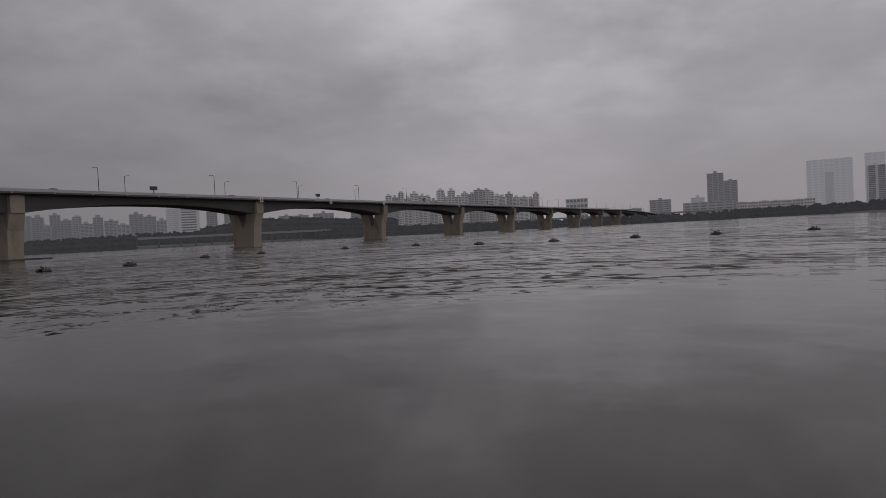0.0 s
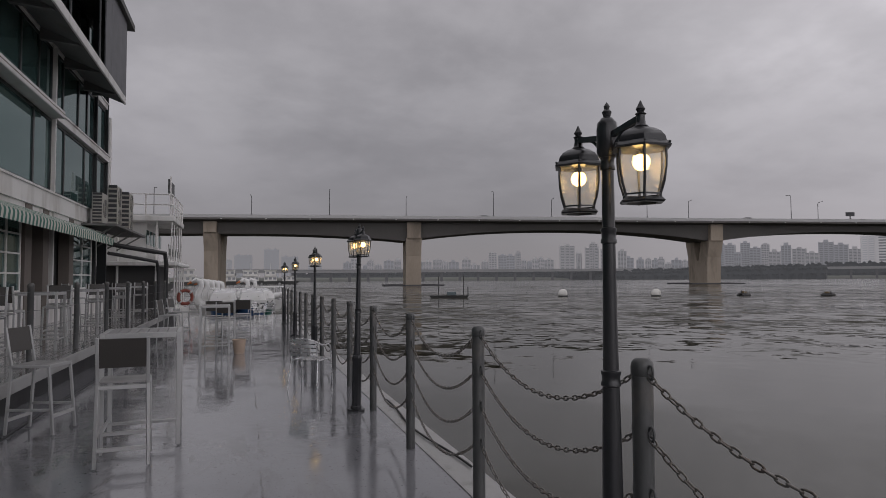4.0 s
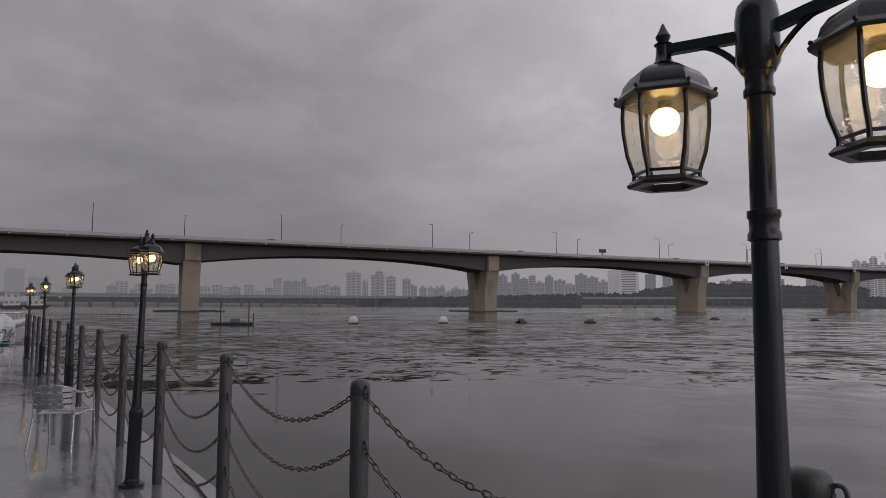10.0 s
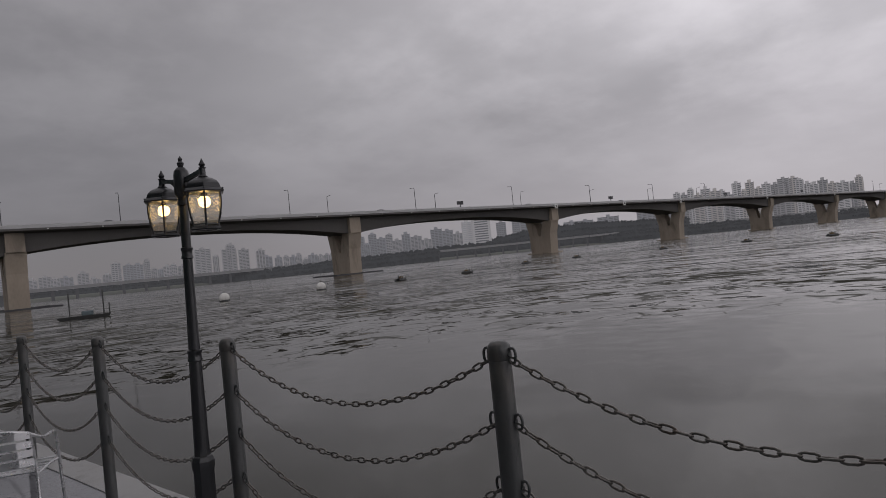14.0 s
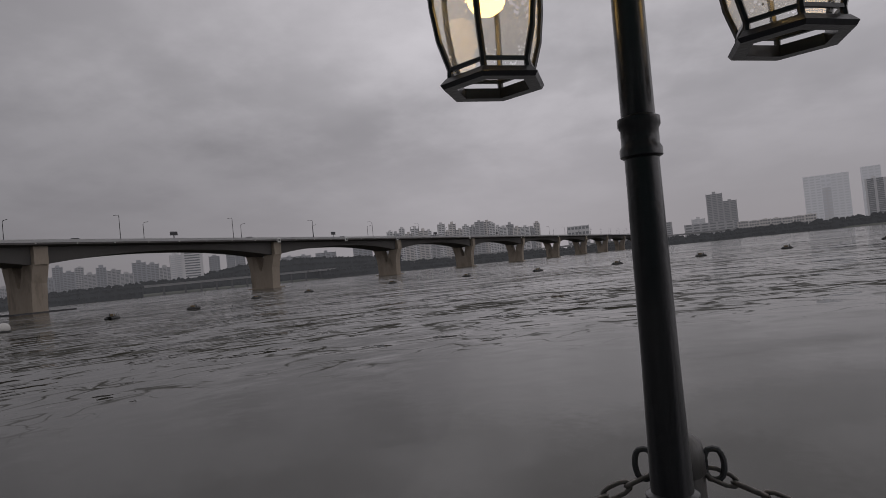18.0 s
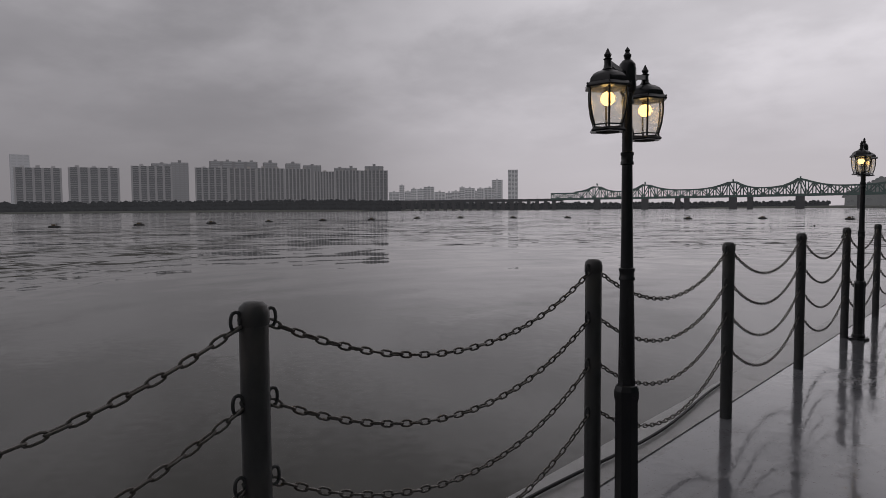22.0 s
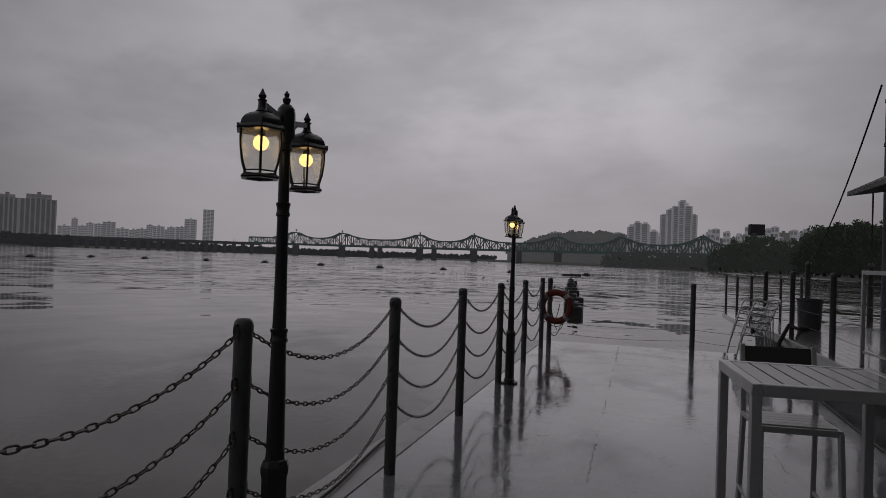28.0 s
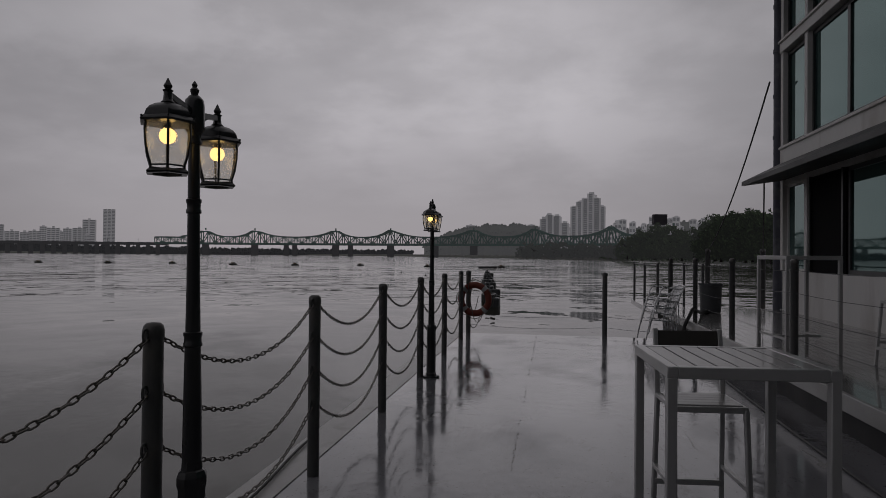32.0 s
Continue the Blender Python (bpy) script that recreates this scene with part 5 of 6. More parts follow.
solid("end_post", m, POST_STEEL, "dark steel post at the deck's corner", "post", "posts at the deck end", at=(-0.02, -5.1, 0))
for z, sag in ((0.42, 0.05), (0.20, 0.06), (0.85, 0.04)):
    w = Mesh()
    for a, b in ((-0.02, -2.84), (-2.84, -4.55)):
        w.tube([(a + (b - a) * t / 8, -5.1, z - sag * math.sin(math.pi * t / 8)) for t in range(9)], 0.005, 5)
    solid("wire", w, ALU, "slack wire across the deck's open end", "wire")
# floats of a mooring line receding over the water
FLOAT_BLOCK = surface("dark_float_plastic", (0.05, 0.053, 0.055), 0.5, 0, 0.3, 2, 20, 0.2)
for k in range(11):
    w = 0.62 + 0.12 * (k % 3) if k < 10 else 3.4
    y = -20.5 - 3.3 * k - 0.25 * k * k if k < 10 else -112.0
    s = thing("mooring_float", "dark plastic mooring float lying in a row on the water", "float", "row of mooring floats", (1.15 + (-24.0 - y) * 0.098 + 0.15 * (k % 2), y, WATER_Z), 9 * k % 25)
    h = 0.40 if k < 10 else 0.35
    part("block", Mesh().span((-w / 2, -0.4, -0.1), (w / 2, 0.4, h)), FLOAT_BLOCK, s, smooth=0, bevel=0.05)
    part("lug", Mesh().cyl((0, 0, h), (0, 0, h + 0.14), 0.11, 10), FLOAT_BLOCK, s)
# stay cables from the restaurant's corner down to the bank
pile = Mesh().lathe([(0.11, -1.5), (0.11, 1.9), (0.12, 1.92), (0.12, 2.0), (0.09, 2.05), (0.0005, 2.07)], n=14)
for x, y in ((-8.6, -22.0), (-10.6, -21.0)):
    solid("mooring_post", pile, POST_STEEL, "dark steel mooring post standing in the water", "post", "mooring posts", at=(x, y, 0))
for a, b in (((WX + 0.22, Y0 - 0.28, 5.96), (-8.6, -22.0, 1.95)), ((WX + 0.3, Y0 - 0.4, 3.5), (-10.6, -21.0, 1.95))):
    a, b = Vector(a), Vector(b)
    m = Mesh()
    m.tube([a.lerp(b, t / 12) - Vector((0, 0, 1.9 * (t / 12) * (1 - t / 12))) for t in range(13)], 0.022, 6)
    solid("stay_cable", m, RUBBER, "black stay cable running down to the bank", "cable", "stay cables")
# walkway stubs past the platform's end
walkway = thing("gangway", "narrow gangway with thin posts behind the platform's end", "gangway")
part("walk_deck", Mesh().span((-5.6, -14.0, 0.10), (-4.4, -8.45, 0.25)), PLATFORM, walkway, smooth=0)
for k in range(3):
    for x in (-5.55, -4.45):
        part("rail_post", Mesh().cyl((x, -8.8 - 2.4 * k, 0.25), (x, -8.8 - 2.4 * k, 1.5), 0.035, 8), POST_STEEL, walkway)
for x in (-5.55, -4.45):
    part("handrail", Mesh().tube([(x, -8.8, 1.45), (x, -13.6, 1.45)], 0.02, 6), POST_STEEL, walkway)

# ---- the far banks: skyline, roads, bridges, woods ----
# far walls and panes: haze lies in their pale colours and emission
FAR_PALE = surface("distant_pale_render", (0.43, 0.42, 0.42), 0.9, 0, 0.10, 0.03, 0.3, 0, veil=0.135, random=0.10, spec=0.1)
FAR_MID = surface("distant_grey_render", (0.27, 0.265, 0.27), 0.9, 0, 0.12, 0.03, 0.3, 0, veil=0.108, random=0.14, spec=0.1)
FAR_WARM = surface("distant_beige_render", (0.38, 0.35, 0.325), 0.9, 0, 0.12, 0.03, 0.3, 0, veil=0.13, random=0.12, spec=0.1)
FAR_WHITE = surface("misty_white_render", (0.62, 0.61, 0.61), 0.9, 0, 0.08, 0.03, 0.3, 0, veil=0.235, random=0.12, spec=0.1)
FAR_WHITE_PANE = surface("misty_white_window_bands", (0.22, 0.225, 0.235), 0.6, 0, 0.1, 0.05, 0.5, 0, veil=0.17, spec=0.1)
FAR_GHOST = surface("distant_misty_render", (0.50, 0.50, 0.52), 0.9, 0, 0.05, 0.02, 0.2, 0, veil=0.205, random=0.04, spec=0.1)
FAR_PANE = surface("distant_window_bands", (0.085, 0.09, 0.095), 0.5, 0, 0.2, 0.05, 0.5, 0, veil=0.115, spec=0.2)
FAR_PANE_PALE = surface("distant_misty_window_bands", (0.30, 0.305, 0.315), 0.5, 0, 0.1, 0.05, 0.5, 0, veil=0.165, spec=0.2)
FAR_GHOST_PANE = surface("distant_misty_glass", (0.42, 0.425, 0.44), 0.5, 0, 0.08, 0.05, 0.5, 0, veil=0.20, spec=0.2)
# leaves of the far and near banks: haze put in as a glow
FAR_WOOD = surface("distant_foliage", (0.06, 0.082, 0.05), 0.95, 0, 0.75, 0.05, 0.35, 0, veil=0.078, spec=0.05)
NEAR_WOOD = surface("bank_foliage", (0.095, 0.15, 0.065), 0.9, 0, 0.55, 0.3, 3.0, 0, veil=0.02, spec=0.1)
# road and truss: haze is put in as emission
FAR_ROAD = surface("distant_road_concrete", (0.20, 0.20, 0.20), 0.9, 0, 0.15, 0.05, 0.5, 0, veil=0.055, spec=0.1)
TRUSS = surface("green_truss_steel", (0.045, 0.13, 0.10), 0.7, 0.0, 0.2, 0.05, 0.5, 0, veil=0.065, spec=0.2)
# scrub whose haze is emitted by the material itself
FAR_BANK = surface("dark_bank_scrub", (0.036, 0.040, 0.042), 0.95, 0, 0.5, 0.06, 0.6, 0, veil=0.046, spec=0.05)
# dimmer far walls, with the haze again put into colour and glow
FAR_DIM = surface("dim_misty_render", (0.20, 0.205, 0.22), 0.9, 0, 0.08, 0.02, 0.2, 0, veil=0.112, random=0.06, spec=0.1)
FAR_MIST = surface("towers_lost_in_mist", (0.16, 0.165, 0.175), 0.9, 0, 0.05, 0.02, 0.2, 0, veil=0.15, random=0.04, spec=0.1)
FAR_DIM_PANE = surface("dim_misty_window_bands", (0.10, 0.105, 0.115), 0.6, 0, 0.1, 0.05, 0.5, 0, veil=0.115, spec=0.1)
rnd = random.Random(11)


def high(el, d):
    return 1.65 + d * math.tan(radians(el))


def tower(az0, az1, el, d, wall, pane, rows=18, bays=4, ribs=True, deep=16.0, crown=1, name="apartment_tower", label="misty high-rise apartment block on the far bank", low=2.0, turn=None, rib_mat=None, fill=0.5, rib_half=0.5):
    """A block seen between two bearings: a body with roof houses, upright ribs and storeys of recessed window bands."""
    a, b = toward(max(az0, az1), d), toward(min(az0, az1), d)
    mid, w = (a + b) / 2, (b - a).length
    spin = math.degrees(math.atan2(b.y - a.y, b.x - a.x)) + (rnd.uniform(-9, 9) if turn is None else turn)
    h = high(el, d)
    t = thing(name, label, "building", "skyline blocks", (mid.x, mid.y, low), spin)
    h -= low
    body = Mesh().span((-w / 2, 0, 0), (w / 2, deep, h))
    part("wall", body, wall, t, smooth=0)
    if crown:
        for k in range(max(1, int(w / 22))):
            x = -w / 2 + w * (k + 0.5) / max(1, int(w / 22))
            part("roof_house", Mesh().span((x - 3.2, 3, h), (x + 3.2, 9, h + rnd.uniform(2.5, 5.0) * crown)), wall, t, smooth=0)
    bands = Mesh()
    bw = w / bays
    step = h / rows
    for r in range(rows):
        z = step * (r + 0.35)
        for k in range(bays):
            x = -w / 2 + bw * (k + 0.5)
            bands.add([(x - bw * 0.36, -0.25, z), (x + bw * 0.36, -0.25, z), (x + bw * 0.36, -0.25, z + step * fill), (x - bw * 0.36, -0.25, z + step * fill),
                       (x - bw * 0.36, 0.2, z), (x + bw * 0.36, 0.2, z), (x + bw * 0.36, 0.2, z + step * fill), (x - bw * 0.36, 0.2, z + step * fill)],
                      [(0, 1, 2, 3), (0, 4, 5, 1), (3, 2, 6, 7), (0, 3, 7, 4), (1, 5, 6, 2)])
    tagged(part("window_band", bands, pane, t, smooth=0), kind="stuff")
    if ribs:
        rib = Mesh()
        for k in range(bays + 1):
            x = -w / 2 + bw * k
            rib.span((x - rib_half, -1.1, 0), (x + rib_half, 0.1, h + 0.8))
        tagged(part("ribwork", rib, rib_mat or wall, t, smooth=0), kind="stuff")
    return t


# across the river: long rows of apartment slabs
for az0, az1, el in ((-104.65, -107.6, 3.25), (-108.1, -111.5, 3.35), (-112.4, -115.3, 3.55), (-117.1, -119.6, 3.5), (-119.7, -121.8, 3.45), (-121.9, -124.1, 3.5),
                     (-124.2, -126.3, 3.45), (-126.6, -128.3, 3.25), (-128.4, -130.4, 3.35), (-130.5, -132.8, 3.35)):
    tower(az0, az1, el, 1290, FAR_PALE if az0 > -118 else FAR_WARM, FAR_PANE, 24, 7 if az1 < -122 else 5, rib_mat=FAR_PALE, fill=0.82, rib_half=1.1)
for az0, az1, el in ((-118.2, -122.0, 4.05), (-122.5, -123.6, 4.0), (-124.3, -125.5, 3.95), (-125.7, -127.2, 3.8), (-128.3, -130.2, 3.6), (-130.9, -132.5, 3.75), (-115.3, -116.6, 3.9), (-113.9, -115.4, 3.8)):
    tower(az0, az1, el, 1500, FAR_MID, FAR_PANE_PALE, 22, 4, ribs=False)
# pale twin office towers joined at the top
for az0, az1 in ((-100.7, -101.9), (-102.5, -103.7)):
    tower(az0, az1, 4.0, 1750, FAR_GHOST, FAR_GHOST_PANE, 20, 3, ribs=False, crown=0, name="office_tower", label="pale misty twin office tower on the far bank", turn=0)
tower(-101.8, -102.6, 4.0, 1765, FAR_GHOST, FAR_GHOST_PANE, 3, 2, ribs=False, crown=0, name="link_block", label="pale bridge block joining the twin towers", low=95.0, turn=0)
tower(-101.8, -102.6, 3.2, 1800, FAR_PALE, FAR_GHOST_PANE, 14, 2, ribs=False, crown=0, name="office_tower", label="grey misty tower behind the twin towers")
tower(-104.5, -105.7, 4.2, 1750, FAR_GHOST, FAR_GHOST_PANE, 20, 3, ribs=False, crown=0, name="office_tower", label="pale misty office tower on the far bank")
# dark glass pair and their neighbours by the bridge's far end
tower(-93.75, -94.95, 3.6, 1450, FAR_MID, FAR_DIM_PANE, 26, 3, name="office_tower", label="dark glass office tower near the bridge's far end")
tower(-94.95, -95.95, 2.95, 1450, FAR_MID, FAR_DIM_PANE, 22, 2, name="office_tower", label="dark sloping office tower near the bridge's far end")
tower(-92.5, -93.5, 1.75, 1400, FAR_PALE, FAR_PANE_PALE, 12, 2)
tower(-91.9, -95.6, 1.35, 1380, FAR_MID, FAR_PANE, 6, 6, crown=0)
tower(-89.3, -90.9, 1.75, 1400, FAR_MID, FAR_PANE, 10, 3)
for k in range(7):
    a = -95.9 - 0.78 * k
    tower(a, a - 0.72, 1.12 + 0.05 * rnd.random(), 1330, FAR_WARM, FAR_PANE, 5, 4, crown=0.4, label="low terrace of flats behind the far bank")
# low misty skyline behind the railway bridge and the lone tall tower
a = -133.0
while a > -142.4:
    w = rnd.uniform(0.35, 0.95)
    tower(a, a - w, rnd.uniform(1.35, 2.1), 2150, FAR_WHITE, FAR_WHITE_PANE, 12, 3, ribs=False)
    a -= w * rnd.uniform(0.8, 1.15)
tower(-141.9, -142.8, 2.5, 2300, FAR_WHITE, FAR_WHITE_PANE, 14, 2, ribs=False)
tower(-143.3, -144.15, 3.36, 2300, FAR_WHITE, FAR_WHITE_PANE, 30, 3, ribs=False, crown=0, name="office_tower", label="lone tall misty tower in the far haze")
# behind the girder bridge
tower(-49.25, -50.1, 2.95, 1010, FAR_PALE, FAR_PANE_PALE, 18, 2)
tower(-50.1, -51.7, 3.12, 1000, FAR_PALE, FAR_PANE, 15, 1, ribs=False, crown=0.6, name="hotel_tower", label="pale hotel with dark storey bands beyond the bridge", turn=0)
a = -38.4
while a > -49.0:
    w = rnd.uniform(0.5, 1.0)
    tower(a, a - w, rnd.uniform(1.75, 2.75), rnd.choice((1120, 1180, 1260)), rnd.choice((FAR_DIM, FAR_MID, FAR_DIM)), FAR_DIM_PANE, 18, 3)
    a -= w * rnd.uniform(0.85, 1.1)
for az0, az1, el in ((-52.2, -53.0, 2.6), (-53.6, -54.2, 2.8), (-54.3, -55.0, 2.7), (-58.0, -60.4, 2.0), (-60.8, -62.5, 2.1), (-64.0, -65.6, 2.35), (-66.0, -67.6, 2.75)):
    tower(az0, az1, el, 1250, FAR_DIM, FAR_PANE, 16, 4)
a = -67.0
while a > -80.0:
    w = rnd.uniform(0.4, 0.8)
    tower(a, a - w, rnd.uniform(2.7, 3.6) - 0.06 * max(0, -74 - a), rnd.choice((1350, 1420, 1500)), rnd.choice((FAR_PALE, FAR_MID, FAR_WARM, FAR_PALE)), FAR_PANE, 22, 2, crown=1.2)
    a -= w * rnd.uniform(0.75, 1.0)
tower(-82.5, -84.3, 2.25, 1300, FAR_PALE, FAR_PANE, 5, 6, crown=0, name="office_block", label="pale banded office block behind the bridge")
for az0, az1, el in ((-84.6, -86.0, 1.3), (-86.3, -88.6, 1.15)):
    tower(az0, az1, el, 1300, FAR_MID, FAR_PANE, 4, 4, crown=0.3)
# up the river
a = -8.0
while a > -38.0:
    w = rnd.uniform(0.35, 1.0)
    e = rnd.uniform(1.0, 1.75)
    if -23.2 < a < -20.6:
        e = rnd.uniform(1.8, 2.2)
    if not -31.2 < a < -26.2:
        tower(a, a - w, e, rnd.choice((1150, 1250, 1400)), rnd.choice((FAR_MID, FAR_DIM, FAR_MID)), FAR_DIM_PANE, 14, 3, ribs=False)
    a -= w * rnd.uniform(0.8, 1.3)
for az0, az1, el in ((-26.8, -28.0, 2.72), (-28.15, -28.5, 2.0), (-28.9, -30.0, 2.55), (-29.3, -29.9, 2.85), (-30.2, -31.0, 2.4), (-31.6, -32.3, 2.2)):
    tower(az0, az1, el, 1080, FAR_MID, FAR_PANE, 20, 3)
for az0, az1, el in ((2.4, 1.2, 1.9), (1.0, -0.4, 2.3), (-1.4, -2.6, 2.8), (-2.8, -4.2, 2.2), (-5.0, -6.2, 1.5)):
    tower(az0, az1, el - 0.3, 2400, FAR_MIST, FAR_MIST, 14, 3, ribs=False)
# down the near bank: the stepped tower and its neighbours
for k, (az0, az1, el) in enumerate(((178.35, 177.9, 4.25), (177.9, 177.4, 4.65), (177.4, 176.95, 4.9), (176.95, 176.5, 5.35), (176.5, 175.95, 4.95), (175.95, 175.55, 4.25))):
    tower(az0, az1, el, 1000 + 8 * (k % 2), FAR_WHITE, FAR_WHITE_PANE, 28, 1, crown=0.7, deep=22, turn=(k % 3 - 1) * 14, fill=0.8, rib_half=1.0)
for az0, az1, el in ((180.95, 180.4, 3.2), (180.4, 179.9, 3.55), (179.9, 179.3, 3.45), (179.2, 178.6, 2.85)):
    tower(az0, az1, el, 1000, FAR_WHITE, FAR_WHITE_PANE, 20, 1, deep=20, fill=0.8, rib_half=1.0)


# ---- hills, woods and scrub on the banks ----
def ridge(name, az0, az1, d, tops, mat, label, seed, thick=120.0, rough=0.25, step=0.25):
    """A wooded ridge between two bearings; tops: heights in degrees at even steps."""
    n = int(abs(az1 - az0) / step) + 1
    m, verts = Mesh(), []
    for i in range(n):
        u = i / (n - 1)
        az = az0 + (az1 - az0) * u
        f = u * (len(tops) - 1)
        k = min(int(f), len(tops) - 2)
        el = tops[k] + (tops[k + 1] - tops[k]) * (f - k)
        el += rough * (noise.noise((az * 1.7, seed, 0)) * 0.7 + noise.noise((az * 6.1, seed, 4)) * 0.45)
        top = max(2.0, high(el, d))
        for off, z in ((-0.5, 0.2), (-0.42, 0.35 * top), (-0.2, 0.75 * top), (0.0, top), (0.5, 0.6 * top), (1.5, 0.0)):
            p = toward(az, d + off * thick + 0.1 * thick * noise.noise((az * 3, off * 5, seed)))
            verts.append((p.x, p.y, WATER_Z + z))
    m.add(verts, [(i * 6 + k, i * 6 + k + 1, i * 6 + 7 + k, i * 6 + 6 + k) for i in range(n - 1) for k in range(5)])
    # tree crowns standing out of the slope and along its top
    r = random.Random(int(seed * 7 + 1))
    for q in range(int(abs(az1 - az0) * (26 if d < 1300 else 14))):
        i = r.randrange(n)
        j = r.choice((2, 3, 3, 3, 2, 1))
        x, y, z = verts[i * 6 + j]
        c = 0.0034 * d * r.uniform(0.45, 1.0)
        o = len(m.v)
        lump = [Vector((r.gauss(0, 1), r.gauss(0, 1), r.gauss(0, 1))).normalized() for _ in range(3)]
        ring = [(math.cos(2 * math.pi * k / 7), math.sin(2 * math.pi * k / 7)) for k in range(7)]
        sway = [r.uniform(0.75, 1.25) for _ in range(14)]
        m.v.extend([(x + c * ring[k][0] * 0.9 * sway[k], y + c * ring[k][1] * 0.9 * sway[k], z - c * 0.35) for k in range(7)])
        m.v.extend([(x + c * ring[k][0] * 0.7 * sway[7 + k], y + c * ring[k][1] * 0.7 * sway[7 + k], z + c * 0.45 * sway[k]) for k in range(7)])
        m.v.append((x + 0.2 * c * lump[0].x, y + 0.2 * c * lump[0].y, z + c * r.uniform(0.7, 1.0)))
        m.f.extend([(o + k, o + (k + 1) % 7, o + 7 + (k + 1) % 7, o + 7 + k) for k in range(7)] + [(o + 7 + k, o + 7 + (k + 1) % 7, o + 14) for k in range(7)])
    return solid(name, m, mat, label, "woods", smooth=30, kind="stuff")


# hill leaves made hazy by emission
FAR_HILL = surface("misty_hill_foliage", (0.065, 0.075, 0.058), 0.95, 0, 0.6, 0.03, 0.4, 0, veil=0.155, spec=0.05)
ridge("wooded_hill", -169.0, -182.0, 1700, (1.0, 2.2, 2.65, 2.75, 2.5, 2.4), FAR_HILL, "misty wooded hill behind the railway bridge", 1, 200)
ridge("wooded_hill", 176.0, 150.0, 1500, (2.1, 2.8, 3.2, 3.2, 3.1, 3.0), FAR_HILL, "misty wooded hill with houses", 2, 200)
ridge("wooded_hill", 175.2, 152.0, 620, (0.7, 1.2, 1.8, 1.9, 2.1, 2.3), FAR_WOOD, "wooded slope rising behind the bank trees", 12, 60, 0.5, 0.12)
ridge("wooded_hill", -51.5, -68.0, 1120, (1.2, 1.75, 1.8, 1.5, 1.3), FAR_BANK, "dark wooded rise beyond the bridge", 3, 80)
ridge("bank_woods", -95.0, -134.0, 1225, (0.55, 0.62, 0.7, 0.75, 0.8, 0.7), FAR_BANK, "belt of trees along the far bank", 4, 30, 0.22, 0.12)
# dark strip added to close the bright gaps under the railway bridge
ridge("bank_woods", -134.0, -168.0, 1440, (0.62, 0.5, 0.42, 0.38, 0.4), FAR_BANK, "low dark tree strip added behind the railway bridge to fill its gaps", 8, 30, 0.15, 0.12)
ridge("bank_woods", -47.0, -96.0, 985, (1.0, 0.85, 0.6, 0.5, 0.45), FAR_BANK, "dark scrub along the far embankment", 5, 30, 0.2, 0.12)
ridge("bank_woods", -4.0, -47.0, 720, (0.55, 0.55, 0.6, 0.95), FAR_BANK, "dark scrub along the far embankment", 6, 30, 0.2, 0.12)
for k in range(64):
    az = rnd.uniform(157, 176)
    d = rnd.uniform(1150, 1420)
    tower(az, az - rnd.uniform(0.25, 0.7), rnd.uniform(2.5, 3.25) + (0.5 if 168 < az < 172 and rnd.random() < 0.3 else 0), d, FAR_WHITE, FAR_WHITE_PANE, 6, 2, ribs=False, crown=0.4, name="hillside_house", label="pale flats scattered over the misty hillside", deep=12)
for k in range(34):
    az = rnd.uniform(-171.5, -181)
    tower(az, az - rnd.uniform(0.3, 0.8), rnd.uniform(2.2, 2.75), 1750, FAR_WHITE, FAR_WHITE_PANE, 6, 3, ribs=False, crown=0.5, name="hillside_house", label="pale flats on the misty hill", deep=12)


def tree(at, h, spread, seed, mat, n=70, leaves=26, leaf=0.42):
    """A broad bank tree: tapering trunk, limbs, and a loose crown of leaf clumps."""
    r = random.Random(seed)
    t = thing("tree", "dark leafy bank tree with a ragged crown", "tree", "trees on the near bank", at)
    wood = Mesh()
    wood.tube([(0, 0, -0.5), (0.1, 0, h * 0.25), (0.2, 0.1, h * 0.55)], [h * 0.03, h * 0.022, h * 0.012], 7)
    for k in range(6):
        a = r.uniform(0, 6.28)
        z = h * r.uniform(0.2, 0.5)
        wood.tube([(0.1, 0, z), (spread * 0.3 * math.cos(a), spread * 0.3 * math.sin(a), z + h * 0.14), (spread * 0.62 * math.cos(a), spread * 0.62 * math.sin(a), z + h * 0.26)], [h * 0.012, h * 0.008, h * 0.003], 5)
    part("trunk", wood, BARK, t)
    verts, faces = [], []
    for k in range(n):
        a, u = r.uniform(0, 6.28), r.uniform(0, 1) ** 0.5
        z = r.uniform(0.02, 1.0)
        rad = spread * (0.62 + 0.38 * math.sin(math.pi * min(1, z * 0.9))) * u * (1.15 - 0.5 * z)
        c = Vector((rad * math.cos(a), rad * math.sin(a), h * (0.04 + 0.96 * z * (1 - 0.25 * u * u))))
        size = h * r.uniform(0.05, 0.10)
        for q in range(leaves):
            d = Vector((r.gauss(0, 1), r.gauss(0, 1), r.gauss(0, 0.8)))
            p = c + d * size * 0.55
            x = Vector((r.gauss(0, 1), r.gauss(0, 1), r.gauss(0, 1))).normalized()
            y = x.orthogonal().normalized()
            s = leaf * r.uniform(0.6, 1.3)
            i = len(verts)
            verts += [p - x * s, p + y * s * 0.6, p + x * s, p - y * s * 0.6]
            faces.append((i, i + 1, i + 2, i + 3))
    crown = Mesh()
    crown.v, crown.f = [tuple(v) for v in verts], faces
    part("crown", crown, mat, t, smooth=0)
    return t


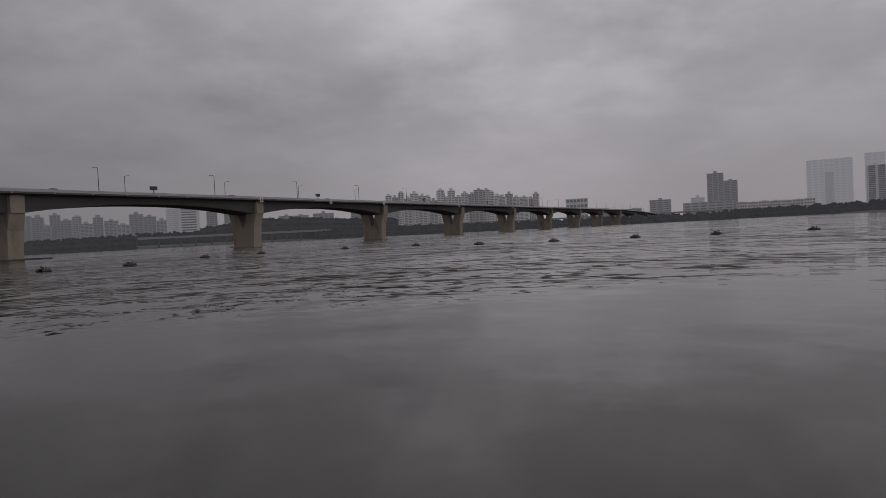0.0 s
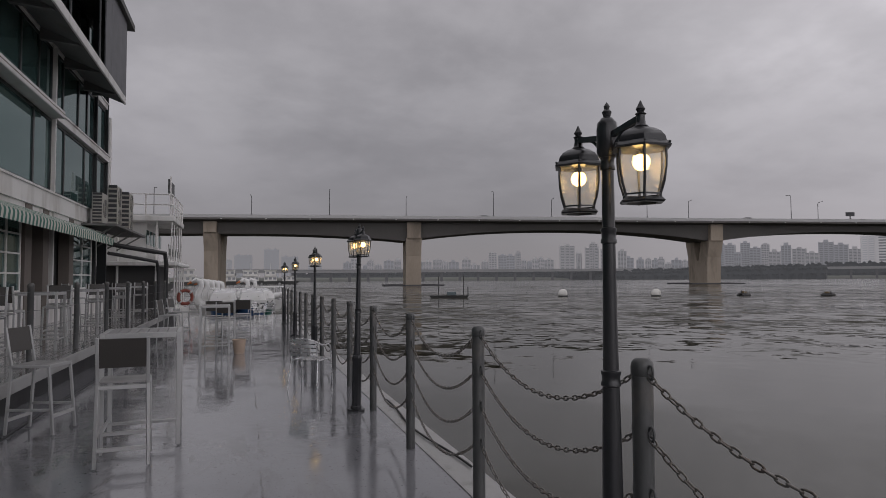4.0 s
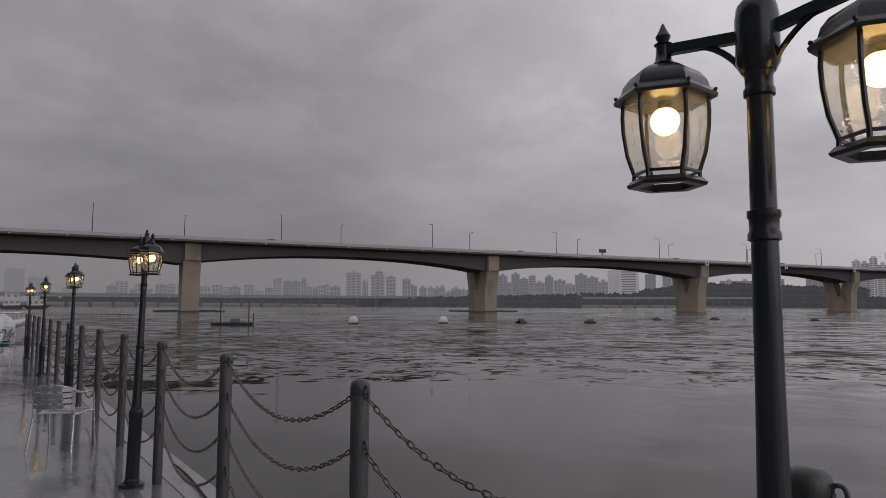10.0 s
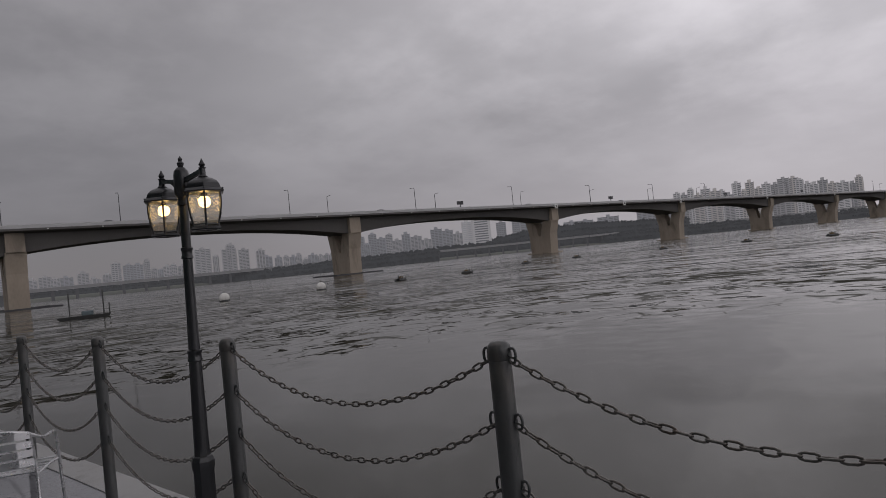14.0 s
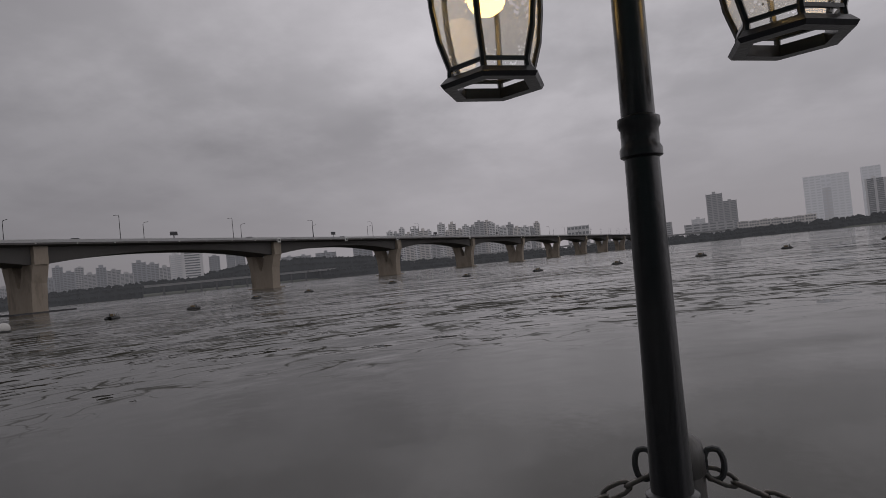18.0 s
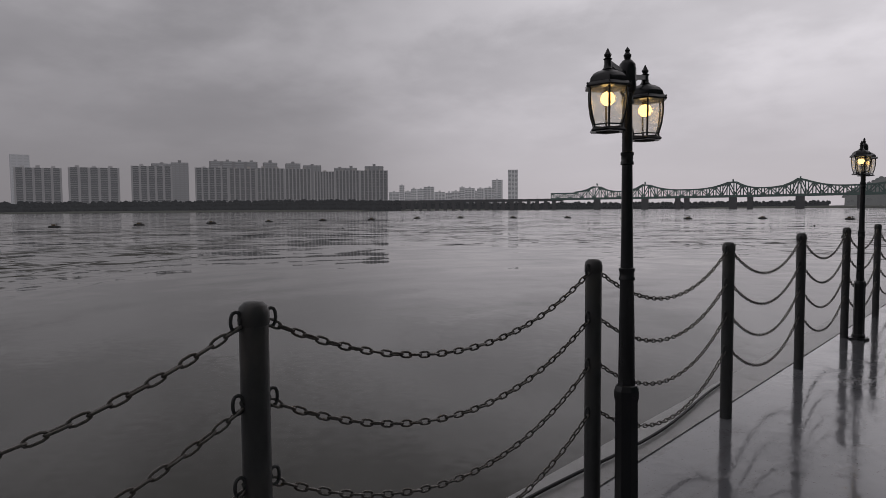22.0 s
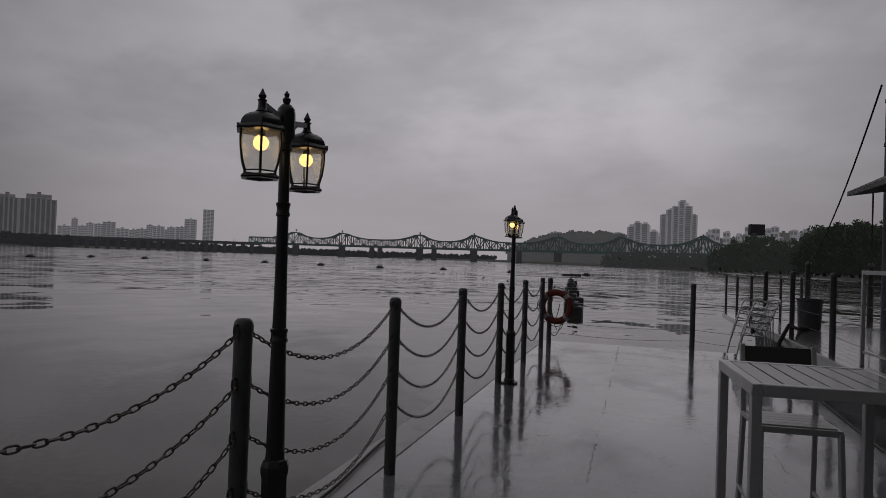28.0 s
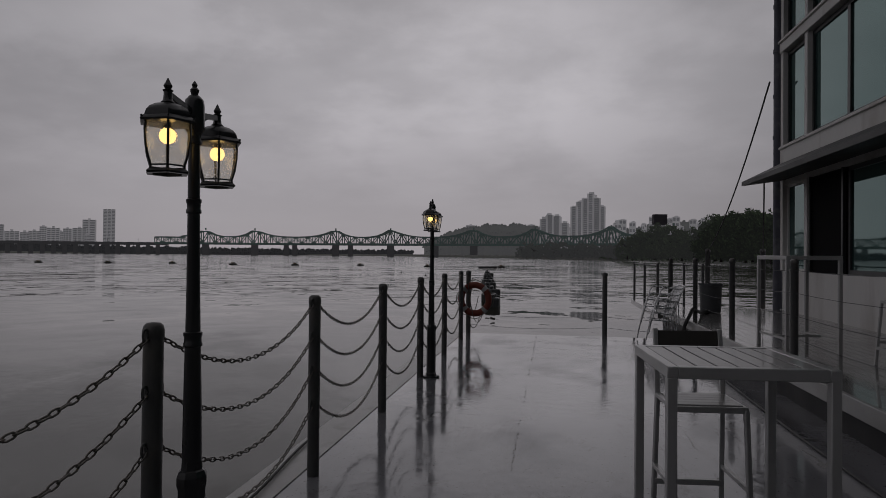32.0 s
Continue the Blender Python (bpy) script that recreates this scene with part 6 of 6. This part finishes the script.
BARK = surface("dark_bark", (0.05, 0.042, 0.035), 0.95, 0, 0.3, 2, 20, 0.4)
# tree leaves with a little haze put in as glow
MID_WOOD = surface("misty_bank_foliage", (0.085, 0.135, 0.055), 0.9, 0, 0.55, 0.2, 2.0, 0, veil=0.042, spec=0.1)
k = 0
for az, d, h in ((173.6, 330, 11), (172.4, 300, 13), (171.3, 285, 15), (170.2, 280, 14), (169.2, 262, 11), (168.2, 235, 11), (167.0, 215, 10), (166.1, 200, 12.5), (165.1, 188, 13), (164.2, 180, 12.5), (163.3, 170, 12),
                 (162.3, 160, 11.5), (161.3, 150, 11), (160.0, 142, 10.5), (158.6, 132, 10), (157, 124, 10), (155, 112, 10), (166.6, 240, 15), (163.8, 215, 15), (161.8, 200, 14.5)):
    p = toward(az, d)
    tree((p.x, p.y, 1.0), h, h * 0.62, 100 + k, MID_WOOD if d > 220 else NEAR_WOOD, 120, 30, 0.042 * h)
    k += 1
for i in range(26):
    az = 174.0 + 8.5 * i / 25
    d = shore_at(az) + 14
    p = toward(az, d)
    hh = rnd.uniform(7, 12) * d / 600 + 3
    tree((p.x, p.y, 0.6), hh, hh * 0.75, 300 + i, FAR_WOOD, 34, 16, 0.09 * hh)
scrub = Mesh()
r = random.Random(5)
for q in range(9000):
    az = r.uniform(152, 176)
    p = toward(az, shore_at(az) + r.uniform(0, 14))
    z = r.uniform(0.0, 2.0 + 2.2 * max(0.0, noise.noise((az * 2.2, 0, 7))))
    s = r.uniform(0.25, 0.7)
    x = Vector((r.gauss(0, 1), r.gauss(0, 1), r.gauss(0, 1))).normalized()
    y = x.orthogonal().normalized()
    c = Vector((p.x, p.y, WATER_Z + z))
    scrub.add([c - x * s, c + y * s * 0.7, c + x * s, c - y * s * 0.7], [(0, 1, 2, 3)])
solid("bank_scrub", scrub, NEAR_WOOD, "dark scrub at the water's edge", "scrub", smooth=0, kind="stuff")
# a dark billboard box on a mast above the trees
p = toward(171.05, 420)
sign = thing("billboard", "dark boxed billboard on a mast above the trees", "billboard", at=(p.x, p.y, 0), turn=8)
part("mast", Mesh().cyl((0, 0, 0), (0, 0, high(2.8, 420)), 0.7, 10), FAR_ROAD, sign)
part("panel", Mesh().span((-4.0, -2.2, high(2.75, 420)), (4.0, 2.2, high(3.6, 420))), surface("dull_maroon_panel", (0.05, 0.045, 0.055), 0.7), sign, smooth=0, bevel=0.1)

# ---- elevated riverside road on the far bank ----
# darker road concrete: shade and haze are put into its colour and emission
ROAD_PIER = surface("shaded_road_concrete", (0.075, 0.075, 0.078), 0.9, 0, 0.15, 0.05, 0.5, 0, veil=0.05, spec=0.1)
road = thing("elevated_road", "grey elevated road on low piers along the far bank", "road")
slab, k = Mesh(), 0
az = 1.0
pts = []
while az > -96:
    d = shore_at(az) - 8 if az > -60 else shore_at(az) + 10
    pts.append((az, d))
    az -= 1.6 if az > -50 else 1.2
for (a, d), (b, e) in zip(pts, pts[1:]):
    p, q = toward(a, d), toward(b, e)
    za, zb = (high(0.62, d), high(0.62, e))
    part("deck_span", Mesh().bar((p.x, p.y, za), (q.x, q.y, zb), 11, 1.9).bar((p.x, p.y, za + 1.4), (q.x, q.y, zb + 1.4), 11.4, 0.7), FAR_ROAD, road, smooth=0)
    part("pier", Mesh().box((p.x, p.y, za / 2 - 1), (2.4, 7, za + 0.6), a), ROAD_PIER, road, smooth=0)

# ---- the railway bridge downstream: low girders, then green steel trusses ----
def rail_at(az):
    d = 1150 + (az + 147) * 7.7
    return toward(az, d), d


# dark concrete with the haze over the water added as emission
RAIL_DARK = surface("dark_bridge_concrete", (0.085, 0.085, 0.088), 0.9, 0, 0.2, 0.05, 0.5, 0, veil=0.05, spec=0.1)
rb = thing("railway_bridge", "low dark girder bridge on many piers downstream", "bridge")
az = -127.0
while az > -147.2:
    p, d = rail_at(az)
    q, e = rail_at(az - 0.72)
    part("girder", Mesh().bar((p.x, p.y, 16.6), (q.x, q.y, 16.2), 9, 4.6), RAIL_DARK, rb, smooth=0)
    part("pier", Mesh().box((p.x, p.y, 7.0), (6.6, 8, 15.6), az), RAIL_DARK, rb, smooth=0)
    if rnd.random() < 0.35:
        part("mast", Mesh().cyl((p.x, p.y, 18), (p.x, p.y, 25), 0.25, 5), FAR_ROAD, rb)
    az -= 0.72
tb = thing("truss_bridge", "green steel truss railway bridge with humped top chords", "bridge")
PEAKS = [-146.0, -150.75, -154.63, -161.34, -166.06, -173.3, -178.6, -185.0, -190.0]


def chord(az):
    """Height of the top chord: humps over the piers, low in between."""
    for a, b in zip(PEAKS, PEAKS[1:]):
        if b <= az <= a:
            u = (az - b) / (a - b)
            return 28.6 + 11.5 * abs(2 * u - 1) ** 2.8
    return 26.0


az, k = -147.0, 0
STEP = 0.5
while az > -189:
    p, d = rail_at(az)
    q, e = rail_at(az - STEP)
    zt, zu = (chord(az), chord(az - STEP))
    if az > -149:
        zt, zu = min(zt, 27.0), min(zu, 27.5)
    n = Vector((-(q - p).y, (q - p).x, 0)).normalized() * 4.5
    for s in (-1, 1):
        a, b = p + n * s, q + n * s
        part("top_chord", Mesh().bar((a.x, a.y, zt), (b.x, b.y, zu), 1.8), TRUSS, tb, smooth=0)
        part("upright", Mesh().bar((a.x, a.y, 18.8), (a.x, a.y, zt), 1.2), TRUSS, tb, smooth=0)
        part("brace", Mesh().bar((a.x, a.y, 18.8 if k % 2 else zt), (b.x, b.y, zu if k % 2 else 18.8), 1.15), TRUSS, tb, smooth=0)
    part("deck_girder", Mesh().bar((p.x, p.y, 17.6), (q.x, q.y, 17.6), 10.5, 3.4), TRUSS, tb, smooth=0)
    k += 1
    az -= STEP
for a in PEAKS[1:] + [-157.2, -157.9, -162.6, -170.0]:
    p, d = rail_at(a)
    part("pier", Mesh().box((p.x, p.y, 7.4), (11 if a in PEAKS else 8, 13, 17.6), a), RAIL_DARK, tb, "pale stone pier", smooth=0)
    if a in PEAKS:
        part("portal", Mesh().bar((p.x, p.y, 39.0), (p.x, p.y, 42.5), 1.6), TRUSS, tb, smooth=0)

# ---- floats, buoys and boats on the river ----
FLOAT_DARK = surface("dark_raft_plastic", (0.055, 0.056, 0.055), 0.6, 0, 0.3, 2, 20, 0.2)
BUOY_WHITE = surface("chalky_buoy_white", (0.62, 0.61, 0.58), 0.6, 0, 0.12, 2, 20, 0.1, stain=(0.3, 0.27, 0.2), stain_amount=0.4)


RAFT_BOX = surface("faded_ochre_plastic", (0.17, 0.12, 0.06), 0.6, 0, 0.3, 2, 20, 0.1)


def raft(at, turn):
    r = thing("marker_raft", "small dark marker raft with a low rail on the river", "raft", "marker rafts", at, turn)
    r.scale = (0.92, 0.85, 0.8)
    for s in (-1, 1):
        part("float_tube", Mesh().tube([(-0.88, s * 0.42, 0.12), (-0.72, s * 0.42, 0.14), (0.72, s * 0.42, 0.14), (0.88, s * 0.42, 0.12)], [0.10, 0.22, 0.22, 0.10], 10), FLOAT_DARK, r)
    part("raft_deck", Mesh().span((-0.66, -0.5, 0.34), (0.66, 0.5, 0.42)), FLOAT_DARK, r, smooth=0)
    rail_m = Mesh()
    for x in (-0.5, 0.1, 0.5):
        rail_m.cyl((x, -0.42, 0.40), (x, -0.42, 0.82), 0.035, 6)
    rail_m.cyl((-0.5, -0.42, 0.82), (0.5, -0.42, 0.82), 0.035, 6)
    part("rail", rail_m, PALE_METAL, r)
    part("box", Mesh().span((-0.15, -0.2, 0.41), (0.4, 0.3, 0.72)), RAFT_BOX, r, "faded ochre locker", smooth=0, bevel=0.02)
    part("lantern", Mesh().lathe([(0.07, 0.42), (0.07, 0.8), (0.05, 0.9), (0.0005, 0.95)], (-0.4, 0.1, 0), 8), FLOAT_DARK, r)
    return r


RAFTS = [(55.4, 63.1), (65.6, 60.7), (88, 67), (100, 64.5), (110, 53), (109, 38.5), (100.5, 24.5), (99, 12.4), (101.6, 0.7), (101, -10.5), (103, -23.3), (104, -35.7), (105, -48.5), (108, -62), (107, -74),
         (104.5, -85), (110.5, -105), (104, -113.5), (92, -119), (78.5, -121.5), (63, -118.3), (49, -117), (37.5, -124), (22.4, -120), (8, -122)]
base_raft = raft((RAFTS[0][0], RAFTS[0][1], WATER_Z), 20)
for i, (x, y) in enumerate(RAFTS[1:]):
    copy_thing(base_raft, pose(x, y, WATER_Z, 0, 0, (i * 47) % 60 - 20 + math.degrees(math.atan2(y, x)) + 90) @ Matrix.Diagonal((0.92, 0.85, 0.8, 1)))
for x, y in ((35.0, 69.9), (45.7, 66.6)):
    b = thing("mooring_buoy", "large round white mooring buoy on the river", "buoy", "white buoys", (x, y, WATER_Z))
    part("ball", Mesh().ball((0, 0, 0.38), 0.56, 20), BUOY_WHITE, b, smooth=80)
    part("collar", Mesh().lathe([(0.52, -0.05), (0.60, 0.02), (0.60, 0.12), (0.53, 0.16)], n=20), FLOAT_DARK, b)
    part("ring", Mesh().tube([(0.1 * math.cos(a), 0, 0.98 + 0.1 * math.sin(a)) for a in [math.pi * k / 5 for k in range(10)]], 0.025, 6, closed=True), FLOAT_DARK, b)
for x, y in ((61, 88), (66, 92), (40, 92), (60, -41), (9, -46), (12, -63), (17.5, -75)):
    k = 0.6
    solid("small_float", Mesh().lathe([(0.05, -0.1), (0.16 * k, 0), (0.17 * k, 0.12 * k), (0.09 * k, 0.22 * k), (0.0005, 0.24 * k)], n=10), FLOAT_DARK, "little dark float bobbing on the river", "float", "little floats", (x, y, WATER_Z))

# workboat with two posts
wb = thing("work_raft", "dark low work raft with two posts and a small cabin", "boat", at=(21.0, 70.8, WATER_Z), turn=-20)
part("hull", Mesh().add([(-2.4, -0.9, 0.32), (2.2, -0.9, 0.32), (2.2, 0.9, 0.32), (-2.4, 0.9, 0.32), (-1.9, -0.7, -0.2), (1.9, -0.7, -0.2), (1.9, 0.7, -0.2), (-1.9, 0.7, -0.2)],
     [(0, 1, 2, 3), (0, 4, 5, 1), (1, 5, 6, 2), (2, 6, 7, 3), (3, 7, 4, 0)]), FLOAT_DARK, wb, smooth=0)
part("cabin", Mesh().span((-0.3, -0.4, 0.32), (0.7, 0.4, 0.72)), surface("faded_blue_paint", (0.10, 0.13, 0.14), 0.6), wb, "faded blue-grey locker", smooth=0, bevel=0.04)
for x, h in ((-1.3, 2.6), (1.6, 2.6), (2.1, 1.3)):
    part("mast", Mesh().cyl((x, 0, 0.3), (x, 0, h), 0.06, 8), FLOAT_DARK, wb)
part("frame", Mesh().tube([(-0.5, 0, 0.85), (-0.5, 0, 1.05), (0.7, 0, 1.05), (0.7, 0, 0.85)], 0.03, 6), PALE_METAL, wb)

# ---- swan boats and pedal boats moored past the deck ----
SWAN = surface("glossy_white_fibreglass", (0.66, 0.66, 0.65), 0.25, 0, 0.08, 2, 20, 0.05, coat=0.5, stain=(0.35, 0.33, 0.28), stain_amount=0.3)
BLUE_HULL = surface("blue_fibreglass", (0.035, 0.10, 0.24), 0.3, 0, 0.15, 2, 20, 0.05, coat=0.4)
GREEN_HULL = surface("green_fibreglass", (0.04, 0.15, 0.12), 0.3, 0, 0.15, 2, 20, 0.05, coat=0.4)
BEAK = surface("orange_beak_paint", (0.40, 0.12, 0.03), 0.4)


def hull_mesh(length, width, h, flare=1.12):
    m, verts, n = Mesh(), [], 14
    for z, k in ((-0.15, 0.8), (h * 0.5, 1.0), (h, flare)):
        for i in range(n):
            a = 2 * math.pi * i / n
            x, y = math.cos(a), math.sin(a)
            verts.append((width / 2 * k * (abs(x) ** 0.6) * (1 if x > 0 else -1), length / 2 * k * (abs(y) ** 0.75) * (1 if y > 0 else -1), z))
    m.add(verts, [(r * n + i, r * n + (i + 1) % n, (r + 1) * n + (i + 1) % n, (r + 1) * n + i) for r in range(2) for i in range(n)] + [tuple(range(2 * n, 3 * n)), tuple(range(n - 1, -1, -1))])
    return m


def swan_boat(at, turn, size=1.0):
    b = thing("swan_boat", "white swan-shaped pedal boat with orange beak", "pedal boat", "swan boats", at, turn)
    part("hull", hull_mesh(2.9 * size, 1.6 * size, 0.75 * size), SWAN, b, smooth=60)
    s = size
    part("neck", Mesh().tube([(0, -1.15 * s, 0.6 * s), (0, -1.42 * s, 1.0 * s), (0, -1.38 * s, 1.5 * s), (0, -1.22 * s, 1.9 * s), (0, -1.28 * s, 2.2 * s), (0, -1.55 * s, 2.28 * s), (0, -1.85 * s, 2.15 * s)],
                             [0.34 * s, 0.26 * s, 0.19 * s, 0.17 * s, 0.20 * s, 0.19 * s, 0.08 * s], 12), SWAN, b, "curved white neck and head", smooth=80)
    part("beak", Mesh().tube([(0, -1.80 * s, 2.17 * s), (0, -2.08 * s, 2.03 * s)], [0.10 * s, 0.03 * s], 8), BEAK, b)
    for k in (-1, 1):
        part("wing", Mesh().tube([(k * 0.75 * s, -0.6 * s, 0.7 * s), (k * 0.88 * s, 0.1 * s, 0.95 * s), (k * 0.8 * s, 0.9 * s, 1.1 * s), (k * 0.6 * s, 1.4 * s, 1.3 * s)], [0.2 * s, 0.26 * s, 0.2 * s, 0.05 * s], 10), SWAN, b, smooth=80)
        part("eye", Mesh().ball((k * 0.16 * s, -1.52 * s, 2.32 * s), 0.035 * s, 8), BLACK_FRAME, b)
    part("roof", Mesh().box((0, 0.15 * s, 1.72 * s), (1.4 * s, 1.7 * s, 0.08 * s)), SWAN, b, smooth=0, bevel=0.02)
    for x in (-0.6, 0.6):
        for y in (-0.5, 0.85):
            part("roof_post", Mesh().cyl((x * s, y * s, 0.7 * s), (x * s, y * s, 1.7 * s), 0.025, 6), ALU, b)
    return b


def pedal_boat(at, turn, hull, number):
    b = thing("pedal_boat", "flat white pedal boat with a coloured hull and number plate", "pedal boat", "pedal boats", at, turn)
    part("hull", hull_mesh(2.8, 1.5, 0.92), hull, b, smooth=60)
    part("coaming", hull_mesh(3.0, 1.62, 0.2).moved(Matrix.Translation((0, 0, 0.90))), SWAN, b, smooth=60)
    part("cowl", Mesh().add([(-0.74, -1.35, 1.08), (0.74, -1.35, 1.08), (0.74, 1.25, 1.08), (-0.74, 1.25, 1.08), (-0.60, -1.0, 1.52), (0.60, -1.0, 1.52), (0.58, 1.0, 1.72), (-0.58, 1.0, 1.72)],
         [(4, 5, 6, 7), (0, 1, 5, 4), (1, 2, 6, 5), (2, 3, 7, 6), (3, 0, 4, 7)]), SWAN, b, "white moulded cowl", smooth=0, bevel=0.03)
    for k in (-1, 1):
        part("stripe", Mesh().bar((k * 0.3, -1.2, 1.30), (k * 0.28, 0.9, 1.735), 0.05, 0.02), BLACK_FRAME, b)
    plate = part("number_plate", Mesh().span((0.02, -1.68, 0.42), (0.66, -1.62, 1.12)), SWAN, b, "white plate with a black number", smooth=0, bevel=0.01)
    font = bpy.data.curves.new("number", "FONT")
    font.body, font.size, font.align_x, font.extrude = number, 0.62, "CENTER", 0.004
    font.materials.append(BLACK_FRAME)
    tmp = bpy.data.objects.new("number", font)
    scene.collection.objects.link(tmp)
    bpy.context.view_layer.update()
    flat_text = bpy.data.meshes.new_from_object(tmp.evaluated_get(bpy.context.evaluated_depsgraph_get()))
    bpy.data.objects.remove(tmp)
    text = new("number", flat_text)
    text.parent = plate
    text.matrix_local = pose(0.34, -1.688, 0.55, 90, 0, 0)
    return b


pedal_boat((-1.28, 37.6, WATER_Z), 2, BLUE_HULL, "27")
pedal_boat((-2.8, 37.8, WATER_Z), -2, BLUE_HULL, "25")
pedal_boat((-0.75, 41.6, WATER_Z), 6, GREEN_HULL, "26")
pedal_boat((-1.75, 41.8, WATER_Z), 0, BLUE_HULL, "24")
for k in range(5):
    swan_boat((-3.1 + 0.24 * k, 41.6 + 1.65 * k, WATER_Z), -88 + 3 * (k % 2), 0.98 - 0.02 * k)
for k in range(2):
    swan_boat((-0.3 + 0.55 * k, 49.5 + 2.2 * k, WATER_Z), -84, 0.98)

# ---- white house barge next to the restaurant ----
barge = thing("house_barge", "white two-deck house barge with railed roof deck", "houseboat", at=(-5.25, 31.8, WATER_Z))
BX, BY = -9.0, 5.4
part("hull", Mesh().span((BX, 0, -0.3), (0.6, BY, 0.9)), WHITE_PAINT, barge, smooth=0)
# solid block: the saloon's shade is put into its dark colour
part("lower_house", Mesh().span((BX, 0.3, 0.9), (-0.5, BY - 0.3, 3.0)), surface("shaded_saloon", (0.06, 0.06, 0.06), 0.8), barge, "solid dark block standing for the open saloon", smooth=0)
part("eave", Mesh().span((BX - 0.3, -0.4, 2.95), (0.42, BY + 0.3, 3.16)), WHITE_PAINT, barge, "white projecting eave", smooth=0, bevel=0.03)
part("upper_house", Mesh().span((BX, 0.6, 3.2), (-1.0, BY - 0.4, 5.1)), WHITE_PAINT, barge, "white upper cabin", smooth=0)
part("roof_deck", Mesh().span((BX - 0.2, -0.2, 5.1), (0.3, BY - 0.4, 5.35)), WHITE_PAINT, barge, smooth=0, bevel=0.02)
for k in range(5):
    y = 0.2 + 1.2 * k
    part("lower_post", Mesh().cyl((0.3, y, 0.9), (0.3, y, 2.95), 0.035, 8), WHITE_PAINT, barge)
    part("rope_ball", Mesh().ball((0.50, y, 3.02), 0.12, 8), SWAN, barge)
    if k < 5:
        part("upper_post", Mesh().cyl((0.15, y, 3.16), (0.15, y, 5.1), 0.035, 8), WHITE_PAINT, barge)
        part("rail_post", Mesh().cyl((0.2, y, 5.35), (0.2, y, 6.4), 0.04, 8), WHITE_PAINT, barge)
        part("upper_window", Mesh().span((-0.995, y + 0.15, 4.0), (-0.97, y + 0.95, 4.7)), WINDOW, barge, smooth=0)
        part("panel_sign", Mesh().span((-0.02, y + 0.1, 3.3), (0.02, y + 1.1, 4.0)), SWAN, barge, "white rail panel with dark marks", smooth=0)
        for q in range(3):
            part("mark", Mesh().span((0.021, y + 0.18 + 0.3 * q, 3.45), (0.026, y + 0.38 + 0.3 * q, 3.8)), BLACK_FRAME, barge, smooth=0)
for z in (5.9, 6.4):
    part("rail", Mesh().tube([(BX, 0, z), (0.2, 0, z), (0.2, BY - 0.5, z)], 0.03, 6), WHITE_PAINT, barge)
for k in range(6):
    part("rail_post", Mesh().cyl((BX + 1.6 * k, 0, 5.35), (BX + 1.6 * k, 0, 6.4), 0.04, 8), WHITE_PAINT, barge)
    part("front_post", Mesh().cyl((BX + 1.7 * k, 0.0, 0.9), (BX + 1.7 * k, 0.0, 5.1), 0.055, 8), WHITE_PAINT, barge)
part("roof_sign", Mesh().span((-0.05, 0.3, 6.5), (0.02, 2.6, 7.2)), BLACK_FRAME, barge, "dark roof sign board", smooth=0, bevel=0.01)
part("lamp_mast", Mesh().cyl((0.1, 0.1, 5.35), (0.1, 0.1, 7.3), 0.04, 8), WHITE_PAINT, barge)
# black ducts leaving the restaurant's corner
m = Mesh()
m.tube([(WX + 0.1, Y1 + 0.1, 3.2), (WX + 0.6, Y1 + 0.6, 3.1), (WX + 1.6, Y1 + 2.0, 2.95), (WX + 2.0, Y1 + 2.6, 2.9), (WX + 2.05, Y1 + 2.7, 2.4), (WX + 2.05, Y1 + 2.7, PZ)], 0.10, 10)
solid("duct", m, RUBBER, "thick black duct bending down to the platform", "duct")
m = Mesh()
m.tube([(WX + 0.1, Y1 + 0.1, 2.8), (WX + 1.2, Y1 + 1.6, 2.6), (WX + 1.7, Y1 + 2.3, 2.5), (WX + 1.75, Y1 + 2.4, 2.0), (WX + 1.75, Y1 + 2.4, PZ)], 0.075, 10)
solid("duct", m, RUBBER, "thick black duct bending down to the platform", "duct")


# white boat paint that also emits a little, standing for haze
BOAT_CREAM = surface("white_boat_paint", (0.62, 0.61, 0.58), 0.6, 0, 0.2, 0.8, 8, 0, veil=0.03)


def ferry(at, turn, length, decks, label):
    f = thing("ferry", label, "boat", "moored ferries", at, turn)
    part("hull", Mesh().prism([(-length / 2 - 1.5, 1.3), (length / 2 + 2, 1.5), (length / 2, -0.3), (-length / 2, -0.3)], "y", -3, 3), FLOAT_DARK, f, smooth=0)
    for k in range(decks):
        s = 1 - 0.16 * k
        z = 1.3 + 2.5 * k
        part("deckhouse", Mesh().span((-length / 2 * s, -2.6, z), (length / 2 * s, 2.6, z + 2.3)), BOAT_CREAM, f, smooth=0)
        part("deck_edge", Mesh().span((-length / 2 * s - 0.4, -3.0, z + 2.3), (length / 2 * s + 0.4, 3.0, z + 2.5)), BOAT_CREAM, f, smooth=0)
        n = int(length * s / 1.8)
        for q in range(n):
            x = -length / 2 * s + length * s * (q + 0.5) / n
            part("pane", Mesh().span((x - 0.6, -2.64, z + 0.8), (x + 0.6, -2.6, z + 1.8)), FAR_PANE, f, smooth=0)
    part("mast", Mesh().cyl((0, 0, 1.3 + 2.5 * decks), (0, 0, 4.3 + 2.5 * decks), 0.12, 6), PALE_METAL, f)
    return f


for az, d, ln, dk in ((4.9, 270, 8, 2), (1.6, 290, 7.5, 2), (-0.3, 300, 7.5, 2), (-1.95, 300, 5.5, 2), (-3.5, 305, 6, 1), (8.6, 150, 12, 2)):
    p = toward(az, d)
    ferry((p.x, p.y, WATER_Z), az, ln, dk, "white pleasure boat moored up the bank")
